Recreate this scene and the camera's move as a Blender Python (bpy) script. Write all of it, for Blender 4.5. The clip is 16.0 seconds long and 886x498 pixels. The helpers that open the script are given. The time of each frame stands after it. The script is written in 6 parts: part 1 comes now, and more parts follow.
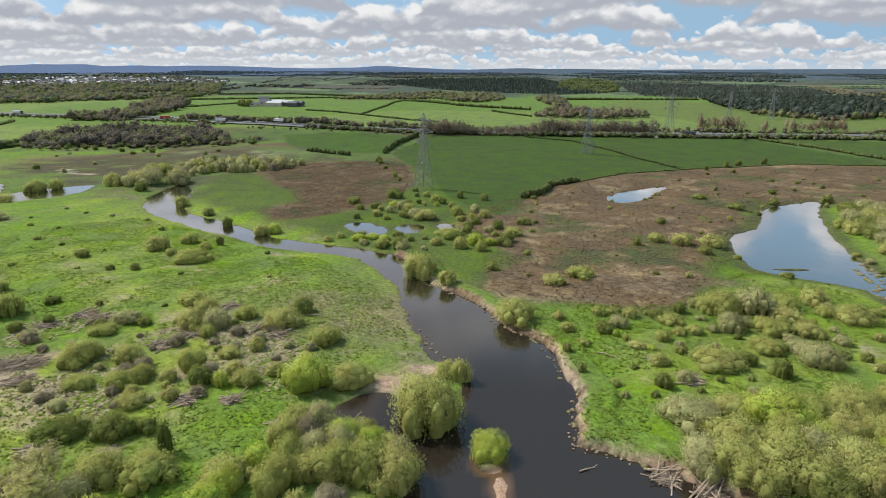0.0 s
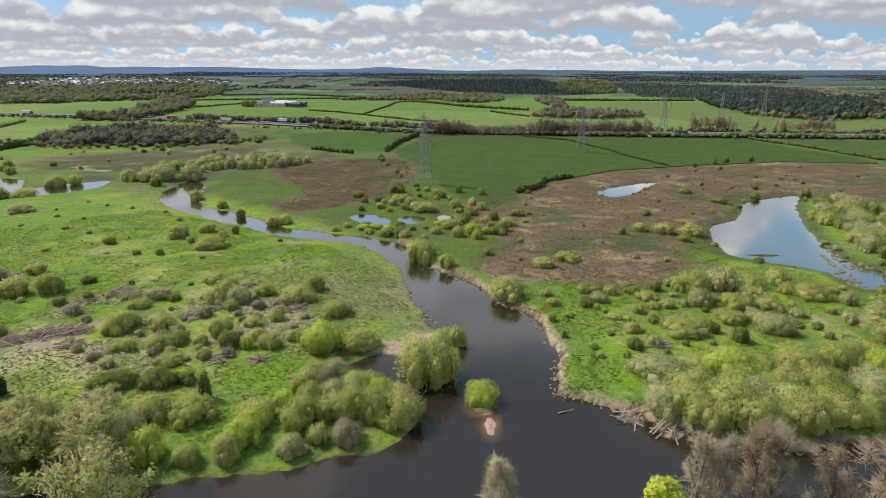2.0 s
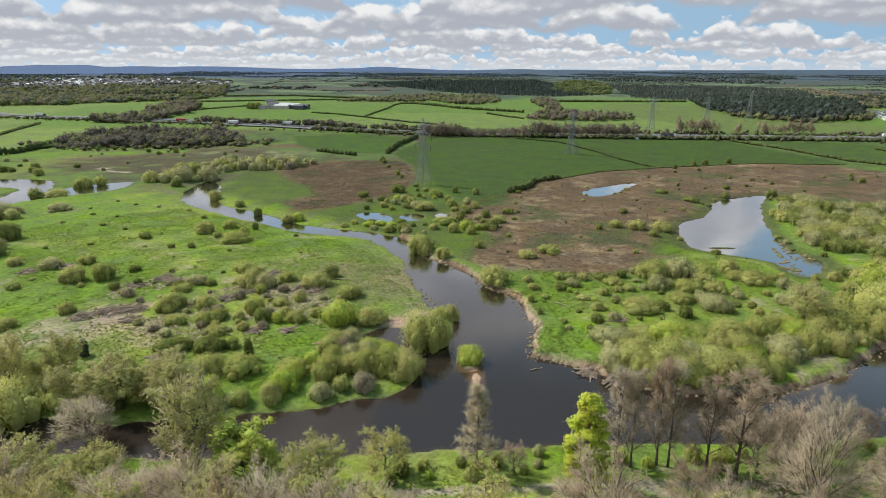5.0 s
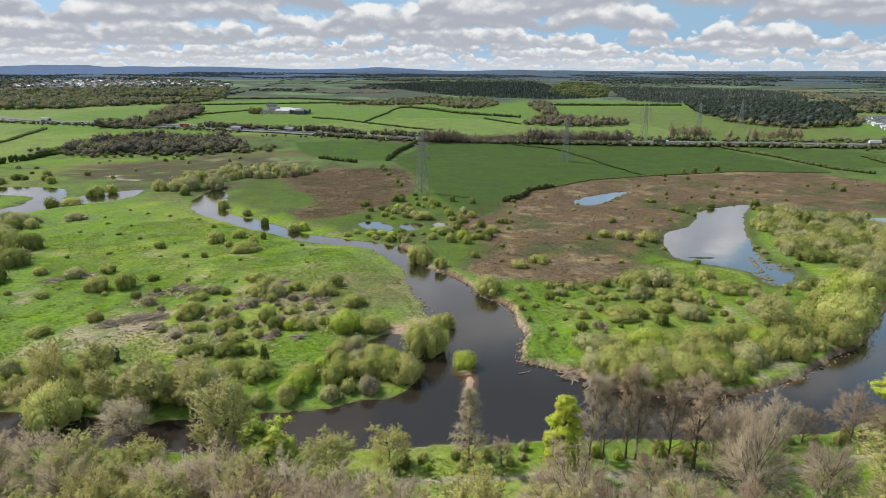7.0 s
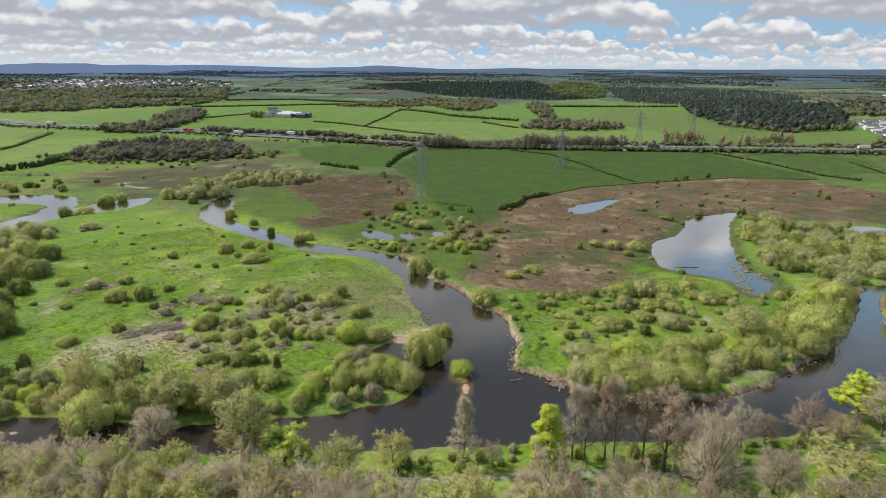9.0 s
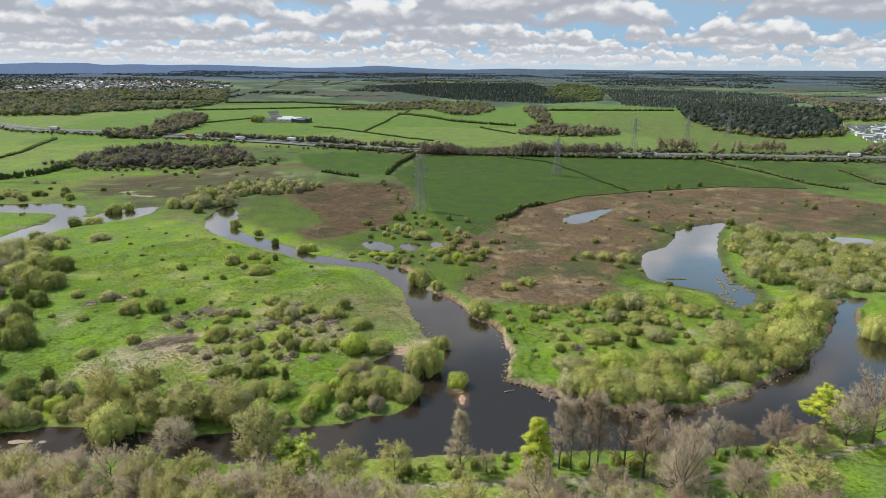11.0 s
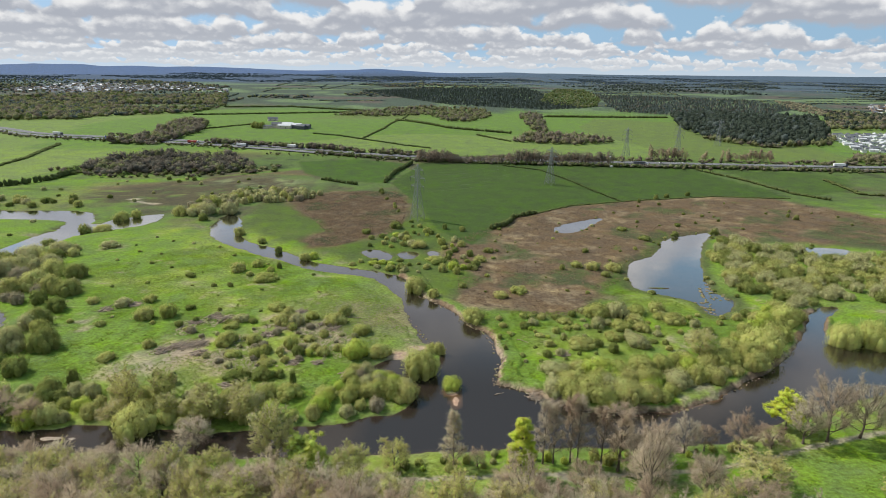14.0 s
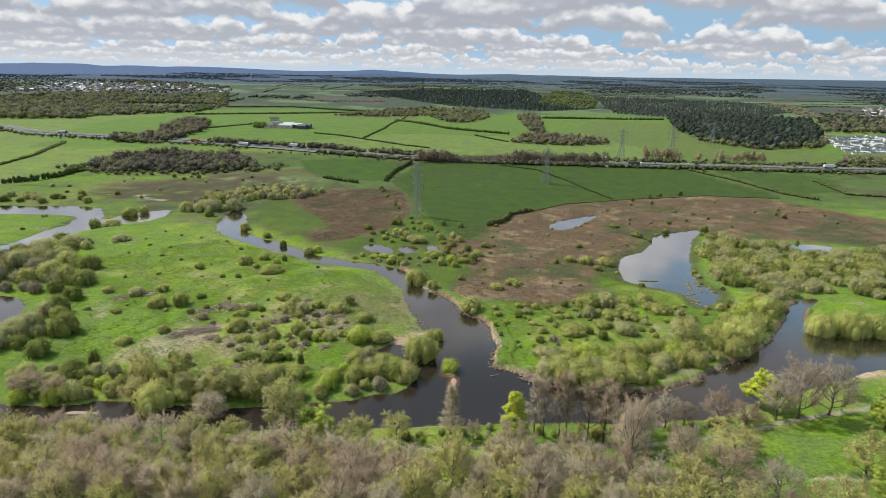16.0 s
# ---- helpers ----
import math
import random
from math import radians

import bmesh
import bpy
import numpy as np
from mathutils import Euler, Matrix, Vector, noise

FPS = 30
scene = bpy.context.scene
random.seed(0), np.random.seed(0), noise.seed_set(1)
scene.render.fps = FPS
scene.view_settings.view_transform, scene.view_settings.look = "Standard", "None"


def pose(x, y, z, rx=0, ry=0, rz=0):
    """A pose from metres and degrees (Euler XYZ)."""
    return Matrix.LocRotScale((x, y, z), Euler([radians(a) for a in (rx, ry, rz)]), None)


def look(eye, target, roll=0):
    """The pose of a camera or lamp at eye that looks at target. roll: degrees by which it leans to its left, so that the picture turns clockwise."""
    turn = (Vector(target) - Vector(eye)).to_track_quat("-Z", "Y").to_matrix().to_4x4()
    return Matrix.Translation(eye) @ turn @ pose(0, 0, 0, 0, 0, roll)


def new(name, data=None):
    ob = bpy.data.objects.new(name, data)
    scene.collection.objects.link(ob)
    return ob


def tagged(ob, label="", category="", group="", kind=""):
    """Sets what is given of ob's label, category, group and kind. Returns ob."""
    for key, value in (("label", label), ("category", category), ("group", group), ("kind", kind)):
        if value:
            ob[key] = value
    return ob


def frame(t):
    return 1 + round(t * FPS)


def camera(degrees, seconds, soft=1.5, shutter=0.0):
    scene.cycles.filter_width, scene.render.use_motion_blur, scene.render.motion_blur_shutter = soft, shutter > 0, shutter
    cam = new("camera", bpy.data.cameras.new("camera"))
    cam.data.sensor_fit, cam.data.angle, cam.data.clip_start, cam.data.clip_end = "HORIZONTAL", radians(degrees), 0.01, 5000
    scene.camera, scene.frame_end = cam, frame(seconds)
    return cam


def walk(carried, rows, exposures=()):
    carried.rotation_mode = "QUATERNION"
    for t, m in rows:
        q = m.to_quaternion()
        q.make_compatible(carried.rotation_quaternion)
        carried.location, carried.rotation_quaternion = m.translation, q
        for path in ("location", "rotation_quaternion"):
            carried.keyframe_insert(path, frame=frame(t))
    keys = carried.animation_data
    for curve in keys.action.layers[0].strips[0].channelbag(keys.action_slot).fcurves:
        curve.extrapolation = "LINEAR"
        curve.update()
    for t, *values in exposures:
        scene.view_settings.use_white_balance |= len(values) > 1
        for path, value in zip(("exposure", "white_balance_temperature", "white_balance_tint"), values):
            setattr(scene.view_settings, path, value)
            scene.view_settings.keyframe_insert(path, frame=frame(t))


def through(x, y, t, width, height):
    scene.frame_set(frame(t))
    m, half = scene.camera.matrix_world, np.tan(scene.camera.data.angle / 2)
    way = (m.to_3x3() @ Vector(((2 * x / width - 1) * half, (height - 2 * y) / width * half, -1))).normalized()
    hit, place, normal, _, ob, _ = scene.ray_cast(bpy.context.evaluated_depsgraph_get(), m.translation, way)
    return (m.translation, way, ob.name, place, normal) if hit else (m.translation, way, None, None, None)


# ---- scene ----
cam = camera(73.5, 16.0, soft=0.65)
PATH = [
    (0, (-1.713, -5.337, 64.209), (-1.739, -3.422, 63.634), 0.2),
    (0.5, (-1.653, -9.362, 64.233), (-1.678, -7.446, 63.659), 0.2),
    (1, (-1.54, -13.831, 64.209), (-1.565, -11.915, 63.636), 0.2),
    (1.5, (-1.328, -18.543, 64.189), (-1.354, -16.627, 63.617), 0.2),
    (2, (-1.2, -23.487, 64.358), (-1.226, -21.57, 63.786), 0.2),
    (2.5, (-1.099, -28.821, 64.636), (-1.123, -26.905, 64.064), 0.2),
    (3, (-0.852, -34.28, 65.032), (-0.876, -32.364, 64.459), 0.1),
    (3.5, (-0.644, -39.588, 65.968), (-0.667, -37.673, 65.394), 0.2),
    (4, (-0.49, -44.334, 67.275), (-0.512, -42.418, 66.7), 0.2),
    (6.5, (0.291, -63.256, 77.489), (0.273, -61.341, 76.912), 0.3),
    (7, (0.368, -66.56, 79.683), (0.352, -64.645, 79.105), 0.3),
    (7.5, (0.532, -69.805, 81.947), (0.516, -67.891, 81.366), 0.3),
    (8, (0.663, -72.799, 84.305), (0.649, -70.886, 83.722), 0.3),
    (8.5, (0.702, -75.841, 86.942), (0.688, -73.929, 86.357), 0.3),
    (9, (0.738, -78.583, 89.73), (0.725, -76.671, 89.143), 0.3),
    (11.5, (0.882, -90.512, 101.407), (0.877, -88.601, 100.817), 0.5),
    (12, (0.881, -92.759, 103.119), (0.878, -90.848, 102.531), 0.6),
    (12.5, (0.863, -95.205, 104.963), (0.862, -93.293, 104.375), 0.6),
    (13, (0.972, -97.649, 106.655), (0.971, -95.738, 106.067), 0.7),
    (13.5, (1.062, -99.983, 107.747), (1.064, -98.071, 107.161), 0.8),
    (14, (1.124, -102.53, 108.038), (1.128, -100.617, 107.455), 0.8),
    (14.5, (1.065, -105.501, 108.172), (1.073, -103.587, 107.589), 0.9),
    (15, (1.012, -108.952, 108.052), (1.021, -107.038, 107.471), 1.0),
    (15.5, (0.841, -112.613, 108.051), (0.852, -110.7, 107.471), 1.1),
    (16, (0.795, -116.802, 108.185), (0.805, -114.888, 107.606), 1.1),
]
walk(cam, [(t, look(eye, target, roll)) for t, eye, target, roll in PATH])

# ---- sky and sun ----
SUN_FROM = Vector((-0.91, 0.41, 1.1)).normalized()
world = bpy.data.worlds.new("sky")
scene.world = world
world.use_nodes = True
wt = world.node_tree
wt.nodes.clear()


def wnode(kind, **values):
    n = wt.nodes.new(kind)
    for key, value in values.items():
        n.inputs[key].default_value = value
    return n


def wmath(op, a, b=None, c=None):
    n = wt.nodes.new("ShaderNodeMath")
    n.operation = op
    for slot, v in enumerate((a, b, c)):
        if v is None:
            continue
        if isinstance(v, (int, float)):
            n.inputs[slot].default_value = v
        else:
            wt.links.new(v, n.inputs[slot])
    return n.outputs[0]


def wramp(value, low, high):
    n = wt.nodes.new("ShaderNodeMapRange")
    n.interpolation_type = "SMOOTHSTEP"
    wt.links.new(value, n.inputs[0])
    n.inputs[1].default_value, n.inputs[2].default_value = low, high
    return n.outputs[0]


def wmix(fac, a, b):
    n = wt.nodes.new("ShaderNodeMix")
    n.data_type = "RGBA"
    for slot, v in ((0, fac), (6, a), (7, b)):
        if isinstance(v, (int, float, tuple)):
            n.inputs[slot].default_value = v
        else:
            wt.links.new(v, n.inputs[slot])
    return n.outputs[2]


sky = wt.nodes.new("ShaderNodeTexSky")
sky.sky_type, sky.sun_disc = "NISHITA", False
sky.sun_elevation = math.asin(SUN_FROM.z)
sky.sun_rotation = math.atan2(SUN_FROM.x, SUN_FROM.y)
sky.air_density, sky.dust_density, sky.ozone_density = 1.0, 0.6, 2.0
coords = wt.nodes.new("ShaderNodeTexCoord")
split = wt.nodes.new("ShaderNodeSeparateXYZ")
wt.links.new(coords.outputs["Generated"], split.inputs[0])
# The gaps show the deeper blue of the sky above the haze.
lifted = wt.nodes.new("ShaderNodeVectorMath")
lifted.operation = "ADD"
wt.links.new(coords.outputs["Generated"], lifted.inputs[0])
lifted.inputs[1].default_value = (0, 0, 0.35)
wt.links.new(lifted.outputs[0], sky.inputs[0])
turn = wmath("ARCTAN2", split.outputs[0], split.outputs[1])
rise = wmath("ARCSINE", split.outputs[2])


def wnoise(x, y, detail, rough=0.5):
    q = wt.nodes.new("ShaderNodeCombineXYZ")
    for slot, v in enumerate((x, y)):
        if isinstance(v, (int, float)):
            q.inputs[slot].default_value = v
        else:
            wt.links.new(v, q.inputs[slot])
    n = wnode("ShaderNodeTexNoise", Scale=1.0, Detail=detail, Roughness=rough)
    n.noise_dimensions = "2D"
    wt.links.new(q.outputs[0], n.inputs["Vector"])
    return n.outputs[0]


def cloud_row(base, tall, seed, spread, open_sky):
    """One rank of cumulus standing on a level base: lit puffed tops, grey undersides."""
    along = wmath("MULTIPLY", turn, spread / tall)
    u = wmath("DIVIDE", wmath("SUBTRACT", rise, base), tall)
    u = wmath("ADD", u, wmath("MULTIPLY", wmath("SUBTRACT", wnoise(wmath("MULTIPLY", along, 0.6), seed + 31.0, 1.0), 0.5), 1.1))
    big = wnoise(along, seed, 2.0, 0.45)
    # Fewer clouds towards the east, where blue shows.
    gap = wmath("MULTIPLY", wmath("MINIMUM", wmath("MAXIMUM", turn, -0.8), 0.8), 0.12)
    swell = wramp(wmath("SUBTRACT", big, gap), open_sky, open_sky + 0.24)
    puff = wmath("SUBTRACT", wnoise(wmath("MULTIPLY", along, 3.3), wmath("ADD", wmath("MULTIPLY", u, 1.7), seed), 5.0, 0.56), 0.5)
    knob = wnode("ShaderNodeTexVoronoi", Scale=1.0, Detail=1.0, Roughness=0.5)
    knob.voronoi_dimensions, knob.feature = "2D", "SMOOTH_F1"
    q = wt.nodes.new("ShaderNodeCombineXYZ")
    wt.links.new(wmath("ADD", wmath("MULTIPLY", along, 4.2), wmath("MULTIPLY", puff, 0.8)), q.inputs[0])
    wt.links.new(wmath("ADD", wmath("MULTIPLY", u, 2.4), seed), q.inputs[1])
    wt.links.new(q.outputs[0], knob.inputs["Vector"])
    bulge = wmath("ADD", puff, wmath("MULTIPLY", wmath("SUBTRACT", 0.42, knob.outputs["Distance"]), 0.42))
    top = wramp(wmath("ADD", wmath("SUBTRACT", swell, u), wmath("MULTIPLY", bulge, 0.75)), -0.06, 0.20)
    low = wramp(wmath("ADD", u, wmath("MULTIPLY", puff, 0.45)), -0.14, 0.08)
    cover = wmath("MULTIPLY", wmath("MULTIPLY", top, low), wramp(swell, 0.02, 0.20))
    light = wramp(wmath("ADD", wmath("SUBTRACT", u, wmath("MULTIPLY", swell, 0.30)), wmath("MULTIPLY", bulge, 0.95)), -0.20, 0.48)
    return cover, light


scaled = wt.nodes.new("ShaderNodeVectorMath")
scaled.operation = "SCALE"
wt.links.new(sky.outputs[0], scaled.inputs[0])
scaled.inputs["Scale"].default_value = 0.15
lit = wmix(0.5, scaled.outputs[0], (0.50, 0.76, 0.90, 1))
CLOUD_ROWS = ((0.002, 0.011), (0.008, 0.013), (0.015, 0.016), (0.023, 0.019), (0.033, 0.024), (0.045, 0.031), (0.062, 0.042),
              (0.088, 0.055), (0.122, 0.075), (0.17, 0.10), (0.235, 0.14), (0.33, 0.19), (0.46, 0.26), (0.66, 0.36))
for k, (base, tall) in enumerate(CLOUD_ROWS):
    cover, light = cloud_row(base, tall, 3.7 * k + 1.3, 0.34, 0.29 if k < 5 else 0.30 if k < 12 else 0.40)
    far_off = max(0.0, 1 - k / 6)
    shade = tuple(a + (b - a) * far_off * 0.55 for a, b in zip((0.46, 0.49, 0.555), (0.76, 0.79, 0.83))) + (1,)
    lit = wmix(cover, lit, wmix(light, shade, (0.93, 0.935, 0.94, 1)))
low_haze = wmath("SUBTRACT", 1.0, wramp(rise, -0.01, 0.035))
lit = wmix(wmath("MULTIPLY", low_haze, 0.65), lit, (0.72, 0.77, 0.82, 1))
back = wt.nodes.new("ShaderNodeBackground")
wt.links.new(lit, back.inputs[0])
back.inputs[1].default_value = 0.92
wout = wt.nodes.new("ShaderNodeOutputWorld")
wt.links.new(back.outputs[0], wout.inputs[0])

sun_data = bpy.data.lights.new("sun", "SUN")
sun_data.energy, sun_data.angle, sun_data.color = 5.0, radians(0.6), (1.0, 0.955, 0.89)
sun = new("sun", sun_data)
sun.matrix_world = look(SUN_FROM * 500, (0, 0, 0))
scene.view_settings.exposure = 0.0

# ---- materials ----
class Nodes:
    """Short hands for one material's nodes."""

    def __init__(self, name):
        self.mat = bpy.data.materials.new(name)
        self.mat.use_nodes = True
        self.t = self.mat.node_tree
        self.t.nodes.clear()
        self.out = self.t.nodes.new("ShaderNodeOutputMaterial")

    def put(self, socket, v):
        if hasattr(v, "links"):
            self.t.links.new(v, socket)
        else:
            socket.default_value = v

    def place(self, kind="Object"):
        return self.t.nodes.new("ShaderNodeTexCoord").outputs[kind]

    def world_place(self):
        return self.t.nodes.new("ShaderNodeNewGeometry").outputs["Position"]

    def noise(self, vector, scale, detail=4.0, rough=0.6):
        n = self.t.nodes.new("ShaderNodeTexNoise")
        self.put(n.inputs["Vector"], vector)
        n.inputs["Scale"].default_value, n.inputs["Detail"].default_value, n.inputs["Roughness"].default_value = scale, detail, rough
        return n.outputs[0]

    def span(self, value, low, high, to_low=0.0, to_high=1.0):
        n = self.t.nodes.new("ShaderNodeMapRange")
        self.put(n.inputs[0], value)
        for slot, v in enumerate((low, high, to_low, to_high), 1):
            n.inputs[slot].default_value = v
        return n.outputs[0]

    def mix(self, fac, a, b, how="MIX"):
        n = self.t.nodes.new("ShaderNodeMix")
        n.data_type, n.blend_type = "RGBA", how
        for slot, v in ((0, fac), (6, a), (7, b)):
            self.put(n.inputs[slot], v)
        return n.outputs[2]

    def random(self):
        return self.t.nodes.new("ShaderNodeObjectInfo").outputs["Random"]

    def island(self):
        return self.t.nodes.new("ShaderNodeNewGeometry").outputs["Random Per Island"]

    def hsv(self, color, h=0.5, s=1.0, v=1.0):
        n = self.t.nodes.new("ShaderNodeHueSaturation")
        for key, value in (("Hue", h), ("Saturation", s), ("Value", v), ("Color", color)):
            self.put(n.inputs[key], value)
        return n.outputs[0]

    def bump(self, h, strength, distance):
        n = self.t.nodes.new("ShaderNodeBump")
        self.put(n.inputs["Height"], h)
        n.inputs["Strength"].default_value, n.inputs["Distance"].default_value = strength, distance
        return n.outputs[0]

    def surface(self, color, rough=0.8, metal=0.0, normal=None, spec=0.3):
        n = self.t.nodes.new("ShaderNodeBsdfPrincipled")
        self.put(n.inputs["Base Color"], color)
        self.put(n.inputs["Roughness"], rough)
        n.inputs["Metallic"].default_value, n.inputs["Specular IOR Level"].default_value = metal, spec
        if normal is not None:
            self.put(n.inputs["Normal"], normal)
        self.t.links.new(n.outputs[0], self.out.inputs[0])
        return self.mat


def rgb(r, g, b):
    return (r, g, b, 1.0)


def leaf_material(name, color, other, through=0.35, patch_scale=0.35, vary=0.2):
    """Leaves: two tones by plant and by leaf, some light let through."""
    m = Nodes(name)
    c = m.mix(m.random(), rgb(*color), rgb(*other))
    c = m.hsv(c, 0.5, 1.0, m.span(m.island(), 0, 1, 0.86, 1.14))
    patch = m.noise(m.world_place(), patch_scale, 3.0)
    c = m.hsv(c, m.span(patch, 0.3, 0.7, 0.48, 0.52), 1.0, m.span(patch, 0.3, 0.7, 1 - vary, 1 + vary))
    d = m.t.nodes.new("ShaderNodeBsdfDiffuse")
    tr = m.t.nodes.new("ShaderNodeBsdfTranslucent")
    mixed = m.t.nodes.new("ShaderNodeMixShader")
    m.put(d.inputs[0], c)
    m.put(tr.inputs[0], c)
    mixed.inputs[0].default_value = through
    m.t.links.new(d.outputs[0], mixed.inputs[1])
    m.t.links.new(tr.outputs[0], mixed.inputs[2])
    m.t.links.new(mixed.outputs[0], m.out.inputs[0])
    return m.mat


def plain_material(name, color, rough=0.7, metal=0.0, grain=4.0, depth=0.25, bump=0.2):
    m = Nodes(name)
    p = m.place()
    fine, broad = m.noise(p, grain), m.noise(p, grain * 0.17, 3.0)
    c = m.hsv(rgb(*color), 0.5, 1.0, m.span(fine, 0.25, 0.75, 1 - depth, 1 + depth))
    c = m.hsv(c, 0.5, m.span(broad, 0.3, 0.7, 0.85, 1.1), m.span(broad, 0.3, 0.7, 1 - depth * 0.7, 1 + depth * 0.7))
    return m.surface(c, m.span(fine, 0.2, 0.8, max(rough - 0.12, 0.05), min(rough + 0.12, 1)), metal, m.bump(fine, bump, 0.03))


def ground_material():
    m = Nodes("meadow_and_soil")
    a = m.t.nodes.new("ShaderNodeAttribute")
    a.attribute_name = "cover"
    p = m.world_place()
    tuft, fine, broad = m.noise(p, 0.75, 6.0, 0.75), m.noise(p, 3.5, 3.0, 0.7), m.noise(p, 0.07, 5.0, 0.65)
    c = m.hsv(a.outputs["Color"], m.span(tuft, 0.3, 0.7, 0.485, 0.515), 1.0, m.span(tuft, 0.3, 0.7, 0.5, 1.5))
    c = m.hsv(c, 0.5, m.span(broad, 0.3, 0.7, 0.82, 1.12), m.span(broad, 0.3, 0.7, 0.78, 1.22))
    c = m.hsv(c, 0.5, 1.0, m.span(fine, 0.25, 0.75, 0.75, 1.25))
    return m.surface(c, 0.92, 0.0, m.bump(tuft, 0.9, 0.5), 0.1)


def water_material():
    """Dark peaty water: a mirror towards the grazing angles, brown where it is shallow."""
    m = Nodes("river_water")
    p = m.world_place()
    ripple, swell, calm = m.noise(p, 1.3, 3.0), m.noise(p, 0.20, 3.0), m.noise(p, 0.03, 3.0)
    both = m.t.nodes.new("ShaderNodeMath")
    both.operation = "MULTIPLY_ADD"
    m.put(both.inputs[0], ripple)
    both.inputs[1].default_value = 0.4
    m.put(both.inputs[2], swell)
    depth = m.t.nodes.new("ShaderNodeAttribute")
    depth.attribute_name = "shallow"
    c = m.mix(depth.outputs["Fac"], rgb(0.024, 0.018, 0.014), rgb(0.13, 0.075, 0.042))
    normal = m.bump(both.outputs[0], 0.09, 0.10)
    body, gloss = m.t.nodes.new("ShaderNodeBsdfDiffuse"), m.t.nodes.new("ShaderNodeBsdfGlossy")
    m.put(body.inputs[0], c)
    m.put(gloss.inputs["Roughness"], m.span(calm, 0.35, 0.65, 0.04, 0.12))
    m.put(gloss.inputs["Normal"], normal)
    facing = m.t.nodes.new("ShaderNodeLayerWeight")
    m.put(facing.inputs["Normal"], normal)
    mirror = m.span(facing.outputs["Facing"], 0.49, 0.85, 0.08, 0.95)
    mirror.node.interpolation_type = "SMOOTHSTEP"
    mixed = m.t.nodes.new("ShaderNodeMixShader")
    m.put(mixed.inputs[0], mirror)
    m.t.links.new(body.outputs[0], mixed.inputs[1])
    m.t.links.new(gloss.outputs[0], mixed.inputs[2])
    m.t.links.new(mixed.outputs[0], m.out.inputs[0])
    return m.mat


GROUND, WATER = ground_material(), water_material()
WILLOW = leaf_material("willow_leaf", (0.365, 0.39, 0.115), (0.46, 0.45, 0.165), 0.42)
SILVER = leaf_material("grey_willow_leaf", (0.38, 0.38, 0.17), (0.46, 0.445, 0.225), 0.38)
HAWTHORN = leaf_material("hawthorn_leaf", (0.16, 0.20, 0.052), (0.28, 0.30, 0.095), 0.35)
FRESH = leaf_material("fresh_green_leaf", (0.42, 0.50, 0.095), (0.49, 0.55, 0.125), 0.5)
GOLD = leaf_material("yellow_green_leaf", (0.52, 0.53, 0.19), (0.54, 0.55, 0.22), 0.45)
PALE = leaf_material("pale_willow_leaf", (0.50, 0.52, 0.165), (0.56, 0.56, 0.20), 0.45)
BUDS = leaf_material("budding_leaf", (0.51, 0.51, 0.15), (0.54, 0.49, 0.20), 0.45)
DARK = leaf_material("dark_evergreen_leaf", (0.052, 0.068, 0.054), (0.066, 0.082, 0.060), 0.35, 0.10, 0.38)
# WOODS, OLIVE and FARWOOD are paled and greyed to carry distance haze.
WOODS = leaf_material("winter_wood_twig", (0.185, 0.165, 0.128), (0.215, 0.185, 0.135), 0.45, 0.10, 0.38)
OLIVE = leaf_material("spring_wood_leaf", (0.20, 0.215, 0.10), (0.235, 0.235, 0.12), 0.45, 0.10, 0.38)
FARWOOD = leaf_material("hazed_distant_wood", (0.085, 0.108, 0.100), (0.100, 0.120, 0.105), 0.3, 0.10, 0.38)
LARCH = leaf_material("larch_twig", (0.105, 0.100, 0.080), (0.115, 0.105, 0.085), 0.3, 0.10, 0.38)
HEDGE = leaf_material("hedge_leaf", (0.10, 0.13, 0.05), (0.14, 0.165, 0.06), 0.35)
SPRING = leaf_material("spring_green_leaf", (0.125, 0.165, 0.06), (0.15, 0.185, 0.065), 0.45, 0.10, 0.38)
# The blue of RIMWOOD is distance haze put into the leaf colour.
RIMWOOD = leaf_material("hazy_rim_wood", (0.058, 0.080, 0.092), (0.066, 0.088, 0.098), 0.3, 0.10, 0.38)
REDWOOD = leaf_material("poplar_twig", (0.27, 0.205, 0.15), (0.30, 0.235, 0.17), 0.45)
BROWN = leaf_material("brown_scrub_twig", (0.31, 0.275, 0.18), (0.36, 0.32, 0.21), 0.4)
VIVID = leaf_material("vivid_yellow_leaf", (0.56, 0.62, 0.085), (0.62, 0.66, 0.11), 0.5)
TWIGS = leaf_material("brown_twig", (0.42, 0.315, 0.22), (0.56, 0.49, 0.36), 0.5)
SEDGE = leaf_material("dry_sedge", (0.21, 0.15, 0.098), (0.185, 0.135, 0.088), 0.3)
GRASSY = leaf_material("tall_grass", (0.13, 0.20, 0.028), (0.17, 0.225, 0.04), 0.3)
DRY = leaf_material("bleached_stalk", (0.40, 0.34, 0.24), (0.36, 0.30, 0.20), 0.2)
BARK = plain_material("grey_bark", (0.12, 0.095, 0.07), 0.9, 0, 3.0, 0.4, 0.5)
DRIFT = plain_material("weathered_driftwood", (0.34, 0.265, 0.195), 0.85, 0, 3.0, 0.45, 0.4)
EARTH = plain_material("bare_earth", (0.25, 0.18, 0.12), 0.95, 0, 2.0, 0.35, 0.5)
ASPHALT = plain_material("road_asphalt", (0.14, 0.14, 0.145), 0.9, 0, 0.6, 0.2, 0.2)
STEEL = plain_material("galvanised_steel", (0.22, 0.24, 0.25), 0.6, 0.3, 2.0, 0.15, 0.1)
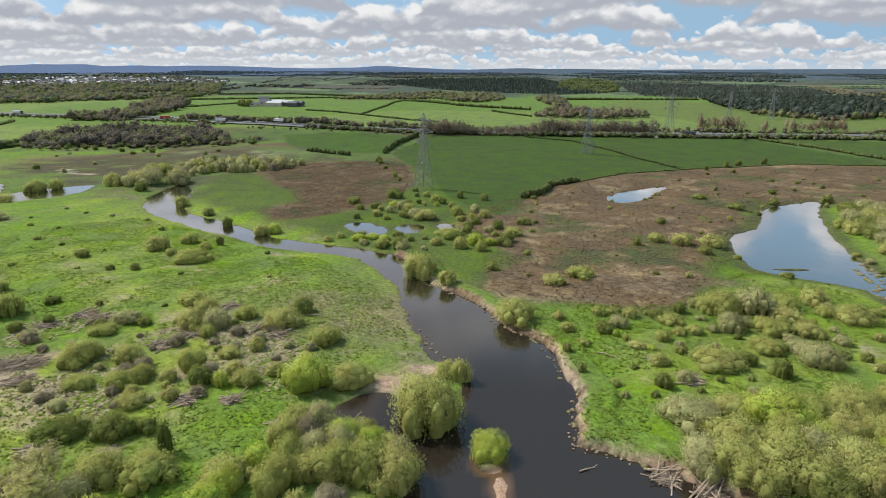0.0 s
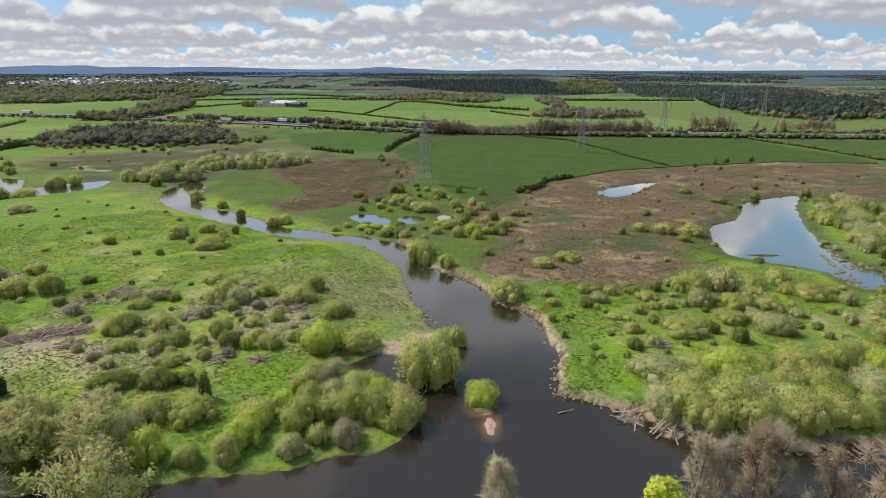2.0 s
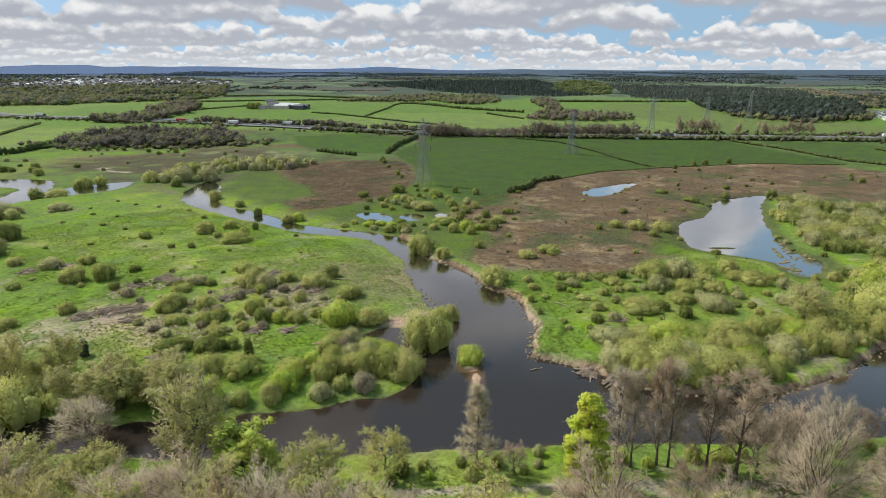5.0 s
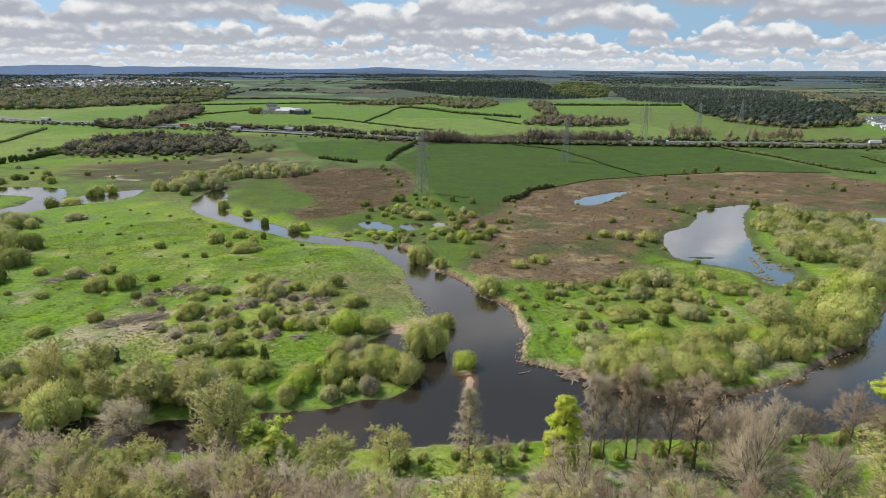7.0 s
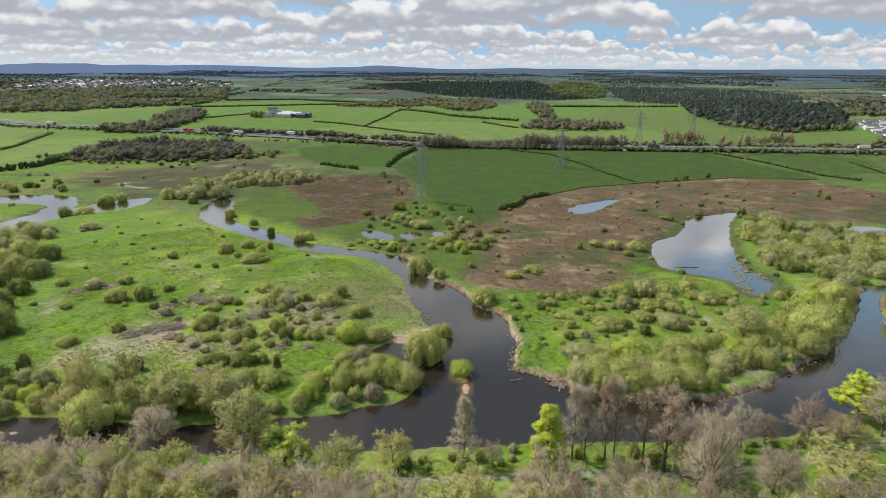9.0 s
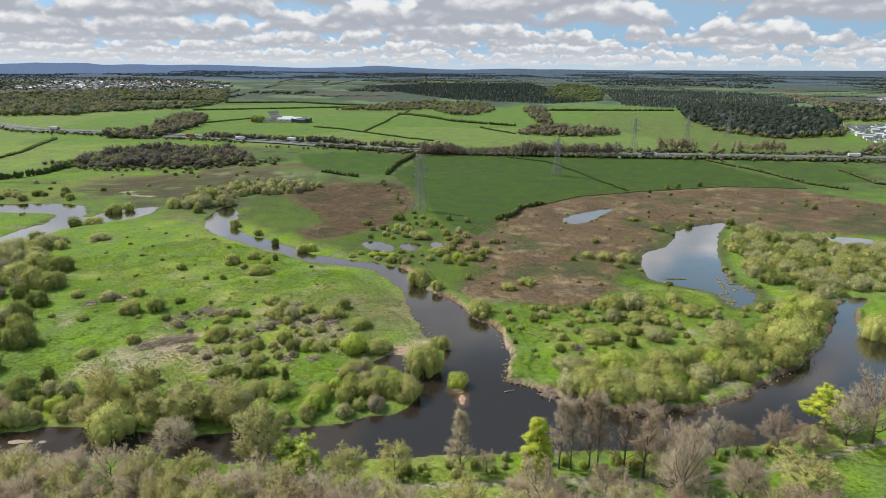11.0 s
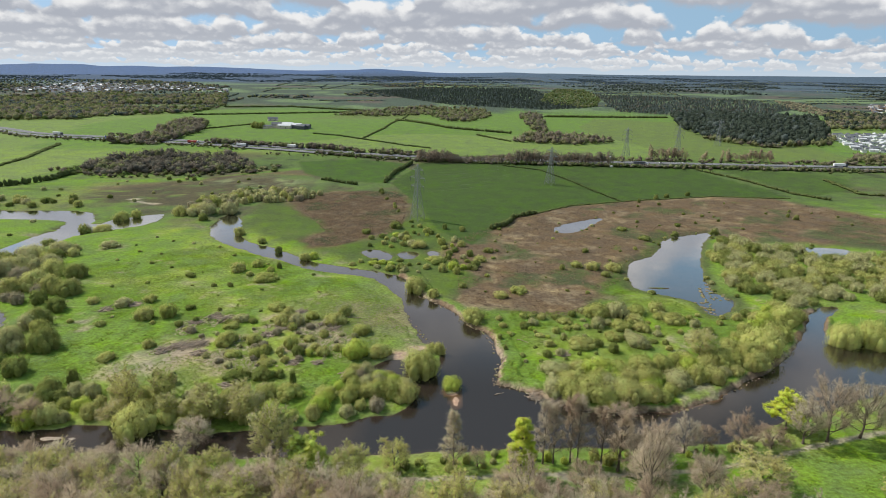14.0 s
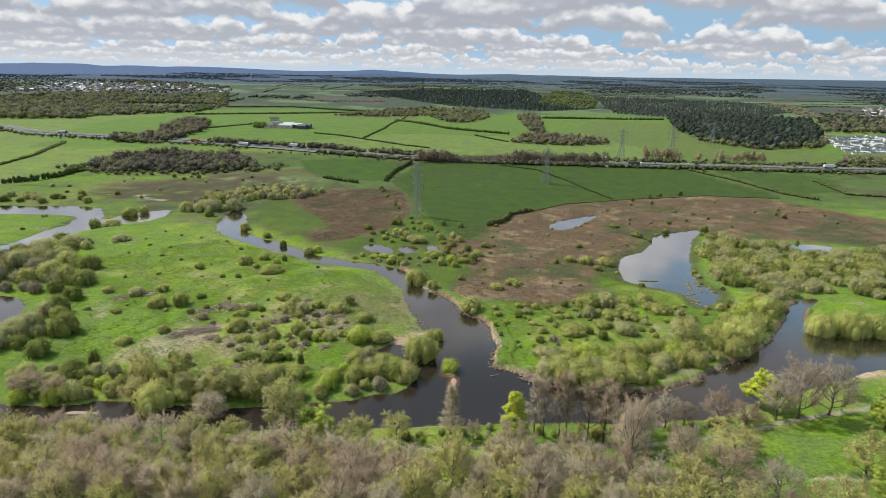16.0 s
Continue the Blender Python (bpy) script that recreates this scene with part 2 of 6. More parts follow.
WHITE = plain_material("white_paint", (0.75, 0.75, 0.74), 0.5, 0, 1.0, 0.08, 0.05)
SLATE = plain_material("slate_roof", (0.10, 0.105, 0.12), 0.7, 0, 1.5, 0.2, 0.3)
SHEET = plain_material("grey_sheet_roof", (0.48, 0.49, 0.50), 0.5, 0, 0.8, 0.15, 0.2)
STONE = plain_material("pale_rendered_wall", (0.55, 0.50, 0.43), 0.85, 0, 1.0, 0.12, 0.2)
GLASS = plain_material("dark_window_glass", (0.03, 0.035, 0.04), 0.1, 0, 1.0, 0.1, 0.0)
RUBBER = plain_material("black_tyre", (0.02, 0.02, 0.02), 0.85, 0, 4.0, 0.1, 0.1)
BLUE = plain_material("blue_sign_paint", (0.03, 0.12, 0.45), 0.5, 0, 1.0, 0.08, 0.05)
RED = plain_material("red_lorry_paint", (0.40, 0.04, 0.03), 0.4, 0, 1.0, 0.08, 0.05)

# ---- the lie of the land ----
def vnoise(x, y, seed=0):
    """Smooth value noise of about -1 to 1, one cell a unit."""
    xi, yi = np.floor(x).astype(np.int64), np.floor(y).astype(np.int64)
    fx, fy = x - xi, y - yi
    fx, fy = fx * fx * (3 - 2 * fx), fy * fy * (3 - 2 * fy)

    def corner(a, b):
        h = (a * 374761393 + b * 668265263 + seed * 974634777) & 0x7FFFFFFF
        h = ((h ^ (h >> 13)) * 1274126177) & 0x7FFFFFFF
        return ((h ^ (h >> 16)) & 0xFFFF) / 32767.5 - 1
    top = corner(xi, yi) * (1 - fx) + corner(xi + 1, yi) * fx
    low = corner(xi, yi + 1) * (1 - fx) + corner(xi + 1, yi + 1) * fx
    return top * (1 - fy) + low * fy


def fbm(x, y, scale, octaves=4, seed=0):
    total, amp = 0, 1.0
    for o in range(octaves):
        total = total + amp * vnoise(x / scale * 2**o + 17.3 * o, y / scale * 2**o - 9.1 * o, seed + o)
        amp *= 0.5
    return total / 1.8


def soften(points, rounds=2, closed=True):
    """Round off the corners of an outline."""
    p = np.array(points, float)
    for _ in range(rounds):
        q = np.roll(p, -1, 0) if closed else p[1:]
        a = p if closed else p[:-1]
        cut = np.stack([a * 0.75 + q * 0.25, a * 0.25 + q * 0.75], 1).reshape(-1, 2)
        p = cut if closed else np.vstack([p[:1], cut, p[-1:]])
    return p


def line_distance(x, y, points, reach=60.0):
    """Distance to a broken line, cut off at reach."""
    p = np.asarray(points, float)
    best = np.full(x.shape, reach)
    near = (x > p[:, 0].min() - reach) & (x < p[:, 0].max() + reach) & (y > p[:, 1].min() - reach) & (y < p[:, 1].max() + reach)
    xs, ys, d = x[near], y[near], best[near]
    for (ax, ay), (bx, by) in zip(p[:-1], p[1:]):
        dx, dy = bx - ax, by - ay
        t = np.clip(((xs - ax) * dx + (ys - ay) * dy) / (dx * dx + dy * dy + 1e-9), 0, 1)
        d = np.minimum(d, np.hypot(xs - ax - t * dx, ys - ay - t * dy))
    best[near] = d
    return best


def area_distance(x, y, points, reach=60.0):
    """Signed distance to a closed outline: negative inside, cut off at reach."""
    p = np.asarray(points, float)
    d = line_distance(x, y, np.vstack([p, p[:1]]), reach)
    near = (x > p[:, 0].min()) & (x < p[:, 0].max()) & (y > p[:, 1].min()) & (y < p[:, 1].max())
    xs, ys = x[near], y[near]
    inside = np.zeros(xs.shape, bool)
    for (ax, ay), (bx, by) in zip(p, np.roll(p, -1, 0)):
        if ay != by:
            inside ^= ((ay > ys) != (by > ys)) & (xs < (bx - ax) * (ys - ay) / (by - ay) + ax)
    sign = np.ones(x.shape)
    sign[near] = np.where(inside, -1, 1)
    return d * sign


# Outlines of the water, bank by bank, in metres.
BANK_LEFT = [(-158, 336), (-162, 321), (-158, 292), (-148, 270), (-131, 253), (-107, 235), (-87, 222), (-70, 208), (-44, 202),
             (-33, 195), (-24, 180), (-17, 168), (-14, 148), (-9, 132), (-6, 122), (-2, 117), (2, 112), (2.5, 101), (-3, 92), (-9, 93)]
BANK_INLET = [(-14, 104), (-20, 103), (-24, 99), (-25, 95), (-18, 90), (-8, 86), (-6, 82), (-6, 73), (-14, 65), (-25, 62), (-40, 58),
              (-59, 54), (-75, 54), (-107, 58), (-124, 54), (-142, 53), (-220, 66)]
BANK_NEAR = [(-220, 48), (-138, 45), (-104, 46), (-71, 46), (-54, 43), (-5, 47), (15, 49), (42, 50), (70, 52), (89, 54), (97, 57),
             (107, 64), (130, 72), (150, 81), (176, 92), (280, 108)]
BANK_RIGHT = [(280, 126), (196, 120), (183, 121), (169, 123), (166, 135), (178, 150), (194, 164), (184, 164), (174, 154), (167, 143),
              (155, 128), (142, 113), (132, 102), (116, 91), (101, 81), (88, 73), (76, 69), (57, 67), (46, 71), (34, 79), (26, 84),
              (21, 86), (22, 91), (22, 97), (25, 105)]
BANK_FAR = [(23, 111), (22, 123), (18, 132), (11, 139), (7, 151), (-1, 162), (-9, 170), (-12, 181), (-17, 196), (-31, 205), (-44, 210),
            (-59, 216), (-77, 223), (-90, 236), (-109, 253), (-124, 260), (-138, 285), (-144, 313)]
BEND = [(-430, 330), (-343, 335), (-318, 337), (-268, 339), (-252, 314), (-242, 291), (-236, 311), (-229, 319), (-210, 334), (-207, 327),
        (-205, 303), (-223, 287), (-237, 277), (-243, 258), (-247, 241), (-253, 219), (-262, 200), (-285, 205), (-266, 228),
        (-261, 251), (-261, 271), (-257, 280), (-259, 296), (-264, 306), (-276, 312), (-326, 312), (-430, 306)]
POND = [(113, 231), (127, 237), (139, 257), (146, 273), (153, 281), (170, 290), (188, 300), (185, 288), (176, 280), (162, 252),
        (148, 216), (142, 196), (139, 182), (142, 178), (145, 170), (135, 154), (127, 151), (128, 165), (125, 171), (112, 178),
        (100, 187), (107, 214)]
WATERS = [soften(BANK_LEFT + BANK_INLET + BANK_NEAR + BANK_RIGHT + BANK_FAR), soften(BEND), soften(POND),
          soften([(78, 301), (91, 318), (116, 334), (124, 337), (112, 320), (94, 295), (84, 293)]),
          soften([(227, 262), (240, 266), (263, 262), (249, 248), (228, 243)]),
          soften([(-48, 243), (-40, 250), (-28, 236), (-31, 227), (-42, 232)]),
          soften([(-27, 239), (-20, 245), (-12, 242), (-17, 228)]), soften([(-9, 244), (-5, 248), (0, 243), (-4, 233)]),
          soften([(-240, 152), (-210, 150), (-199, 146), (-190, 136), (-187, 126), (-190, 116), (-240, 112)])]
# Stretches of bank that the river undercuts.
WORN = BANK_RIGHT[8:] + BANK_FAR[:9]
MOTORWAY = soften([(-1100, 1010), (-690, 824), (-584, 743), (-487, 716), (-400, 696), (-323, 676), (-241, 653), (-155, 626), (-96, 606),
                   (-40, 592), (60, 583), (146, 578), (219, 576), (309, 572), (405, 567), (515, 567), (800, 560)], 2, False)
TRACK = soften([(-80, 27), (-53, 30), (-45, 31), (-21, 32), (-1, 33), (14, 34), (32, 36), (47, 35), (61, 36), (81, 39), (114, 50),
                (133, 56), (152, 60)], 2, False)
TRACK_LOW = soften([(32, 36), (45, 28), (53, 25), (67, 21), (86, 17), (102, 15), (140, 13)], 2, False)


def water_distance(x, y, waters=WATERS):
    d = np.full(x.shape, 60.0)
    for outline in waters:
        d = np.minimum(d, area_distance(x, y, outline) - 0.6)
    ragged = 0.55 * vnoise(x / 2.3, y / 2.3, 41) + 0.8 * vnoise(x / 7, y / 7, 42)
    return d + ragged * np.clip(1.4 - np.abs(d) / 12, 0, 1)


def base_height(x, y):
    """The land without the cut of the water."""
    z = 1.7 + 0.35 * fbm(x, y, 40, 3, 3) + 0.12 * vnoise(x / 5, y / 5, 4)
    rise = np.interp(y, [430, 520, 600, 700, 850, 950, 1100, 1300, 1700, 2300, 3200, 3900, 4500, 4850], [0, 2, 5, 7, 9, 10, 9, 8, 20, 37, 43, 49, 68, 50])
    hill = 10 * np.exp(-(((x + 210) / 330) ** 2) - ((y - 860) / 170) ** 2)
    # Hills on the rim, higher towards the west.
    rim, way = np.clip((y - 3600) / 850, 0, 1) * np.clip((5000 - y) / 350, 0, 1), x / np.maximum(y, 100.0)
    edge = rim * ((17 + 11 * vnoise(way * 9, 0 * x, 12) + 4 * vnoise(way * 26, 0 * x, 13)) * np.clip(0.9 - 2.2 * (way + 0.1), 0, 1) ** 0.7 + 24 * np.clip(way * 1.6 - 0.2, 0, 1)
                  + (24 + 5 * vnoise(way * 40, 0 * x, 14)) * np.exp(-(((way + 0.59) / 0.12) ** 2)) + 8 * np.exp(-(((way + 0.36) / 0.06) ** 2)))
    z = z + rise + hill + edge + 7 * fbm(x, y, 700, 3, 8) * np.clip((y - 900) / 1500, 0, 1) * np.clip(2 - y / 5000, 0.5, 1)
    bank = np.interp(y, [-300, -60, 0, 20, 33, 48], [26, 14, 8.5, 6.2, 4.2, 1.2]) - 1.2
    return np.where(y < 48, z + bank, z)


def water_edge(x, y, d):
    """Steep where the river undercuts, a gentle slope elsewhere."""
    steep = np.where(line_distance(x, y, WORN, 20.0) < 8, 0.75, 0.11)
    return np.where(d < 0, np.maximum(-1.6, -0.25 + 0.35 * d), np.clip(0.10 + steep * d, 0, 99))


def height(x, y):
    x, y = np.atleast_1d(np.asarray(x, float)), np.atleast_1d(np.asarray(y, float))
    d = water_distance(x, y)
    land = base_height(x, y)
    bar = 0.16 + 0.12 * vnoise(x / 1.3, y / 1.3, 45) - 0.15 * (x - 6.6) ** 2 - 0.026 * (y - 74.8) ** 2
    # A gravel spit under the near bank.
    bar = np.maximum(bar, 0.22 + 0.30 * vnoise(x / 3.1, y / 2.3, 46) - 0.012 * (x + 114) ** 2 - 0.10 * (y - 51.5) ** 2)
    spit = 0.5 - 0.012 * (x - 114) ** 2 - 0.4 * np.abs(y - 187 + 0.03 * (x - 114)) ** 1.5
    isle = 0.5 - 0.08 * ((x - 5.3) ** 2 + (y - 81) ** 2)
    # The ponds lie in shallow hollows.
    shore = water_distance(x, y, WATERS[2:8])
    land = np.where(shore < 30, np.minimum(land, 0.35 + np.clip(0.09 * shore, 0, 99) + 0.15 * (shore > 0)), land)
    low = np.maximum(np.maximum(water_edge(x, y, d), bar), np.maximum(isle, spit))
    return np.where(d < 40, np.minimum(land, low), land), d



# ---- ground and water sheets ----
def spaced(start, end, first, growth, most):
    """Steps from start to end that grow by a factor, up to a widest one."""
    out, step = [start], first
    sign = 1 if end > start else -1
    while sign * (end - out[-1]) > 0:
        out.append(out[-1] + sign * step)
        step = min(step * growth, most)
    return out


def mixed(a, b, f):
    return a + (np.asarray(b) - a) * f[:, None]


def step_up(v, low, high):
    t = np.clip((v - low) / (high - low), 0, 1)
    return t * t * (3 - 2 * t)


SEDGE_NEAR = [(5, 268), (29, 293), (44, 319), (64, 345), (106, 374), (148, 389), (187, 401), (244, 419), (294, 413), (319, 369),
              (360, 329), (300, 246), (266, 264), (238, 270), (194, 274), (188, 296), (145, 278), (124, 237), (102, 218), (90, 197),
              (77, 169), (67, 150), (55, 142), (42, 145), (29, 151), (15, 155), (9, 164), (21, 203), (5, 229)]
SEDGE_LEFT = [(-127, 388), (-92, 417), (-41, 422), (-28, 374), (-26, 314), (-34, 280), (-52, 265), (-64, 250), (-79, 249), (-87, 262),
              (-78, 285), (-103, 336)]
MOOR = [(-302, 397), (-226, 472), (-144, 470), (-100, 440), (-120, 395), (-150, 372), (-196, 353), (-270, 364)]
FIELD_MID = [(-48, 459), (-24, 560), (54, 566), (173, 566), (271, 556), (305, 458), (308, 412), (243, 417), (153, 391), (105, 369),
             (63, 341), (37, 294), (20, 256), (9, 272), (-3, 295), (-15, 359), (-30, 405)]
FIELD_SMALL = [(-54, 458), (-40, 560), (-100, 580), (-160, 560), (-140, 500), (-100, 465)]
FIELD_EAST = [(306, 548), (390, 538), (424, 514), (394, 457), (336, 425), (322, 481)]
LITTER = [(-130, 84), (-124, 96), (-114, 104), (-101, 108), (-93, 104), (-97, 93), (-106, 85), (-118, 83)]
SCRUB_LEFT = [(-112, 132), (-98, 142), (-70, 140), (-45, 132), (-34, 118), (-34, 104), (-55, 92), (-80, 92), (-105, 105)]

def ground_cover(x, y, z, d):
    """Base colours of turf, sedge, soil, crops and far fields, with distance haze painted in."""
    n_big, n_mid, n_small = fbm(x, y, 60, 4, 20), fbm(x, y, 14, 4, 21), fbm(x, y, 4, 3, 22)
    wob = 6 * n_mid + 9 * n_big
    c = np.tile(np.array([0.124, 0.200, 0.026]), (len(x), 1))
    c = mixed(c, (0.190, 0.238, 0.044), step_up(n_big + 0.5 * n_mid, 0.0, 0.7))
    c = mixed(c, (0.27, 0.235, 0.14), 0.8 * step_up(n_mid + 0.8 * n_small, 0.42, 0.95) * (y < 430))
    c = mixed(c, (0.075, 0.135, 0.016), 0.8 * step_up(-n_mid - 0.5 * n_big, 0.35, 0.8))
    # Bleached litter on the point of the meadow and among the scrub.
    dry = np.exp(-(((x + 29) / 24) ** 2) - ((y - 146) / 27) ** 2)
    c = mixed(c, (0.185, 0.165, 0.085), np.clip(1.2 * dry * (0.75 + 0.8 * n_mid), 0, 0.9))
    for area, soft, tone, most in ((LITTER, 4, (0.34, 0.275, 0.19), 0.9), (SCRUB_LEFT, 8, (0.30, 0.235, 0.155), 0.8)):
        inside = step_up(-area_distance(x, y, area) + 0.5 * wob, -soft, soft)
        c = mixed(c, tone, most * inside * step_up(n_mid + 0.8 * n_small, -0.25 if most < 0.85 else -0.9, 0.4))
    # Rough marsh behind the river and below the motorway: duller, with rushes.
    marsh = step_up(y + 25 * n_big - 0.12 * x, 300, 370) * step_up(640 - y, 0, 60) * (0.35 + 0.65 * step_up(x + 30 * n_big, -300, -200))
    c = mixed(c, (0.074, 0.108, 0.036), 0.8 * marsh)
    c = mixed(c, (0.088, 0.076, 0.046), 0.8 * marsh * step_up(n_mid + n_big, 0.0, 0.5))
    c = mixed(c, (0.040, 0.058, 0.022), 0.8 * marsh * step_up(n_mid - 0.6 * n_big, 0.25, 0.7))
    pale = np.exp(-(((x + 175) / 45) ** 2) - ((y - 455) / 16) ** 2)
    c = mixed(c, (0.22, 0.235, 0.12), np.clip(1.1 * pale, 0, 0.8))
    # Old drains and strips of rush and hay across the western marsh.
    for line, wide, tone_of, most in (([(-300, 418), (-246, 444), (-184, 505), (-120, 500)], 13, (0.125, 0.092, 0.052), 0.85), ([(-290, 385), (-253, 391), (-205, 402)], 4, (0.21, 0.24, 0.07), 0.8),
                                      ([(-235, 370), (-200, 380), (-150, 392)], 9, (0.062, 0.052, 0.030), 0.85), ([(-380, 440), (-300, 455), (-235, 462)], 9, (0.115, 0.19, 0.028), 0.9),
                                      ([(-370, 410), (-300, 405)], 2.5, (0.055, 0.07, 0.025), 0.7), ([(-340, 372), (-270, 372), (-215, 360)], 3, (0.05, 0.065, 0.022), 0.7),
                                      ([(-320, 490), (-230, 470), (-130, 540)], 6, (0.10, 0.17, 0.028), 0.8)):
        c = mixed(c, tone_of, most * (1 - step_up(line_distance(x, y, line) + 0.5 * wob, wide * 0.5, wide * 1.4)))
    # Rank wet grass on the far side of the river.
    wet = step_up(-area_distance(x, y, [(-140, 300), (-100, 262), (-40, 216), (-5, 180), (25, 150), (60, 140), (110, 200), (140, 420), (-140, 420)]) + wob, -8, 8)
    c = mixed(c, (0.066, 0.100, 0.020), 0.85 * wet)
    # Moor and dry sedge.
    moor = step_up(-area_distance(x, y, MOOR) + wob, -10, 10)
    c = mixed(c, (0.075, 0.065, 0.035), moor * step_up(n_mid + n_small, -0.8, 0.3))
    for area, deep in ((SEDGE_NEAR, 1.0), (SEDGE_LEFT, 0.72)):
        inside = step_up(-area_distance(x, y, area) + wob, -5, 5)
        brown = mixed(np.tile(np.array([0.150, 0.104, 0.060]), (len(x), 1)), (0.265, 0.200, 0.115), step_up(n_small + n_mid, 0, 0.9))
        brown = mixed(brown, (0.075, 0.10, 0.036), 0.85 * step_up(fbm(x, y, 24, 4, 30), 0.08, 0.4))
        brown = brown * deep * 0.86
        c = c + (brown - c) * (inside * step_up(n_mid, -0.95, -0.5))[:, None]
    # Rushy margins of the ponds.
    margin = step_up(9 - area_distance(x, y, WATERS[2]) + 4 * n_mid, 0, 6)
    c = mixed(c, (0.062, 0.074, 0.030), 0.75 * margin)
    # Sown fields: even green, drilled; cloud shade is painted into the middle one's tone.
    for area, tone in ((FIELD_MID, (0.046, 0.080, 0.016)), (FIELD_SMALL, (0.050, 0.092, 0.016)), (FIELD_EAST, (0.055, 0.090, 0.020))):
        inside = step_up(-area_distance(x, y, area) + 0.8 * n_mid, -1.5, 1.5)
        c = mixed(c, tone, inside * 0.95)
    # Country beyond the motorway: pastures in a patchwork, haze-blue moor on the rim.
    # Grazed slope west of the copse.
    slope = step_up(-area_distance(x, y, [(-640, 735), (-395, 640), (-370, 590), (-400, 445), (-460, 405), (-640, 420)]) + 3 * n_mid, -3, 3)
    c = mixed(c, (0.150, 0.205, 0.048), 0.95 * slope)
    far = step_up(y + 0.0 * x, 600, 640)
    cell = np.floor((x + 60 * vnoise(x / 300, y / 300, 5)) / 260) * 7 + np.floor((y + 90 * vnoise(x / 300, y / 300, 6)) / (120 + 0.09 * y))
    pick = (np.sin(cell * 12.9898) * 43758.5453) % 1.0
    field = np.where((pick < 0.55)[:, None], (0.105, 0.172, 0.034), np.where((pick < 0.8)[:, None], (0.135, 0.190, 0.048), (0.11, 0.15, 0.040)))
    c = c + (field - c) * far[:, None]
    # Farther off: dull heath and wood floor with scattered pastures, rim moor coloured by haze.
    back = step_up(y + 120 * n_big, 1250, 1450)
    patch = vnoise(x / 190, y / 130, 61) + 0.5 * vnoise(x / 80, y / 60, 62)
    dull = mixed(np.tile(np.array([0.066, 0.086, 0.052]), (len(x), 1)), (0.125, 0.17, 0.070), step_up(patch, 0.25, 0.4))
    dull = mixed(dull, (0.11, 0.085, 0.06), 0.8 * step_up(-patch, 0.55, 0.7))
    c = c + (dull - c) * back[:, None]
    # Aerial haze is painted into the cover colours: bluer with distance.
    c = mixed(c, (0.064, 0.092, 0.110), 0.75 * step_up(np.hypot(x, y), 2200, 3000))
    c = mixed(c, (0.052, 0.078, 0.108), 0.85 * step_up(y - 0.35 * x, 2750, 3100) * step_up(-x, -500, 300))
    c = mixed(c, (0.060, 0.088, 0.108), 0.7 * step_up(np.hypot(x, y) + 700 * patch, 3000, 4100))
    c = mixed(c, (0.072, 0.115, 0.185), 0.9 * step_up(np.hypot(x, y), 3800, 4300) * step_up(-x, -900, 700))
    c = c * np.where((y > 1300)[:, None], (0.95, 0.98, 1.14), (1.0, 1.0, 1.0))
    # Trodden tracks.
    for line, width in ((TRACK, 0.6), (TRACK_LOW, 0.5)):
        c = mixed(c, (0.34, 0.29, 0.21), 0.85 * (1 - step_up(line_distance(x, y, line) + 0.6 * n_small, width, width + 0.9)))
    c = mixed(c, (0.40, 0.34, 0.25), 1 - step_up(line_distance(x, y, [(-255, 380), (-245, 365), (-225, 358)]), 1, 2.5))
    # Banks: raw earth, sandy where the water undercuts, dark mud below.
    worn = line_distance(x, y, WORN) < 7
    raw = (1 - step_up(d + 1.8 * n_small + 2.2 * n_mid, np.where(worn, 1.2, 0.5), np.where(worn, 3.0, 2.0))) * (d > -8)
    raw = raw * np.where(worn, 1.0, 0.2)
    soil = mixed(np.tile(np.array([0.17, 0.115, 0.07]), (len(x), 1)), (0.42, 0.31, 0.22), step_up(n_small + 0.6 * n_mid, -0.3, 0.5))
    c = c + (soil - c) * raw[:, None]
    c = mixed(c, (0.07, 0.055, 0.032), (d < 0.2) * (z < 0.25) * 1.0)
    sand = np.exp(-(((x + 6) / 5) ** 2) - ((y - 113) / 2.6) ** 2) + np.exp(-(((x + 15) / 5) ** 2) - ((y - 107) / 3) ** 2)
    c = mixed(c, (0.40, 0.28, 0.19), np.clip(1.6 * sand, 0, 1) * (z > -0.1))
    bar = np.exp(-(((x - 6.6) / 1.7) ** 2) - ((y - 74.8) / 4.0) ** 2)
    c = mixed(c, (0.42, 0.275, 0.19), np.clip(2 * bar, 0, 1))
    bar = np.exp(-(((x + 114) / 6.5) ** 2) - ((y - 51.5) / 2.6) ** 2)
    c = mixed(c, (0.36, 0.29, 0.22), np.clip(2 * bar, 0, 1))
    bar = np.exp(-(((x - 160) / 14) ** 2) - ((y - 86) / 4) ** 2)
    return mixed(c, (0.42, 0.31, 0.21), np.clip(1.3 * bar, 0, 1) * (d < 5))


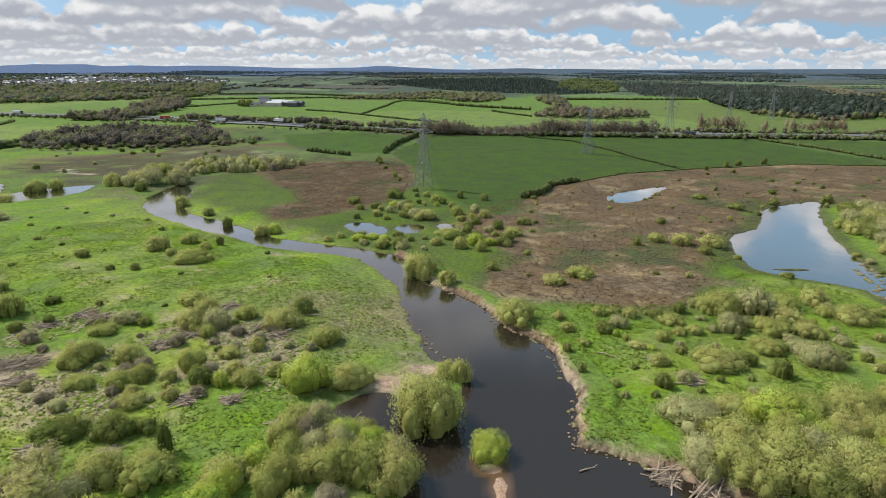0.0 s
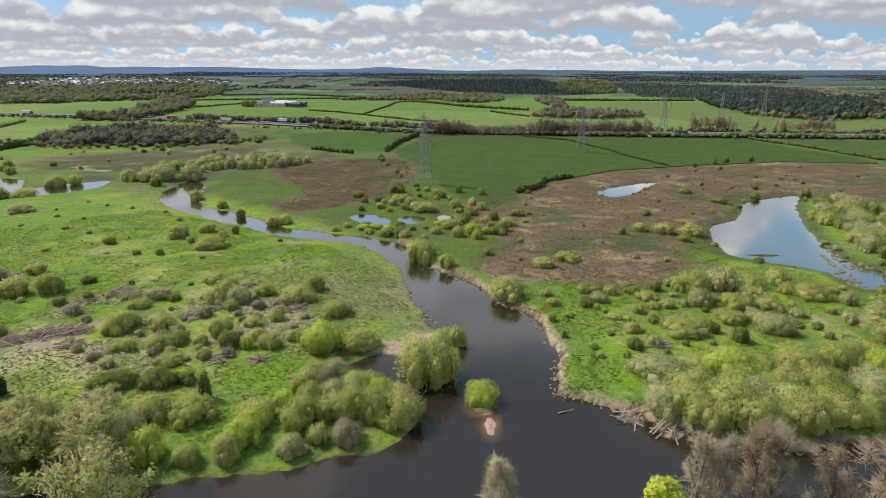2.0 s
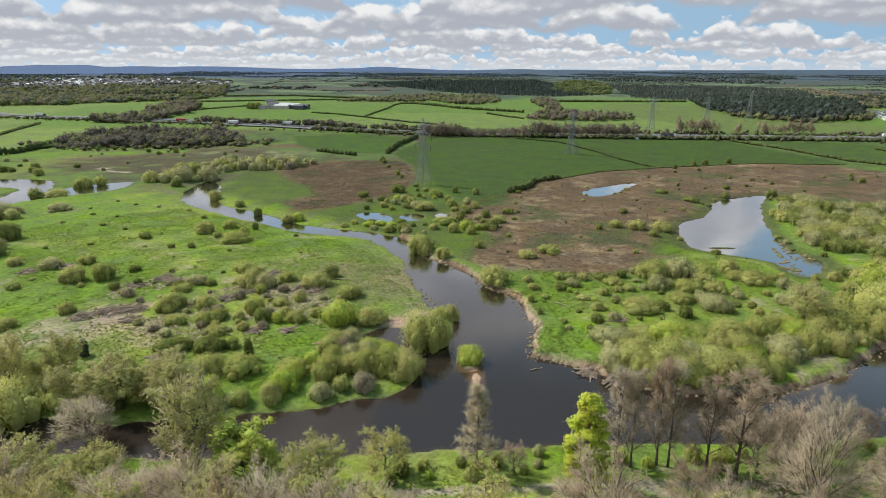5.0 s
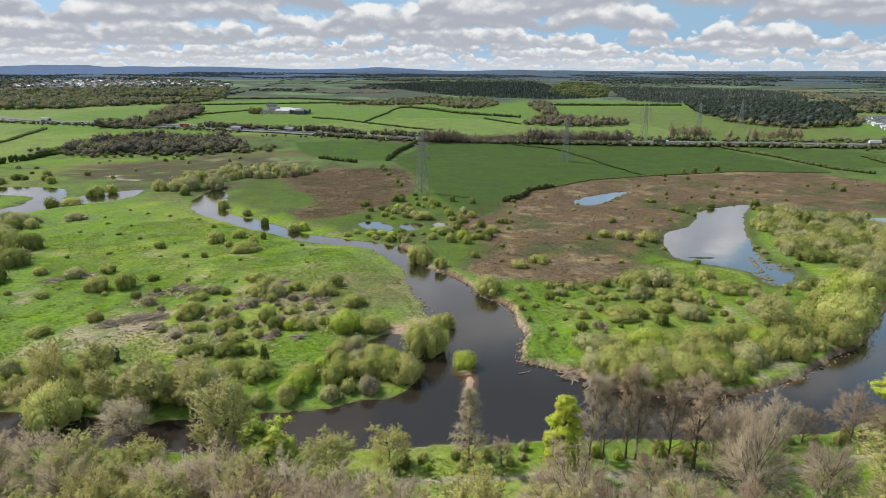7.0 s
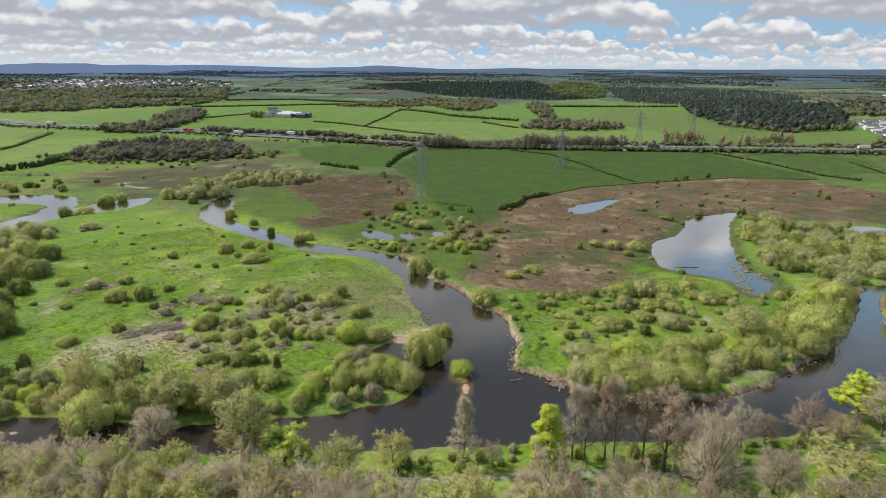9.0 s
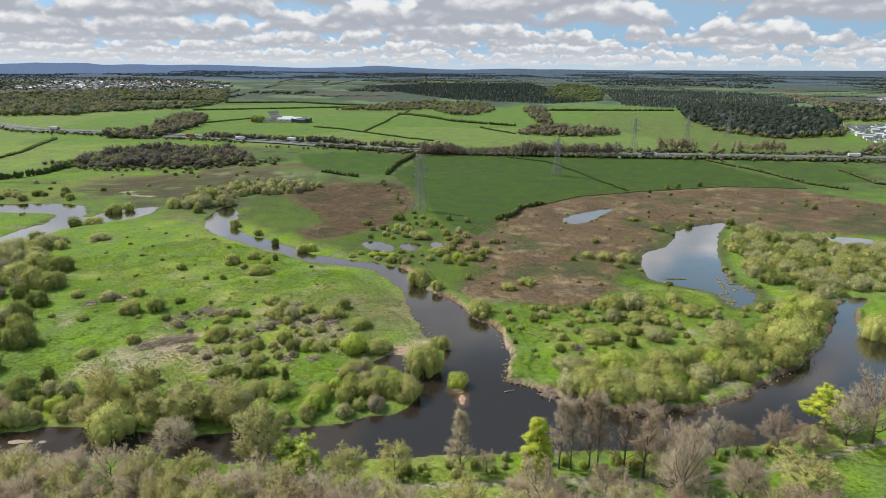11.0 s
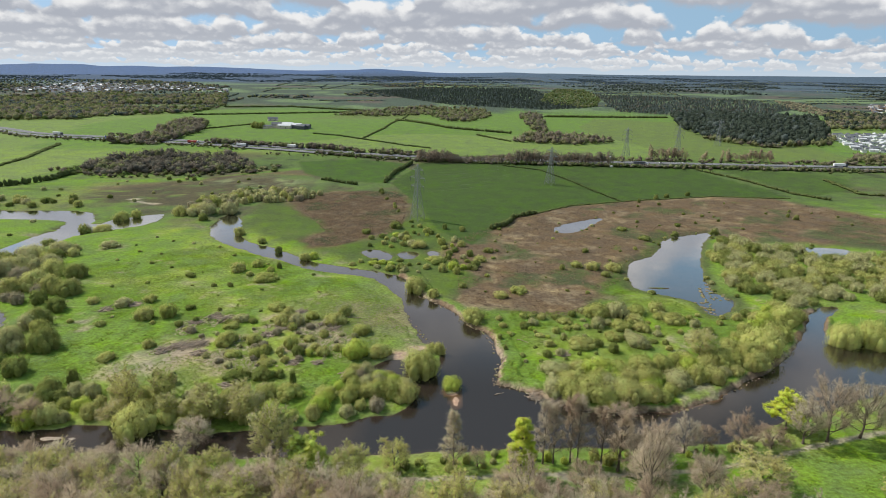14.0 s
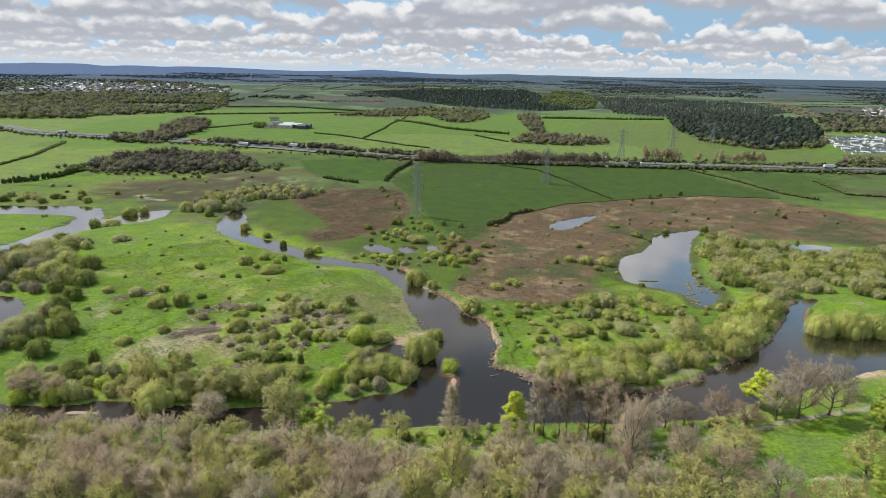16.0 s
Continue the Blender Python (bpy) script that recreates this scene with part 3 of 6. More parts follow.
def sheet(name, xs, ys, z_of):
    """A grid of quads over the given lines, as a mesh with heights."""
    gx, gy = np.meshgrid(xs, ys)
    x, y = gx.ravel(), gy.ravel()
    z, *rest = z_of(x, y)
    me = bpy.data.meshes.new(name)
    w, h = len(xs), len(ys)
    a = (np.arange(h - 1)[:, None] * w + np.arange(w - 1)).ravel()
    quads = np.stack([a, a + 1, a + 1 + w, a + w], 1)
    me.vertices.add(w * h)
    me.vertices.foreach_set("co", np.stack([x, y, z], 1).astype(np.float32).ravel())
    me.loops.add(quads.size)
    me.loops.foreach_set("vertex_index", quads.astype(np.int32).ravel())
    me.polygons.add(len(quads))
    me.polygons.foreach_set("loop_start", np.arange(0, quads.size, 4, dtype=np.int32))
    me.polygons.foreach_set("use_smooth", np.ones(len(quads), bool))
    me.update(calc_edges=True)
    return me, x, y, z, rest


west = spaced(-120, -5000, 1.0, 1.045, 100)[::-1]
xs = np.array(west[:-1] + list(np.arange(-120, 185, 0.9)) + spaced(185, 5000, 1.0, 1.045, 100))
ys = np.array(spaced(0, -1500, 2.0, 1.2, 150)[::-1][:-1] + list(np.arange(0, 235, 0.9)) + spaced(235, 4950, 1.0, 1.012, 60))
me, gx, gy, gz, (gd,) = sheet("ground", xs, ys, height)
GRID = gz.reshape(len(ys), len(xs))


def ground_z(x, y):
    """The ground's height at a place, read from the sheet."""
    i, j = min(max(np.searchsorted(xs, x) - 1, 0), len(xs) - 2), min(max(np.searchsorted(ys, y) - 1, 0), len(ys) - 2)
    u, v = (x - xs[i]) / (xs[i + 1] - xs[i]), (y - ys[j]) / (ys[j + 1] - ys[j])
    return float((GRID[j, i] * (1 - u) + GRID[j, i + 1] * u) * (1 - v) + (GRID[j + 1, i] * (1 - u) + GRID[j + 1, i + 1] * u) * v)


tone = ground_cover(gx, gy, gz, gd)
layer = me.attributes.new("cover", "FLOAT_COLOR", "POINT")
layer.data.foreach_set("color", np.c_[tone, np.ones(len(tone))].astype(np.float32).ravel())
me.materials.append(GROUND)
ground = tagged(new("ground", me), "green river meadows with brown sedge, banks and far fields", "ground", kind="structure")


def water_sheet(name, label, outline, step):
    (x0, y0), (x1, y1) = outline.min(0) - 6, outline.max(0) + 6
    wx, wy = np.arange(x0, x1, step), np.arange(y0, y1, step)
    me, x, y, z, _ = sheet(name, wx, wy, lambda x, y: (0 * x, 0))
    floor, d = height(x, y)
    layer = me.attributes.new("shallow", "FLOAT", "POINT")
    layer.data.foreach_set("value", (np.clip(1.0 + floor / 0.75, 0, 1) * np.clip(0.15 + np.exp(-(((x - 6) / 6) ** 2) - ((y - 78) / 9) ** 2) + np.exp(-(((x - 85) / 22) ** 2) - ((y - 75) / 8) ** 2), 0, 1)).astype(np.float32))
    me.materials.append(WATER)
    # Keep the faces over the bed alone.
    bm = bmesh.new()
    bm.from_mesh(me)
    bm.verts.ensure_lookup_table()
    dry = area_distance(x, y, outline) > 4.5
    bmesh.ops.delete(bm, geom=[v for v in bm.verts if dry[v.index]], context="VERTS")
    bm.to_mesh(me)
    bm.free()
    return tagged(new(name, me), label, "water", kind="structure")


for outline, (name, label, step) in zip(WATERS, (
        ("water_river", "dark brown slow river reflecting clouds", 1.2), ("water_bend", "pale river bend below green meadow", 3.0),
        ("water_pond", "still pond in brown sedge reflecting the sky", 2.0), ("water_pond_small", "small bright pond in brown sedge", 2.0),
        ("water_pond_far", "shallow pond behind willow scrub", 2.0), ("water_pool", "small pool beside the river", 1.0),
        ("water_pool", "small pool in rough grass", 1.0), ("water_pool", "tiny pool in rough grass", 1.0),
        ("water_backwater", "pale backwater behind scrub", 2.0))):
    water_sheet(name, label, outline, step)


# ---- plant meshes ----
RNG = np.random.default_rng(11)


class Soup:
    """Triangles gathered from many pieces, then made into one mesh."""

    def __init__(self):
        self.v, self.f, self.m, self.w, self.n = [], [], [], [], 0

    def add(self, verts, faces, slot=0, normals=None):
        """normals: the way each corner faces, for foliage that shades as one mass."""
        verts, faces = np.asarray(verts, float), np.asarray(faces, int)
        self.v.append(verts)
        self.f.append(faces + self.n)
        self.m.append(np.full(len(faces), slot))
        self.w.append(np.zeros((len(verts), 3)) if normals is None else np.asarray(normals, float))
        self.n += len(verts)

    def mesh(self, name, *materials):
        v, f, m, w = np.concatenate(self.v), np.concatenate(self.f), np.concatenate(self.m), np.concatenate(self.w)
        me = bpy.data.meshes.new(name)
        me.vertices.add(len(v))
        me.vertices.foreach_set("co", v.astype(np.float32).ravel())
        me.loops.add(f.size)
        me.loops.foreach_set("vertex_index", f.astype(np.int32).ravel())
        me.polygons.add(len(f))
        me.polygons.foreach_set("loop_start", np.arange(0, f.size, 3, dtype=np.int32))
        me.polygons.foreach_set("material_index", m.astype(np.int32))
        soft = np.any(w[f[:, 0]] != 0, axis=1)
        me.polygons.foreach_set("use_smooth", soft)
        if soft.any():
            w = w / (np.linalg.norm(w, axis=1)[:, None] + 1e-9)
            me.attributes.new("custom_normal", "FLOAT_VECTOR", "POINT").data.foreach_set("vector", w.astype(np.float32).ravel())
        me.update(calc_edges=True)
        for mat in materials:
            me.materials.append(mat)
        return me


def ball(detail):
    bm = bmesh.new()
    bmesh.ops.create_icosphere(bm, subdivisions=detail, radius=1.0)
    v = np.array([p.co[:] for p in bm.verts])
    f = np.array([[p.index for p in q.verts] for q in bm.faces])
    bm.free()
    return v, f


BALLS = {1: ball(1), 2: ball(2)}


def unit(n):
    d = RNG.normal(size=(n, 3))
    return d / np.linalg.norm(d, axis=1)[:, None]


def lump(soup, centre, radii, detail=1, rough=0.18, slot=0, soft=True):
    v, f = BALLS[detail]
    k = 1 + rough * RNG.normal(size=(len(v), 1))
    soup.add(np.asarray(centre) + v * k * np.asarray(radii), f, slot, v / np.asarray(radii) * min(radii) if soft else None)


def facing(v, outward):
    """Turn triangles so that they face outward."""
    n = np.cross(v[:, 1] - v[:, 0], v[:, 2] - v[:, 0])
    back = np.einsum("ij,ij->i", n, outward) < 0
    v[back] = v[back][:, ::-1]
    return v.reshape(-1, 3)


def leaves(soup, places, outward, size, slot=0, upright=0.0, jitter=0.55):
    """Small three-cornered leaf sprays that roughly face outward."""
    n = len(places)
    d = outward + jitter * unit(n)
    d[:, 2] += upright
    d /= np.linalg.norm(d, axis=1)[:, None] + 1e-9
    a = np.cross(d, unit(n))
    a /= np.linalg.norm(a, axis=1)[:, None] + 1e-9
    b = np.cross(d, a)
    s = (size * RNG.uniform(0.55, 1.45, n))[:, None]
    w = RNG.uniform(0.5, 1.0, n)[:, None]
    v = np.stack([places + a * s, places - 0.5 * a * s + 0.8 * b * s * w, places - 0.5 * a * s - 0.8 * b * s * w], 1)
    out = outward / (np.linalg.norm(outward, axis=1)[:, None] + 1e-9)
    soup.add(facing(v, d), np.arange(3 * n).reshape(-1, 3), slot, np.repeat(0.62 * out + 0.38 * d, 3, 0))


def sprays(soup, places, outward, long, slot=0, lift=0.35, slim=0.24):
    """Slim shoots that point outward and up."""
    n = len(places)
    a = outward + 0.55 * unit(n) + (0, 0, lift)
    a /= np.linalg.norm(a, axis=1)[:, None] + 1e-9
    b = np.cross(a, unit(n))
    b /= np.linalg.norm(b, axis=1)[:, None] + 1e-9
    s = (long * RNG.uniform(0.5, 1.5, n))[:, None]
    v = np.stack([places + a * s, places - b * s * slim, places + b * s * slim], 1)
    out = outward / (np.linalg.norm(outward, axis=1)[:, None] + 1e-9) + (0, 0, 0.45)
    soup.add(facing(v, outward + (0.0, 0.0, 0.6)), np.arange(3 * n).reshape(-1, 3), slot, np.repeat(out, 3, 0))


def bush_crown(name, mat, count, size, lumps, spread=0.62, flat=1.0, wisps=0.0, core=0.62):
    """A dome of unit half-width and height made of several rounded masses."""
    s = Soup()
    centres, radii = [], []
    for k in range(lumps):
        a, r = 2.4 * k + RNG.uniform(-0.4, 0.4), spread * math.sqrt((k + 0.3) / lumps) * RNG.uniform(0.8, 1.15)
        q = RNG.uniform(0.26, 0.46) * (1.15 - 0.35 * r)
        top = (1 - 0.55 * r * r) * RNG.uniform(0.80, 1.0)
        centres.append((r * math.cos(a), r * math.sin(a), max(top - q * 1.1, 0.18) * flat))
        radii.append((q * 1.05, q * 1.05, q * 1.15))
    centres, radii = np.array(centres), np.array(radii)
    for c, r in zip(centres, radii):
        lump(s, c, r * core, 1, 0.10)
        lump(s, (c[0] * 0.92, c[1] * 0.92, c[2] * 0.45), (r[0] * core, r[1] * core, c[2] * 0.55 + 0.05), 1, 0.12)
    pick = RNG.integers(0, lumps, count)
    d = unit(count)
    d[:, 2] = np.abs(d[:, 2]) * 1.25 - 0.35
    d /= np.linalg.norm(d, axis=1)[:, None]
    reach = 1 - 0.34 * RNG.random(count) ** 2 + wisps * RNG.random(count) ** 3
    p = centres[pick] + d * radii[pick] * reach[:, None]
    skirt = RNG.random(count) < 0.22
    p[skirt, 2] *= RNG.random(skirt.sum())
    p[:, 2] = np.maximum(p[:, 2], 0.02)
    # The crown shades as one dome with softer masses on it.
    g = p * (1, 1, 0.9) - (0, 0, 0.2)
    d = 0.45 * d + 0.65 * g / (np.linalg.norm(g, axis=1)[:, None] + 1e-9)
    half = int(count * 0.72)
    leaves(s, p[:half], d[:half], size)
    sprays(s, p[half:], d[half:], size * 1.9)
    return s.mesh(name, mat)


def tube(soup, points, radii, sides, slot=0):
    points = np.asarray(points, float)
    rings = []
    for i, p in enumerate(points):
        t = points[min(i + 1, len(points) - 1)] - points[max(i - 1, 0)]
        t = t / (np.linalg.norm(t) + 1e-9)
        u = np.cross(t, (0.3, 0.9, 0.2))
        u /= np.linalg.norm(u) + 1e-9
        w = np.cross(t, u)
        a = np.linspace(0, 2 * math.pi, sides, endpoint=False)[:, None]
        rings.append(p + radii[i] * (np.cos(a) * u + np.sin(a) * w))
    f = []
    for i in range(len(points) - 1):
        for k in range(sides):
            a, b = i * sides + k, i * sides + (k + 1) % sides
            f += [(a, b, b + sides), (a, b + sides, a + sides)]
    soup.add(np.concatenate(rings), f, slot)


def bent(start, way, length, steps, lift, wander):
    """A growing line: it wanders and turns up (or down) on the way."""
    p, d, out = np.array(start, float), np.array(way, float), [np.array(start, float)]
    for _ in range(steps):
        d = d + wander * RNG.normal(size=3) + (0, 0, lift)
        d /= np.linalg.norm(d)
        p = p + d * length / steps
        out.append(p)
    return np.array(out)


def tree_meshes(name, tall, wide, form, leaf=None, leaf_count=0, leaf_size=0.2, twigs=14, limbs=11, droop=0.0):
    """Wood (trunk and limbs) and crown (twigs and leaves) of one tree, at full size."""
    wood, crown = Soup(), Soup()
    clear = {"spread": 0.16, "tall": 0.14, "cone": 0.08, "dome": 0.20, "spire": 0.10}[form]
    straight = form in ("tall", "cone", "spire")
    sway = (0.003 if straight else 0.012) * tall
    lean = RNG.normal(size=2) * (0.006 if straight else 0.02) * tall
    levels = 6
    trunk = [(lean[0] * k / levels + RNG.normal() * sway * (k > 0), lean[1] * k / levels + RNG.normal() * sway * (k > 0),
              tall * (0.95 if straight else 0.66) * k / levels - (0.3 if k == 0 else 0)) for k in range(levels + 1)]
    foot = (0.012 if straight else 0.020) * tall
    tube(wood, trunk, [foot * (1.45 if k == 0 else 1 - 0.86 * k / levels) for k in range(levels + 1)], 7)
    trunk = np.array(trunk)
    tips, ways, ends = [], [], []
    for k in range(limbs):
        f = clear + (1 - clear) * (k + RNG.uniform(0, 0.8)) / limbs
        f = min(f, 0.98)
        at = np.array([np.interp(f * levels, range(levels + 1), trunk[:, i]) for i in range(3)])
        a = 2.4 * k + RNG.uniform(-0.5, 0.5)
        if form == "spire":
            reach, rise = wide * 0.5 * (1.12 - 0.95 * f), 0.45
        elif form == "cone":
            reach, rise = wide * 0.5 * (1.08 - f), 0.35
        elif form == "tall":
            reach, rise = wide * 0.5 * (1.05 - 0.5 * f), 1.3
        else:
            reach, rise = wide * 0.5 * (0.88 - 0.35 * abs(f - 0.45)), 0.30 + 1.0 * f
        way = np.array([math.cos(a), math.sin(a), rise])
        way /= np.linalg.norm(way)
        length = min(reach / max(math.hypot(way[0], way[1]), 0.35), (tall * 1.0 - at[2]) / max(way[2], 0.2))
        line = bent(at, way, length, 4, 0.10 - droop * 0.5, 0.13)
        r = foot * (0.48 - 0.25 * f)
        tube(wood, line, [r * (1 - 0.2 * i) for i in range(5)], 4)
        for j in range(6):
            g = 0.30 + 0.70 * (j + RNG.random()) / 6
            at2 = np.array([np.interp(g * 4, range(5), line[:, i]) for i in range(3)])
            way2 = line[min(int(g * 4) + 1, 4)] - line[min(int(g * 4), 3)]
            way2 = way2 / np.linalg.norm(way2) + 0.75 * unit(1)[0] + (0, 0, 0.25 - droop)
            way2 /= np.linalg.norm(way2)
            long2 = length * (0.55 - 0.25 * g) + 0.4
            line2 = bent(at2, way2, long2, 3, 0.12 - droop, 0.16)
            ends.append(line2[-1])
            tube(wood, line2, [r * 0.55 * (1 - 0.27 * i) for i in range(4)], 3)
            h = RNG.uniform(0.15, 1.0, twigs) * 3
            seg = np.minimum(h.astype(int), 2)
            at3 = line2[seg] + (line2[seg + 1] - line2[seg]) * (h - seg)[:, None]
            d3 = 0.7 * way2 + 0.9 * unit(twigs) + (0, 0, 0.2 - 1.3 * droop)
            d3 /= np.linalg.norm(d3, axis=1)[:, None]
            tip = at3 + d3 * (RNG.uniform(0.5, 1.25, twigs) * (0.045 * tall + 0.25))[:, None]
            tips.append(tip)
            tips.append((at3 + tip) / 2)
            ways += [d3, d3]
            for start, end, wide3 in ((at3, tip, 0.032), ((at3 + tip) / 2, tip + 0.35 * RNG.normal(size=tip.shape), 0.028), ((2 * at3 + tip) / 3, tip + 0.45 * RNG.normal(size=tip.shape), 0.026)):
                side = np.cross(end - start, unit(twigs))
                side /= np.linalg.norm(side, axis=1)[:, None] + 1e-9
                v = np.stack([start - side * wide3, start + side * wide3, end], 1).reshape(-1, 3)
                crown.add(facing(v.reshape(-1, 3, 3), np.tile((0.0, -0.4, 1.0), (twigs, 1))), np.arange(3 * twigs).reshape(-1, 3), 0, np.repeat(0.5 * d3 + (-0.2, -0.1, 0.9), 3, 0))
    tips, ways = np.concatenate(tips), np.concatenate(ways)
    if form == "spread":
        # Fine outer twigs close the crown to a rounded dome.
        n = 2300 if leaf is None else 1000
        d = unit(n)
        d[:, 2] = np.abs(d[:, 2]) * 1.2 - 0.42
        d /= np.linalg.norm(d, axis=1)[:, None]
        ripple = 1 + 0.10 * np.sin(5 * d[:, 0] + 1.3 * limbs) * np.sin(5 * d[:, 1] + 0.7) + 0.06 * np.sin(9 * d[:, 2] + 4 * d[:, 0])
        at = np.array([lean[0] * 0.5, lean[1] * 0.5, tall * 0.56]) + d * (wide * 0.5, wide * 0.5, tall * 0.44) * (ripple * RNG.uniform(0.55, 0.95, n))[:, None]
        sprays(crown, at, d, 0.050 * tall, 0, 0.5, 0.045)
        tips, ways = np.concatenate([tips, at]), np.concatenate([ways, d])
    if form in ("dome", "spire"):
        # Dense foliage: a rounded mass at the end of every branch.
        n = 90
        d = unit(n)
        d[:, 2] = np.abs(d[:, 2]) * 1.2 - 0.38
        d /= np.linalg.norm(d, axis=1)[:, None]
        if form == "spire":
            f = RNG.uniform(0.14, 0.97, n)
            way = d[:, :2] / (np.linalg.norm(d[:, :2], axis=1)[:, None] + 1e-9)
            shell = np.c_[way * (wide * 0.5 * (1.05 - 0.95 * f) * RNG.uniform(0.6, 0.95, n))[:, None], tall * f]
            heart = shell * (0, 0, 1)
        else:
            heart = np.tile((lean[0] * 0.5, lean[1] * 0.5, tall * 0.56), (n, 1))
            shell = heart + d * (wide * 0.43, wide * 0.43, tall * 0.38) * RNG.uniform(0.72, 1.0, n)[:, None]
        ends = np.concatenate([np.array(ends), shell])
        heart = np.concatenate([np.tile((0, 0, tall * 0.55), (len(ends) - n, 1)), heart])
        r = 0.090 * wide * RNG.uniform(0.7, 1.3, len(ends))
        for c, q in zip(ends, r):
            lump(crown, c, (q * 0.6, q * 0.6, q * (0.5 + droop)), 1, 0.2, 1)
        pick, d = RNG.integers(0, len(ends), leaf_count), unit(leaf_count)
        d[:, 2] = d[:, 2] * 0.8 + 0.15
        g = ends[pick] - heart[pick] + (0, 0, 0.1 * tall)
        out = 0.5 * d + 0.6 * g / (np.linalg.norm(g, axis=1)[:, None] + 1e-9)
        leaves(crown, ends[pick] + d * (r[pick] * RNG.uniform(0.6, 1.25, leaf_count))[:, None] * (1, 1, 0.8 + droop), out, leaf_size, 1, 0.1)
    elif leaf is not None:
        pick = RNG.integers(0, len(tips), leaf_count)
        leaves(crown, tips[pick] + leaf_size * 0.9 * RNG.normal(size=(leaf_count, 3)), ways[pick], leaf_size, 1, 0.3)
    return wood.mesh(name + "_wood", BARK), crown.mesh(name + "_crown", TWIGS, leaf if leaf is not None else TWIGS)


BUSH_LEAF = {"b": BROWN, "p": PALE, "w": WILLOW, "g": SILVER, "h": HAWTHORN, "f": FRESH, "y": GOLD, "D": DARK}
BUSH_WORDS = {"b": ("brown_scrub", "leafless brown twiggy scrub bush"), "p": ("pale_willow", "tall pale yellow-green willow beside the river"), "w": ("willow_bush", "rounded grey-green willow bush with fresh spring leaves"), "g": ("grey_willow_bush", "dull grey-green willow bush, half in leaf"),
              "h": ("hawthorn_bush", "small dark green hawthorn bush"), "f": ("green_bush", "bright fresh green rounded bush"),
              "y": ("yellow_bush", "pale yellow flowering willow bush"), "D": ("evergreen_bush", "very dark upright evergreen bush")}
BUSH_KIT, STEM_KIT = {}, {}
for kind, mat in BUSH_LEAF.items():
    hollow = kind in "gwb"
    BUSH_KIT[kind] = {
        "near": [bush_crown("bush_" + kind, mat, 6500, 0.029, 15 + i, 0.72, 1.0, 0.35 if hollow else 0.18) for i in range(4)],
        "mid": [bush_crown("bush_mid_" + kind, mat, 1900, 0.050, 11 + i, 0.66, 1.0, 0.28) for i in range(3)],
        "far": [bush_crown("bush_far_" + kind, mat, 480, 0.10, 7 + i, 0.62, 1.0, 0.2) for i in range(3)]}


def stems_mesh():
    s = Soup()
    for k in range(7):
        a = 0.9 * k
        way = np.array([math.cos(a) * 0.6, math.sin(a) * 0.6, 1.0])
        tube(s, bent((0.08 * math.cos(a), 0.08 * math.sin(a), -0.06), way / np.linalg.norm(way), 0.85, 3, 0.1, 0.12), [0.022, 0.017, 0.012, 0.006], 4)
    return s.mesh("bush_stems", BARK)


STEMS = stems_mesh()
TREE_KIT = {
    "bare": [tree_meshes("bare_tree", 16, 12, "spread", twigs=22, limbs=15) for _ in range(5)],
    "tall": [tree_meshes("tall_bare_tree", 20, 6, "tall", twigs=15, limbs=18) for _ in range(3)],
    "cone": [tree_meshes("conical_tree", 19, 7.5, "cone", BUDS, 1200, 0.13, 14, 26)],
    "sparse": [tree_meshes("sparse_tree", 16, 10, "spread", WILLOW, 6500, 0.19, 10, 12) for _ in range(3)],
    "bud": [tree_meshes("budding_tree", 14, 12, "spread", BUDS, 7500, 0.16, 12, 13) for _ in range(3)],
    "full": [tree_meshes("leafy_tree", 14, 12, "dome", FRESH, 12000, 0.24, 8, 14) for _ in range(2)],
    "bright": [tree_meshes("bright_tree", 20, 9, "spire", VIVID, 15000, 0.22, 7, 24)],
    "gold": [tree_meshes("golden_tree", 14, 11, "dome", VIVID, 10000, 0.22, 8, 13)]}
TREE_SIZE = {"bare": (16, 12), "tall": (20, 6), "cone": (19, 7.5), "sparse": (16, 10), "bud": (14, 12), "full": (14, 12), "bright": (20, 9),
             "gold": (14, 11)}
TREE_WORDS = {"bare": ("bare_tree", "leafless brown-twigged deciduous tree"), "tall": ("tall_bare_tree", "tall slender leafless tree beside the river"),
              "cone": ("conical_alder_tree", "brown conical alder beside the river"), "sparse": ("sparse_tree", "tree with thin pale spring leaves"),
              "bud": ("budding_tree", "tree covered in yellow-green spring buds"), "full": ("leafy_tree", "rounded tree in bright green full leaf"),
              "bright": ("chestnut_tree", "tall tree in vivid yellow-green leaf by the river"), "gold": ("golden_tree", "tree with bright yellow-green new leaves")}


def bush(x, y, wide, tall, kind, group=""):
    """One bush: stems and a leafy crown on the ground."""
    name, label = BUSH_WORDS[kind]
    # The pools stay open to the south.
    if -55 < x < 5 and 212 < y < 250:
        if y > 226:
            return None
        tall = min(tall, 2.2)
    # So does the backwater in the west.
    if -216 < x < -176 and 92 < y < 150:
        if y > 108 or x < -190:
            return None
        tall = min(tall, 2.5)
    if wide > 6:
        tall = min(tall, 0.74 * wide)
    near = math.hypot(x, y - 10) < 155 or wide > 12
    kit = BUSH_KIT[kind]["near" if near and wide > 5.5 else "mid" if math.hypot(x, y) < 330 else "far"]
    root = tagged(new(name), label, "bush", group)
    z = max(ground_z(x, y), 0.0)
    root.matrix_world = pose(x, y, z - 0.08, rz=RNG.uniform(0, 360)) @ Matrix.Diagonal((wide / 2, wide / 2 * RNG.uniform(0.85, 1.1), tall, 1))
    for part_name, me in (("crown", kit[RNG.integers(len(kit))]), ("stem", STEMS)):
        new(part_name, me).parent = root
    return root


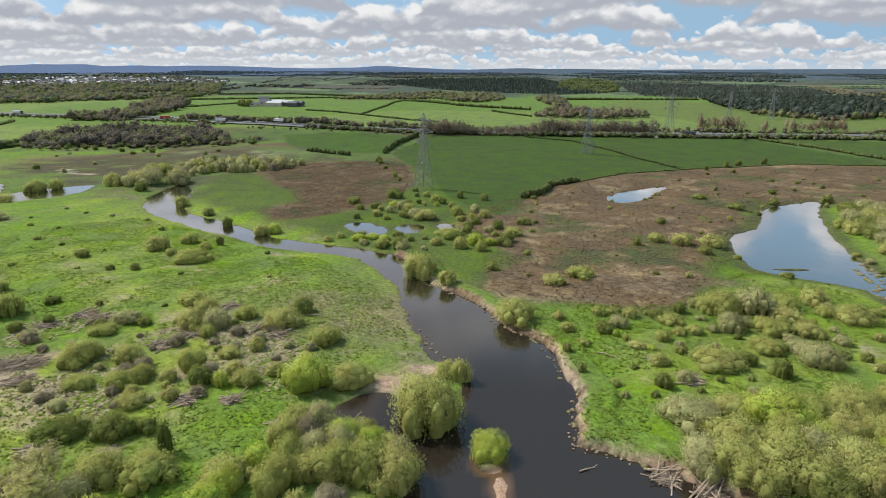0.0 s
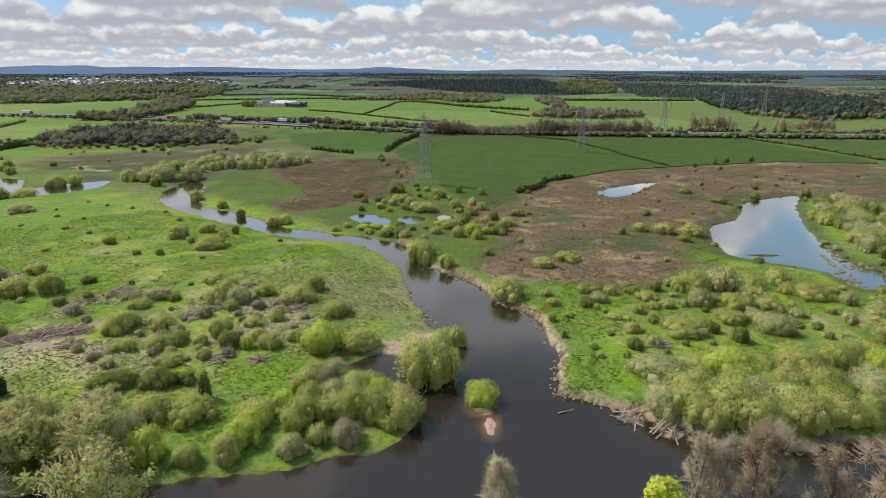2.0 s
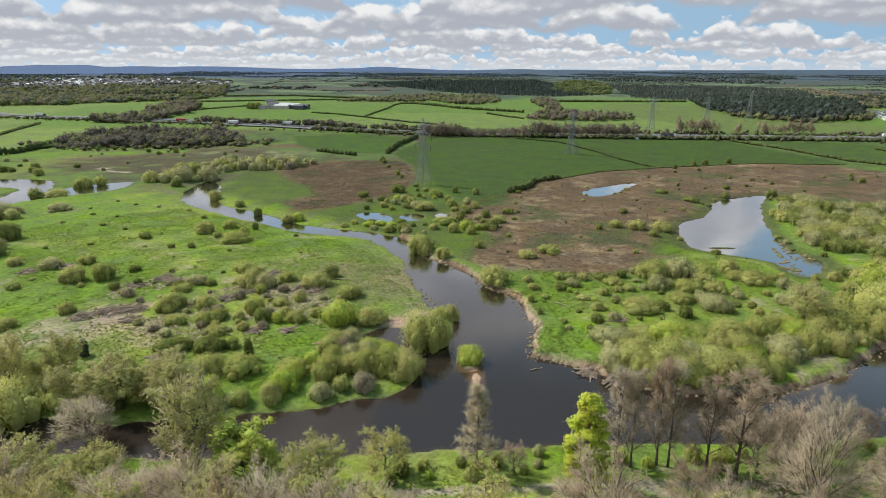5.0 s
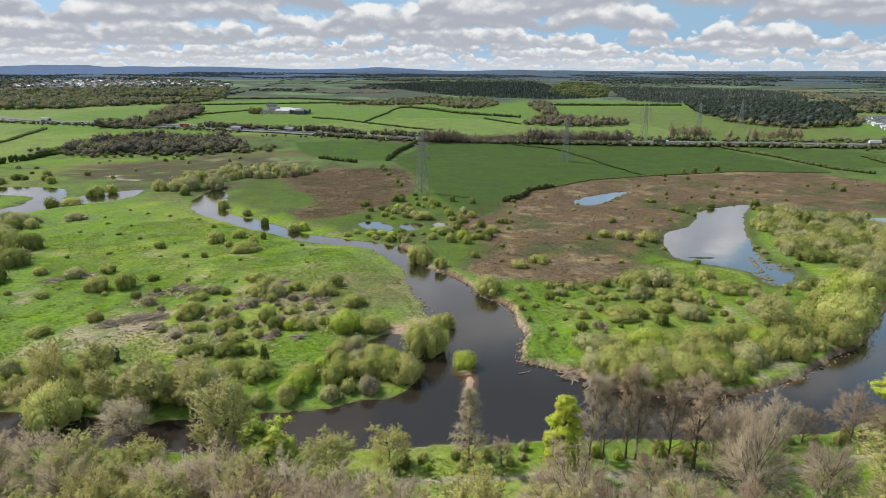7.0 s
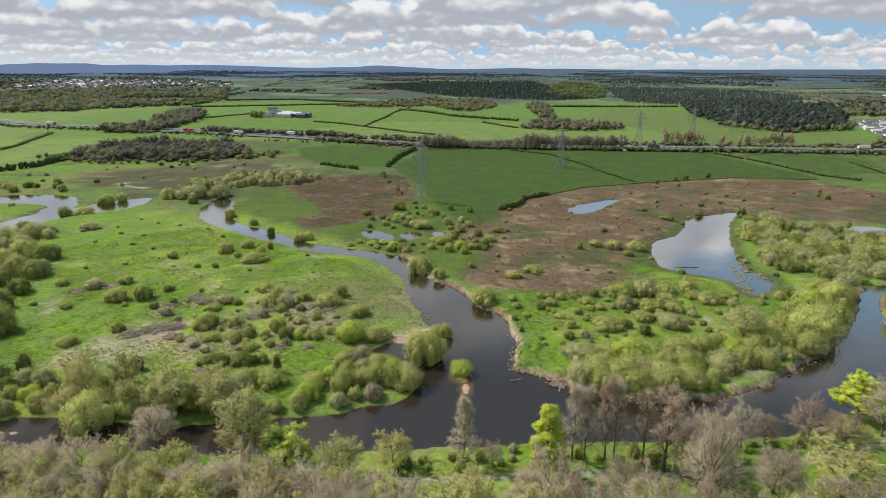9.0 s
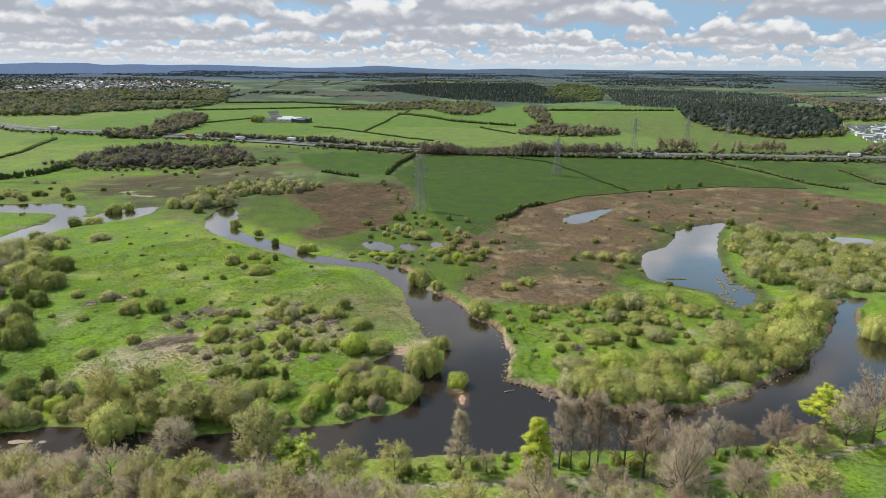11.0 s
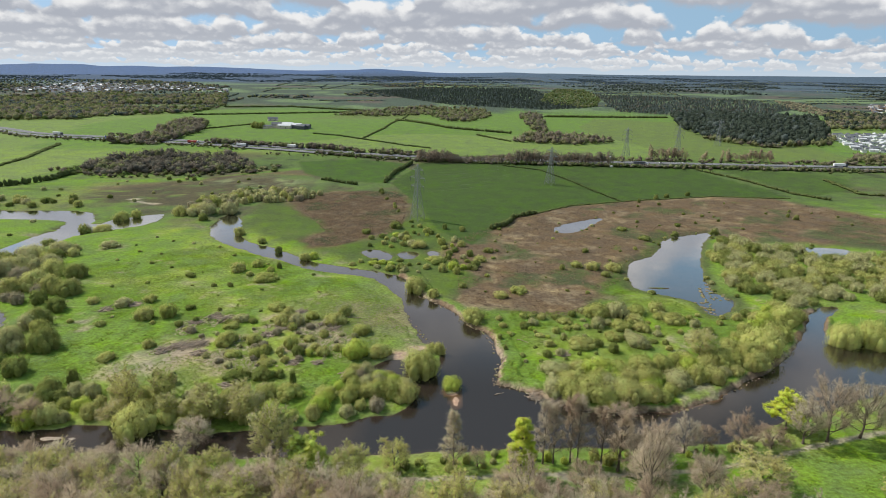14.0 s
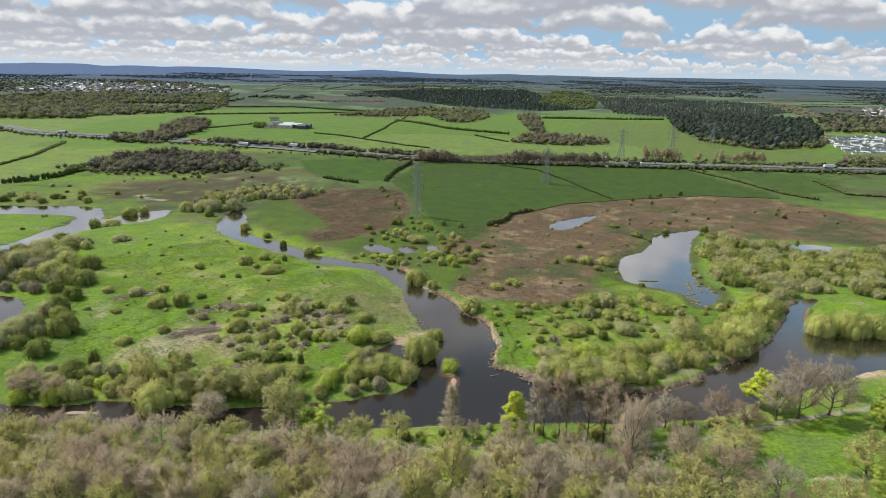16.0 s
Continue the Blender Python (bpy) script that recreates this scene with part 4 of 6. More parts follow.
def tree(x, y, wide, tall, kind, group=""):
    """One tree: trunk with limbs, and a crown of twigs and leaves."""
    name, label = TREE_WORDS[kind]
    wood, crown = TREE_KIT[kind][RNG.integers(len(TREE_KIT[kind]))]
    full, broad = TREE_SIZE[kind]
    root = tagged(new(name), label, "tree", group)
    root.matrix_world = pose(x, y, ground_z(x, y) - 0.05, rz=RNG.uniform(0, 360)) @ Matrix.Diagonal((wide / broad, wide / broad, tall / full, 1))
    for part_name, me in (("trunk", wood), ("crown", crown)):
        new(part_name, me).parent = root
    return root


# ---- plants that stand out: x, y, width and height in metres, kind ----
MEADOW_BUSHES = [(-108.6, 200.8, 10.7, 5.8, "w"), (-100.4, 209.4, 8.4, 4.2, "w"), (-100.3, 193.7, 4.7, 2.9, "w"),
    (-91.5, 201.6, 5.7, 2.9, "w"), (-88.1, 207.1, 3.9, 4.1, "h"), (-90, 186.6, 13.8, 4.4, "w"),
    (-113, 176.8, 3.8, 2.2, "h"), (-104.9, 177.4, 4.1, 2.5, "h"), (-130.4, 190.7, 6.7, 2.9, "h"),
    (-112.8, 147.4, 5.9, 2.4, "h"), (-118.9, 138.4, 9.8, 6.6, "w"), (-128.1, 136.7, 11.2, 5.7, "w"),
    (-144.8, 150.6, 9.7, 4.2, "g"), (-160.1, 152.9, 7.1, 3.5, "w"), (-134.8, 156.3, 9.3, 3.4, "w"),
    (-143.5, 129, 6.5, 2.1, "h"), (-113.3, 108.9, 5.6, 3.4, "w"), (-123.9, 97.9, 8.0, 3.2, "w"),
    (-125.2, 79.6, 5.3, 7.0, "h"), (-149.9, 86.6, 11.7, 7.4, "h"), (-98.8, 84.4, 4.6, 3.7, "h"),
    (-91.7, 81.6, 3.3, 4.9, "D"), (-68.6, 86.1, 6.3, 3.3, "h"), (-59.7, 86.3, 5.5, 3.5, "h")]
MEADOW_BUSHES_MORE = [(-50.1, 81.3, 3.1, 6.8, "h"), (-84.9, 112.3, 9.4, 3.7, "w"), (-66.2, 140.4, 6.8, 5.6, "w"),
    (-242.9, 250.8, 10.8, 4.0, "h"), (-199.9, 241.2, 12.6, 4.0, "g")]
SCRUB_BUSHES = [(-73.6, 148.7, 10.8, 3.5, "w"), (-67.1, 132.5, 8.4, 5.2, "w"), (-60.8, 132.6, 8.4, 5.3, "g"),
    (-55.5, 139.2, 7.3, 3.4, "w"), (-85.7, 135.6, 8.6, 3.1, "g"), (-87.7, 128.9, 8.2, 2.6, "w"),
    (-84.3, 114.2, 9.9, 5.4, "w"), (-73.9, 114.5, 7.5, 4.0, "w"), (-51.9, 117.1, 6.3, 2.5, "w"),
    (-69.3, 102.4, 6.8, 4.2, "w"), (-67.2, 106.8, 5.9, 3.3, "w"), (-58.1, 111, 7.3, 5.2, "w"),
    (-53.8, 104.4, 5.8, 4.5, "h"), (-57.1, 98.5, 4.4, 2.7, "w"), (-44, 104.8, 6.4, 3.7, "w"),
    (-49.1, 103.9, 4.6, 3.5, "f"), (-44.8, 134.7, 11.3, 4.7, "w"), (-41.8, 143.6, 7.5, 4.8, "h"),
    (-31.6, 124.7, 9.3, 4.6, "w"), (-78.9, 103.1, 6.9, 2.3, "w"), (-63.8, 96.2, 6.5, 2.7, "w"), (-76.9, 93.7, 4.3, 2.3, "g"),
    (-46.9, 120.8, 5.2, 3.2, "w"), (-71.6, 85.7, 9.7, 3.2, "h")]
SCRUB_BUSHES_MORE = [(-62.5, 86.6, 8.8, 4.0, "h"), (-56.5, 87.5, 5.0, 2.8, "h")]
BANK_WILLOWS = [(-31.8, 105.2, 11.9, 7.2, "f"), (-22.6, 106.9, 9.8, 4.8, "w"), (-29.5, 89.9, 8.1, 4.9, "w"),
    (-5.8, 92.6, 15.1, 14.0, "w"), (-2.4, 111.3, 6.1, 3.8, "w"), (-20.2, 83.1, 7.6, 5.8, "g"), (-22.3, 76.1, 9.7, 5.1, "w"),
    (-15.5, 77.1, 8.9, 7.1, "w"), (-10, 75.6, 9.6, 7.9, "w"), (-28.4, 74.8, 7.0, 5.3, "w"), (-11.8, 83.7, 5.8, 4.0, "w"),
    (-17.3, 88.7, 6.0, 3.7, "w"), (5.4, 83.6, 8.4, 4.9, "f"), (15.5, 139.9, 11.9, 5.7, "w"), (-37.6, 74.6, 9.5, 3.4, "w"),
    (-49.7, 74.7, 10.4, 4.2, "w"), (-57.2, 73.9, 9.5, 5.0, "w")]
EAST_BUSHES = [(57.9, 114.8, 11.5, 3.2, "w"), (64.7, 115.4, 5.2, 3.3, "h"), (69.4, 110, 5.5, 4.3, "h"), (80.8, 116, 8.5, 4.4, "g"),
    (79.8, 121.4, 6.6, 2.8, "g"), (72.8, 122.2, 7.5, 2.9, "w"), (42.6, 105.2, 4.8, 3.2, "h"), (45, 114.6, 4.6, 2.7, "w"),
    (47.9, 107.1, 4.6, 2.8, "g"), (38.9, 112.8, 2.5, 0.9, "h"), (42.3, 123.1, 5.4, 1.6, "w"), (41.4, 135.2, 5.6, 3.0, "g"),
    (39.2, 129, 2.2, 1.9, "f"), (52.7, 140.3, 3.8, 3.1, "h"), (55.4, 137.5, 7.0, 2.0, "w"), (72.6, 151.2, 4.0, 2.4, "f"),
    (59.3, 131.2, 5.4, 2.4, "w"), (26.8, 111, 2.4, 2.2, "h"), (25.5, 120.6, 3.1, 2.5, "h"), (30.4, 125.5, 4.6, 1.8, "w"),
    (69.2, 133.6, 6.4, 4.2, "g"), (71.6, 145.4, 10.3, 5.2, "w"), (80.9, 145.9, 9.7, 6.0, "g"), (90.4, 149.4, 8.9, 3.4, "w")]
EAST_BUSHES_MORE = [(87, 140.1, 8.4, 3.2, "w"), (78.9, 132, 9.5, 3.3, "w"), (87.2, 131.2, 7.0, 2.8, "w")]
EAST_WILLOWS = [(100.6, 151.6, 8.3, 4.2, "w"), (104.7, 140.3, 10.3, 3.5, "w"), (100.7, 144.2, 6.9, 2.2, "w"), (43.7, 92.3, 10.1, 4.0, "g"),
    (52.6, 95.3, 7.5, 3.0, "w"), (48.1, 84.7, 10.9, 4.7, "w"), (59.2, 92.3, 11.2, 5.7, "f"), (68, 96.5, 7.6, 2.6, "w"),
    (76, 96.5, 9.2, 4.6, "w"), (66.5, 86.2, 6.9, 3.4, "w"), (63.1, 77.3, 10.1, 6.3, "y"), (53.5, 75.8, 13.8, 5.8, "w"),
    (46.8, 75.2, 8.0, 4.2, "w"), (74.7, 86.6, 7.8, 5.0, "w"), (40.2, 76.8, 5.2, 3.5, "g"), (51.3, 142.4, 3.0, 1.7, "h"),
    (51.8, 120.1, 3.9, 2.0, "h"), (68.3, 151.4, 3.7, 2.2, "w"), (88.1, 119.1, 5.1, 1.8, "h")]
RIVERSIDE_BUSHES = [(-160.6, 336.3, 15, 9.5, "g"), (-174.8, 330.2, 17, 9.5, "g"), (-183, 322, 11, 6, "g"), (-171, 312, 9, 5, "h"), (-133.7, 278, 10.0, 6.0, "w"),
    (-113.1, 258.7, 6.6, 3.8, "h"), (-97.6, 240.6, 5.6, 4.5, "h"), (-78.4, 226.8, 8.8, 4.5, "w"),
    (-73.7, 227.7, 6.1, 4.9, "f"), (-11.7, 177.8, 12.9, 8.5, "w"), (-2.8, 167.8, 7.4, 4.2, "w"), (0.6, 109.5, 5.1, 5.6, "w"),
    (-21.1, 207.1, 7.7, 4.9, "h"), (-27.7, 208.4, 6.5, 3.8, "w"), (-49.4, 280.4, 8.5, 3.8, "h"),
    (-31, 295.5, 12.0, 5.2, "h"), (-13.3, 253.5, 13.0, 4.2, "w"), (-2, 225, 14.7, 4.7, "w"),
    (7.8, 208.8, 8.4, 4.8, "f"), (17.5, 209.1, 7.1, 3.7, "h"), (11.9, 180.4, 4.8, 3.0, "h"), (15, 289.2, 5.6, 4.2, "h"),
    (3, 294.2, 4.8, 4.4, "h")]
SEDGE_BUSHES = [(30.1, 167, 8.5, 3.6, "w"), (39.3, 174.4, 11.4, 3.4, "w"), (29.5, 241.1, 7.1, 3.4, "h"), (23.2, 223.8, 9.3, 3.7, "w"),
    (77.3, 215.6, 7.6, 3.9, "w"), (86, 211.4, 9.8, 4.9, "w"), (97.5, 212.5, 11.3, 4.8, "w"), (68.4, 211, 4.6, 3.4, "h"),
    (60.2, 144.6, 4.3, 3.2, "h"), (78.2, 153, 4.9, 3.3, "h"), (88.7, 244.1, 5.0, 3.0, "h"), (90.1, 200.7, 6.3, 3.1, "h"),
    (135.3, 275.1, 10.0, 3.2, "h"), (126.2, 297, 8.9, 2.8, "h"), (186.4, 402.8, 5.0, 4.7, "h"),
    (197.5, 408.7, 5.1, 4.8, "h"), (219.8, 417.9, 5.2, 4.8, "h"), (167, 388.5, 3.9, 3.6, "h"),
    (269, 334, 5.3, 4.0, "h"), (267.6, 342.8, 3.6, 3.4, "h"), (177.7, 255.7, 5.1, 4.0, "h"),
    (194.7, 277.4, 6.2, 3.3, "h"), (169.6, 309.6, 6.7, 2.7, "h"), (189.3, 292.9, 8.0, 4.9, "h")]
SEDGE_BUSHES_MORE = [(160.5, 289.4, 5.6, 3.5, "h"), (164.7, 242.8, 7.4, 4.4, "w")]
SHORE_BUSHES = [(-236.6, 277.7, 11.5, 6.7, "h"), (-227.3, 283.4, 15.5, 5.0, "w"), (-230.2, 313.9, 12.5, 6.5, "w"),
    (-223.5, 320.9, 11.0, 5.8, "w"), (-192.6, 324.2, 12.8, 7.4, "w"), (-183.2, 332.8, 13.0, 7.6, "w"),
    (-221.6, 229.2, 14.9, 7.3, "g"), (-220.9, 197.6, 15.4, 9.6, "g"), (-198.3, 171.5, 14.3, 11.1, "y"),
    (-187.5, 166.9, 12.4, 10.0, "w"), (-206.5, 165.3, 11.2, 8.4, "w"), (-188.8, 188.4, 12.1, 8.5, "h"),
    (-178.2, 163.8, 13.9, 8.5, "h"), (-232.4, 219.5, 19.6, 7.8, "g"), (-226.3, 187.5, 15.0, 10.6, "g"),
    (-171.6, 144.3, 10.5, 6.7, "h"), (-182.4, 138, 12.8, 6.1, "g"), (-152.8, 107.1, 13.6, 12.3, "h"),
    (-166.2, 106.8, 13.6, 9.8, "g"), (-185.6, 126.6, 9.9, 8.8, "g"), (-181.2, 173.2, 7.5, 5.0, "g"),
    (-169, 128.6, 12.4, 8.5, "h")]
BANK_TREES = [(-44.1, 35.5, 12.4, 21.8, "sparse"), (-70.4, 46.8, 11.4, 11.3, "bare"), (-71, 59.2, 10.6, 10.3, "sparse"),
    (-34.1, 31.9, 12.1, 12.0, "full"), (-25.2, 29.4, 7.4, 10.9, "sparse"), (-22, 34.7, 9.3, 9.7, "sparse"),
    (-11.2, 37.5, 10.2, 8.4, "bud"), (5.1, 38.8, 7.5, 18.8, "cone"), (11.9, 38.9, 5.5, 5.8, "bare"),
    (23.4, 33.5, 9.2, 18.6, "bright"), (30.5, 40.8, 6.2, 19.4, "tall"), (33.5, 41, 5.2, 18.7, "tall"),
    (38.5, 41.8, 5.9, 20.3, "tall"), (40.4, 41.1, 5.2, 20.3, "tall"), (46.7, 39.7, 6.2, 18.0, "tall"),
    (50.8, 37.2, 8.8, 20.4, "tall"), (52.6, 18.8, 11.8, 21.8, "bare"), (60.2, 38.9, 10.3, 13.2, "bare"),
    (69.2, 23.4, 9.7, 13.2, "bare"), (86.3, 29.4, 16.9, 9.3, "bud"), (100.1, 49.6, 11.3, 6.7, "bare"),
    (110.2, 60.1, 11.5, 11.8, "gold")]
PARK_TREES = [(110.5, 51.3, 11.4, 14.7, "bare"), (118.3, 52.2, 14.7, 20.0, "bare"), (129.7, 54.5, 14.2, 17.8, "bare"),
    (71.5, 6.4, 18.2, 13.6, "bare"), (114.8, 16.9, 13.8, 11.3, "bud"), (111.7, 5.3, 8.4, 7.4, "full"),
    (41.1, 17, 13.5, 11.6, "bare"), (20.3, 12.9, 15.2, 17.5, "bare"), (4.6, 7.5, 13.0, 16.8, "bud"),
    (-12.8, 17.8, 16.9, 9.3, "bare"), (-30, 14.1, 13.5, 12.0, "bare"), (-20, 4.3, 12.7, 12.1, "bare"),
    (-7.4, 1.1, 13.5, 7.8, "bud"), (-16.8, 0.7, 11.3, 6.2, "bare"), (-69.8, 24.5, 9.1, 11.9, "bare"),
    (-57.8, 13.8, 8.5, 13.8, "bud"), (-90.1, 31.2, 12.1, 8.7, "bare"), (-93.9, 14.9, 18.3, 10.1, "bare"),
    (-89.4, 20.6, 12.2, 8.3, "bud"), (-79, 21, 11.0, 7.2, "bare"), (-95.2, 4.9, 6.6, 7.8, "full"),
    (-78, 2.8, 18.0, 9.9, "bare"), (-63.3, 0.4, 12.3, 10.6, "bare"), (144.1, 66.8, 7.9, 5.4, "bare")]
WOOD_TREES = [(-112.3, 20.1, 11.6, 8.3, "bud"), (-98.9, 1.3, 12.1, 7.0, "bud"), (-51.7, 21.9, 9.9, 10.9, "bare"),
    (-46.8, 24, 7.8, 9.6, "bare"), (-45.1, 9.6, 11.4, 7.8, "bud"), (-34.2, 9.6, 7.4, 13.2, "bare"),
    (-32.9, 0.6, 10.7, 6.8, "bare"), (-49.7, 2.5, 10.9, 7.5, "bare"), (-55.2, -0.4, 10.7, 5.9, "bare"),
    (-85.7, -0.6, 12.0, 6.9, "bare"), (-115.9, 32, 9.8, 6.5, "bare"), (-91.8, 54.7, 14.1, 15.0, "willow"),
    (-101.2, 59.1, 9.5, 6.9, "bud"), (-126.4, 58.6, 9.4, 7.8, "bare"), (-137.9, 61.7, 11.5, 7.6, "bare"),
    (32.6, 5.1, 12.5, 6.9, "bare"), (22.8, 4.7, 8.3, 4.6, "bud"), (142, 46, 10.7, 10.2, "full"),
    (46, 3.3, 13.7, 7.5, "bare"), (38, 25, 9, 10.5, "bare"), (55.6, 30.6, 9.5, 11, "bare"), (71, 28.4, 10, 9.5, "bare"), (5, 16.8, 9.5, 10, "bud"), (-6, 14.2, 9, 11, "bare"), (-38, 23, 9, 11, "sparse"), (-58.7, 15.2, 9, 12, "bud"), (101.8, 105.6, 14.0, 12.3, "sparse"), (128.4, 112.2, 20.1, 12.9, "goldw"),
    (153.8, 140.3, 14.8, 11.2, "goldw"), (168.6, 122.6, 14.9, 15.3, "goldw"), (180.5, 121.8, 17.4, 15.4, "willow")]
WOOD_TREES_MORE = [(191.5, 121.6, 14.9, 13.1, "goldw")]


# ---- planting ----
for rows, group in ((MEADOW_BUSHES + MEADOW_BUSHES_MORE, "bushes on the meadow"), (SCRUB_BUSHES + SCRUB_BUSHES_MORE, "scrub bushes"),
                    (BANK_WILLOWS, "willows at the water"), (EAST_BUSHES + EAST_BUSHES_MORE + EAST_WILLOWS, "bushes on the far bank"),
                    (RIVERSIDE_BUSHES, "riverside bushes"), (SEDGE_BUSHES + SEDGE_BUSHES_MORE, "bushes in the sedge"), (SHORE_BUSHES, "shore bushes")):
    merge = 1.22 if group == "bushes on the far bank" else 1.0
    for x, y, wide, tall, kind in rows:
        bush(x, y, wide * (merge if wide > 6 else 1), tall * (merge if wide > 6 else 1), kind, group)
for rows, group in ((BANK_TREES, "trees on the near bank"), (PARK_TREES, "park trees"), (WOOD_TREES + WOOD_TREES_MORE, "woodland trees")):
    for x, y, wide, tall, kind in rows:
        if kind in ("goldw", "willow"):
            bush(x, y, wide, tall * 0.9, "p", group)
        else:
            tree(x, y, wide, tall, kind, group)


def scatter(area, count, apart, clear=0.6):
    """Random places inside an outline, kept apart and out of the water."""
    p = np.array(area, float)
    tries = RNG.uniform(p.min(0), p.max(0), (count * 14, 2))
    ok = (area_distance(tries[:, 0], tries[:, 1], p) < 0) & (water_distance(tries[:, 0], tries[:, 1]) > clear)
    kept = []
    for q in tries[ok]:
        if all((q[0] - k[0]) ** 2 + (q[1] - k[1]) ** 2 > apart**2 for k in kept):
            kept.append(q)
            if len(kept) == count:
                break
    return kept


def bush_mass(name, label, rows):
    """A far thicket whose bushes cannot be counted: crowns joined into one mesh."""
    s, kinds = Soup(), sorted({row[4] for row in rows})
    for x, y, wide, tall, kind in rows:
        kit = BUSH_KIT[kind]["mid"]
        me = kit[RNG.integers(len(kit))]
        v, f = np.empty(len(me.vertices) * 3), np.empty(len(me.polygons) * 3, int)
        me.vertices.foreach_get("co", v)
        me.loops.foreach_get("vertex_index", f)
        a = RNG.uniform(0, 6.3)
        v = v.reshape(-1, 3) * (wide / 2, wide / 2, tall)
        turned = np.c_[v[:, 0] * math.cos(a) - v[:, 1] * math.sin(a), v[:, 0] * math.sin(a) + v[:, 1] * math.cos(a), v[:, 2]]
        s.add(turned + (x, y, max(ground_z(x, y), 0) - 0.08), f.reshape(-1, 3), kinds.index(kind))
    return tagged(new(name, s.mesh(name, *[BUSH_LEAF[k] for k in kinds])), label, "thicket", kind="stuff")


# Thickets: outline, number, spacing, widths, kinds by share.
for area, count, apart, (w0, w1), slim, kinds in (
        ([(150, 150), (172, 168), (150, 180), (160, 225), (185, 275), (222, 243), (300, 243), (345, 200), (290, 135), (205, 168)], 260, 5.0, (7, 12.5), 0.55, "gghwghgwgh"),
        ([(58, 71), (76, 73), (100, 85), (130, 105), (165, 147), (150, 152), (110, 108), (70, 92), (45, 82), (38, 82)], 74, 4.6, (6.5, 11.5), 0.6, "wwwwgwf"),
        ([(92, 112), (150, 152), (120, 150), (96, 138), (90, 122)], 16, 6, (3, 7), 0.6, "whhg"),
        ([(-42, 61), (-75, 57), (-140, 56), (-150, 72), (-104, 76), (-60, 70)], 62, 4.6, (5, 9), 0.7, "wwwwggwhfy"),
        ([(-42, 61), (-14, 67), (-9, 74), (-9, 84), (-26, 92), (-34, 80)], 20, 4.0, (5, 8), 0.75, "wwwgfb"),
        ([(-160, 90), (-165, 130), (-190, 160), (-215, 235), (-250, 215), (-235, 150), (-185, 80)], 70, 7, (7, 13), 0.65, "wgghhybb"),
        ([(-112, 130), (-98, 140), (-70, 138), (-45, 132), (-30, 120), (-32, 104), (-55, 94), (-80, 94), (-105, 105)], 52, 3.2, (2.0, 5), 0.6, "wwghbbb"),
        ([(-196, 346), (-160, 352), (-118, 376), (-98, 402), (-140, 412), (-185, 388)], 64, 4.8, (6, 10), 0.8, "ggwgbgh"),
        ([(-52, 205), (-20, 200), (16, 190), (22, 215), (12, 268), (-10, 285), (-45, 270)], 60, 5, (3, 7.5), 0.62, "hhwwfg"),
        ([(18, 140), (40, 118), (88, 128), (104, 150), (80, 160), (60, 146)], 34, 4, (2.5, 6), 0.55, "hwwwgf"),
        ([(28, 108), (40, 92), (100, 110), (84, 126), (40, 118)], 16, 4, (1.5, 4), 0.6, "hwwg"),
        ([(10, 150), (70, 160), (110, 205), (125, 250), (60, 340), (20, 260)], 26, 6, (1.2, 4), 0.55, "hhww"),
        ([(120, 290), (190, 300), (300, 300), (320, 390), (200, 398), (110, 350)], 20, 7, (1.5, 4), 0.6, "hhh"),
        ([(-60, 440), (-30, 330), (-10, 300), (0, 272), (-22, 300), (-40, 380)], 26, 5, (3, 6), 0.65, "hhw"),
        ([(-330, 350), (-250, 350), (-190, 380), (-130, 470), (-300, 470), (-360, 420)], 24, 8, (2.5, 6), 0.6, "hhg"),
        ([(-440, 345), (-300, 342), (-262, 350), (-300, 372), (-440, 380)], 26, 6, (5, 10), 0.6, "hhwg"),
        ([(-340, 215), (-275, 240), (-268, 300), (-330, 300), (-400, 260)], 8, 8, (3, 6), 0.5, "hg"),
        ([(-150, 110), (-60, 145), (-35, 160), (-90, 230), (-190, 270), (-180, 180)], 26, 12, (1.5, 3.5), 0.5, "hhwg"),
        ([(-16, 34), (80, 44), (112, 56), (90, 50), (40, 46), (-10, 44)], 30, 3.0, (2.0, 5), 0.8, "wwfgh")):
    if count == 260:
        rows = []
        for x, y in scatter(area, count, apart, 2.6):
            w = RNG.uniform(w0, w1)
            rows.append((x, y, w, w * slim * RNG.uniform(0.8, 1.2), kinds[RNG.integers(len(kinds))]))
        bush_mass("willow_thicket", "dense willow thicket behind the pond", rows)
        continue
    for x, y in scatter(area, count, apart, 2.6):
        w = RNG.uniform(w0, w1)
        bush(round(x, 1), round(y, 1), w, w * slim * RNG.uniform(0.8, 1.2), kinds[RNG.integers(len(kinds))], "thicket bushes")
# Rush tussocks and low sallow round the ponds.
for outline, count in ((WATERS[2], 46), (WATERS[3], 14), (WATERS[4], 12)):
    for k in range(count):
        a, b = outline[RNG.integers(len(outline))], RNG.normal(size=2)
        q = a + b / np.hypot(*b) * RNG.uniform(1.5, 6)
        if water_distance(q[:1], q[1:])[0] > 0.8:
            w = RNG.uniform(1.5, 4.5)
            bush(round(q[0], 1), round(q[1], 1), w, w * 0.5, "hhhwg"[RNG.integers(5)], "shore bushes")

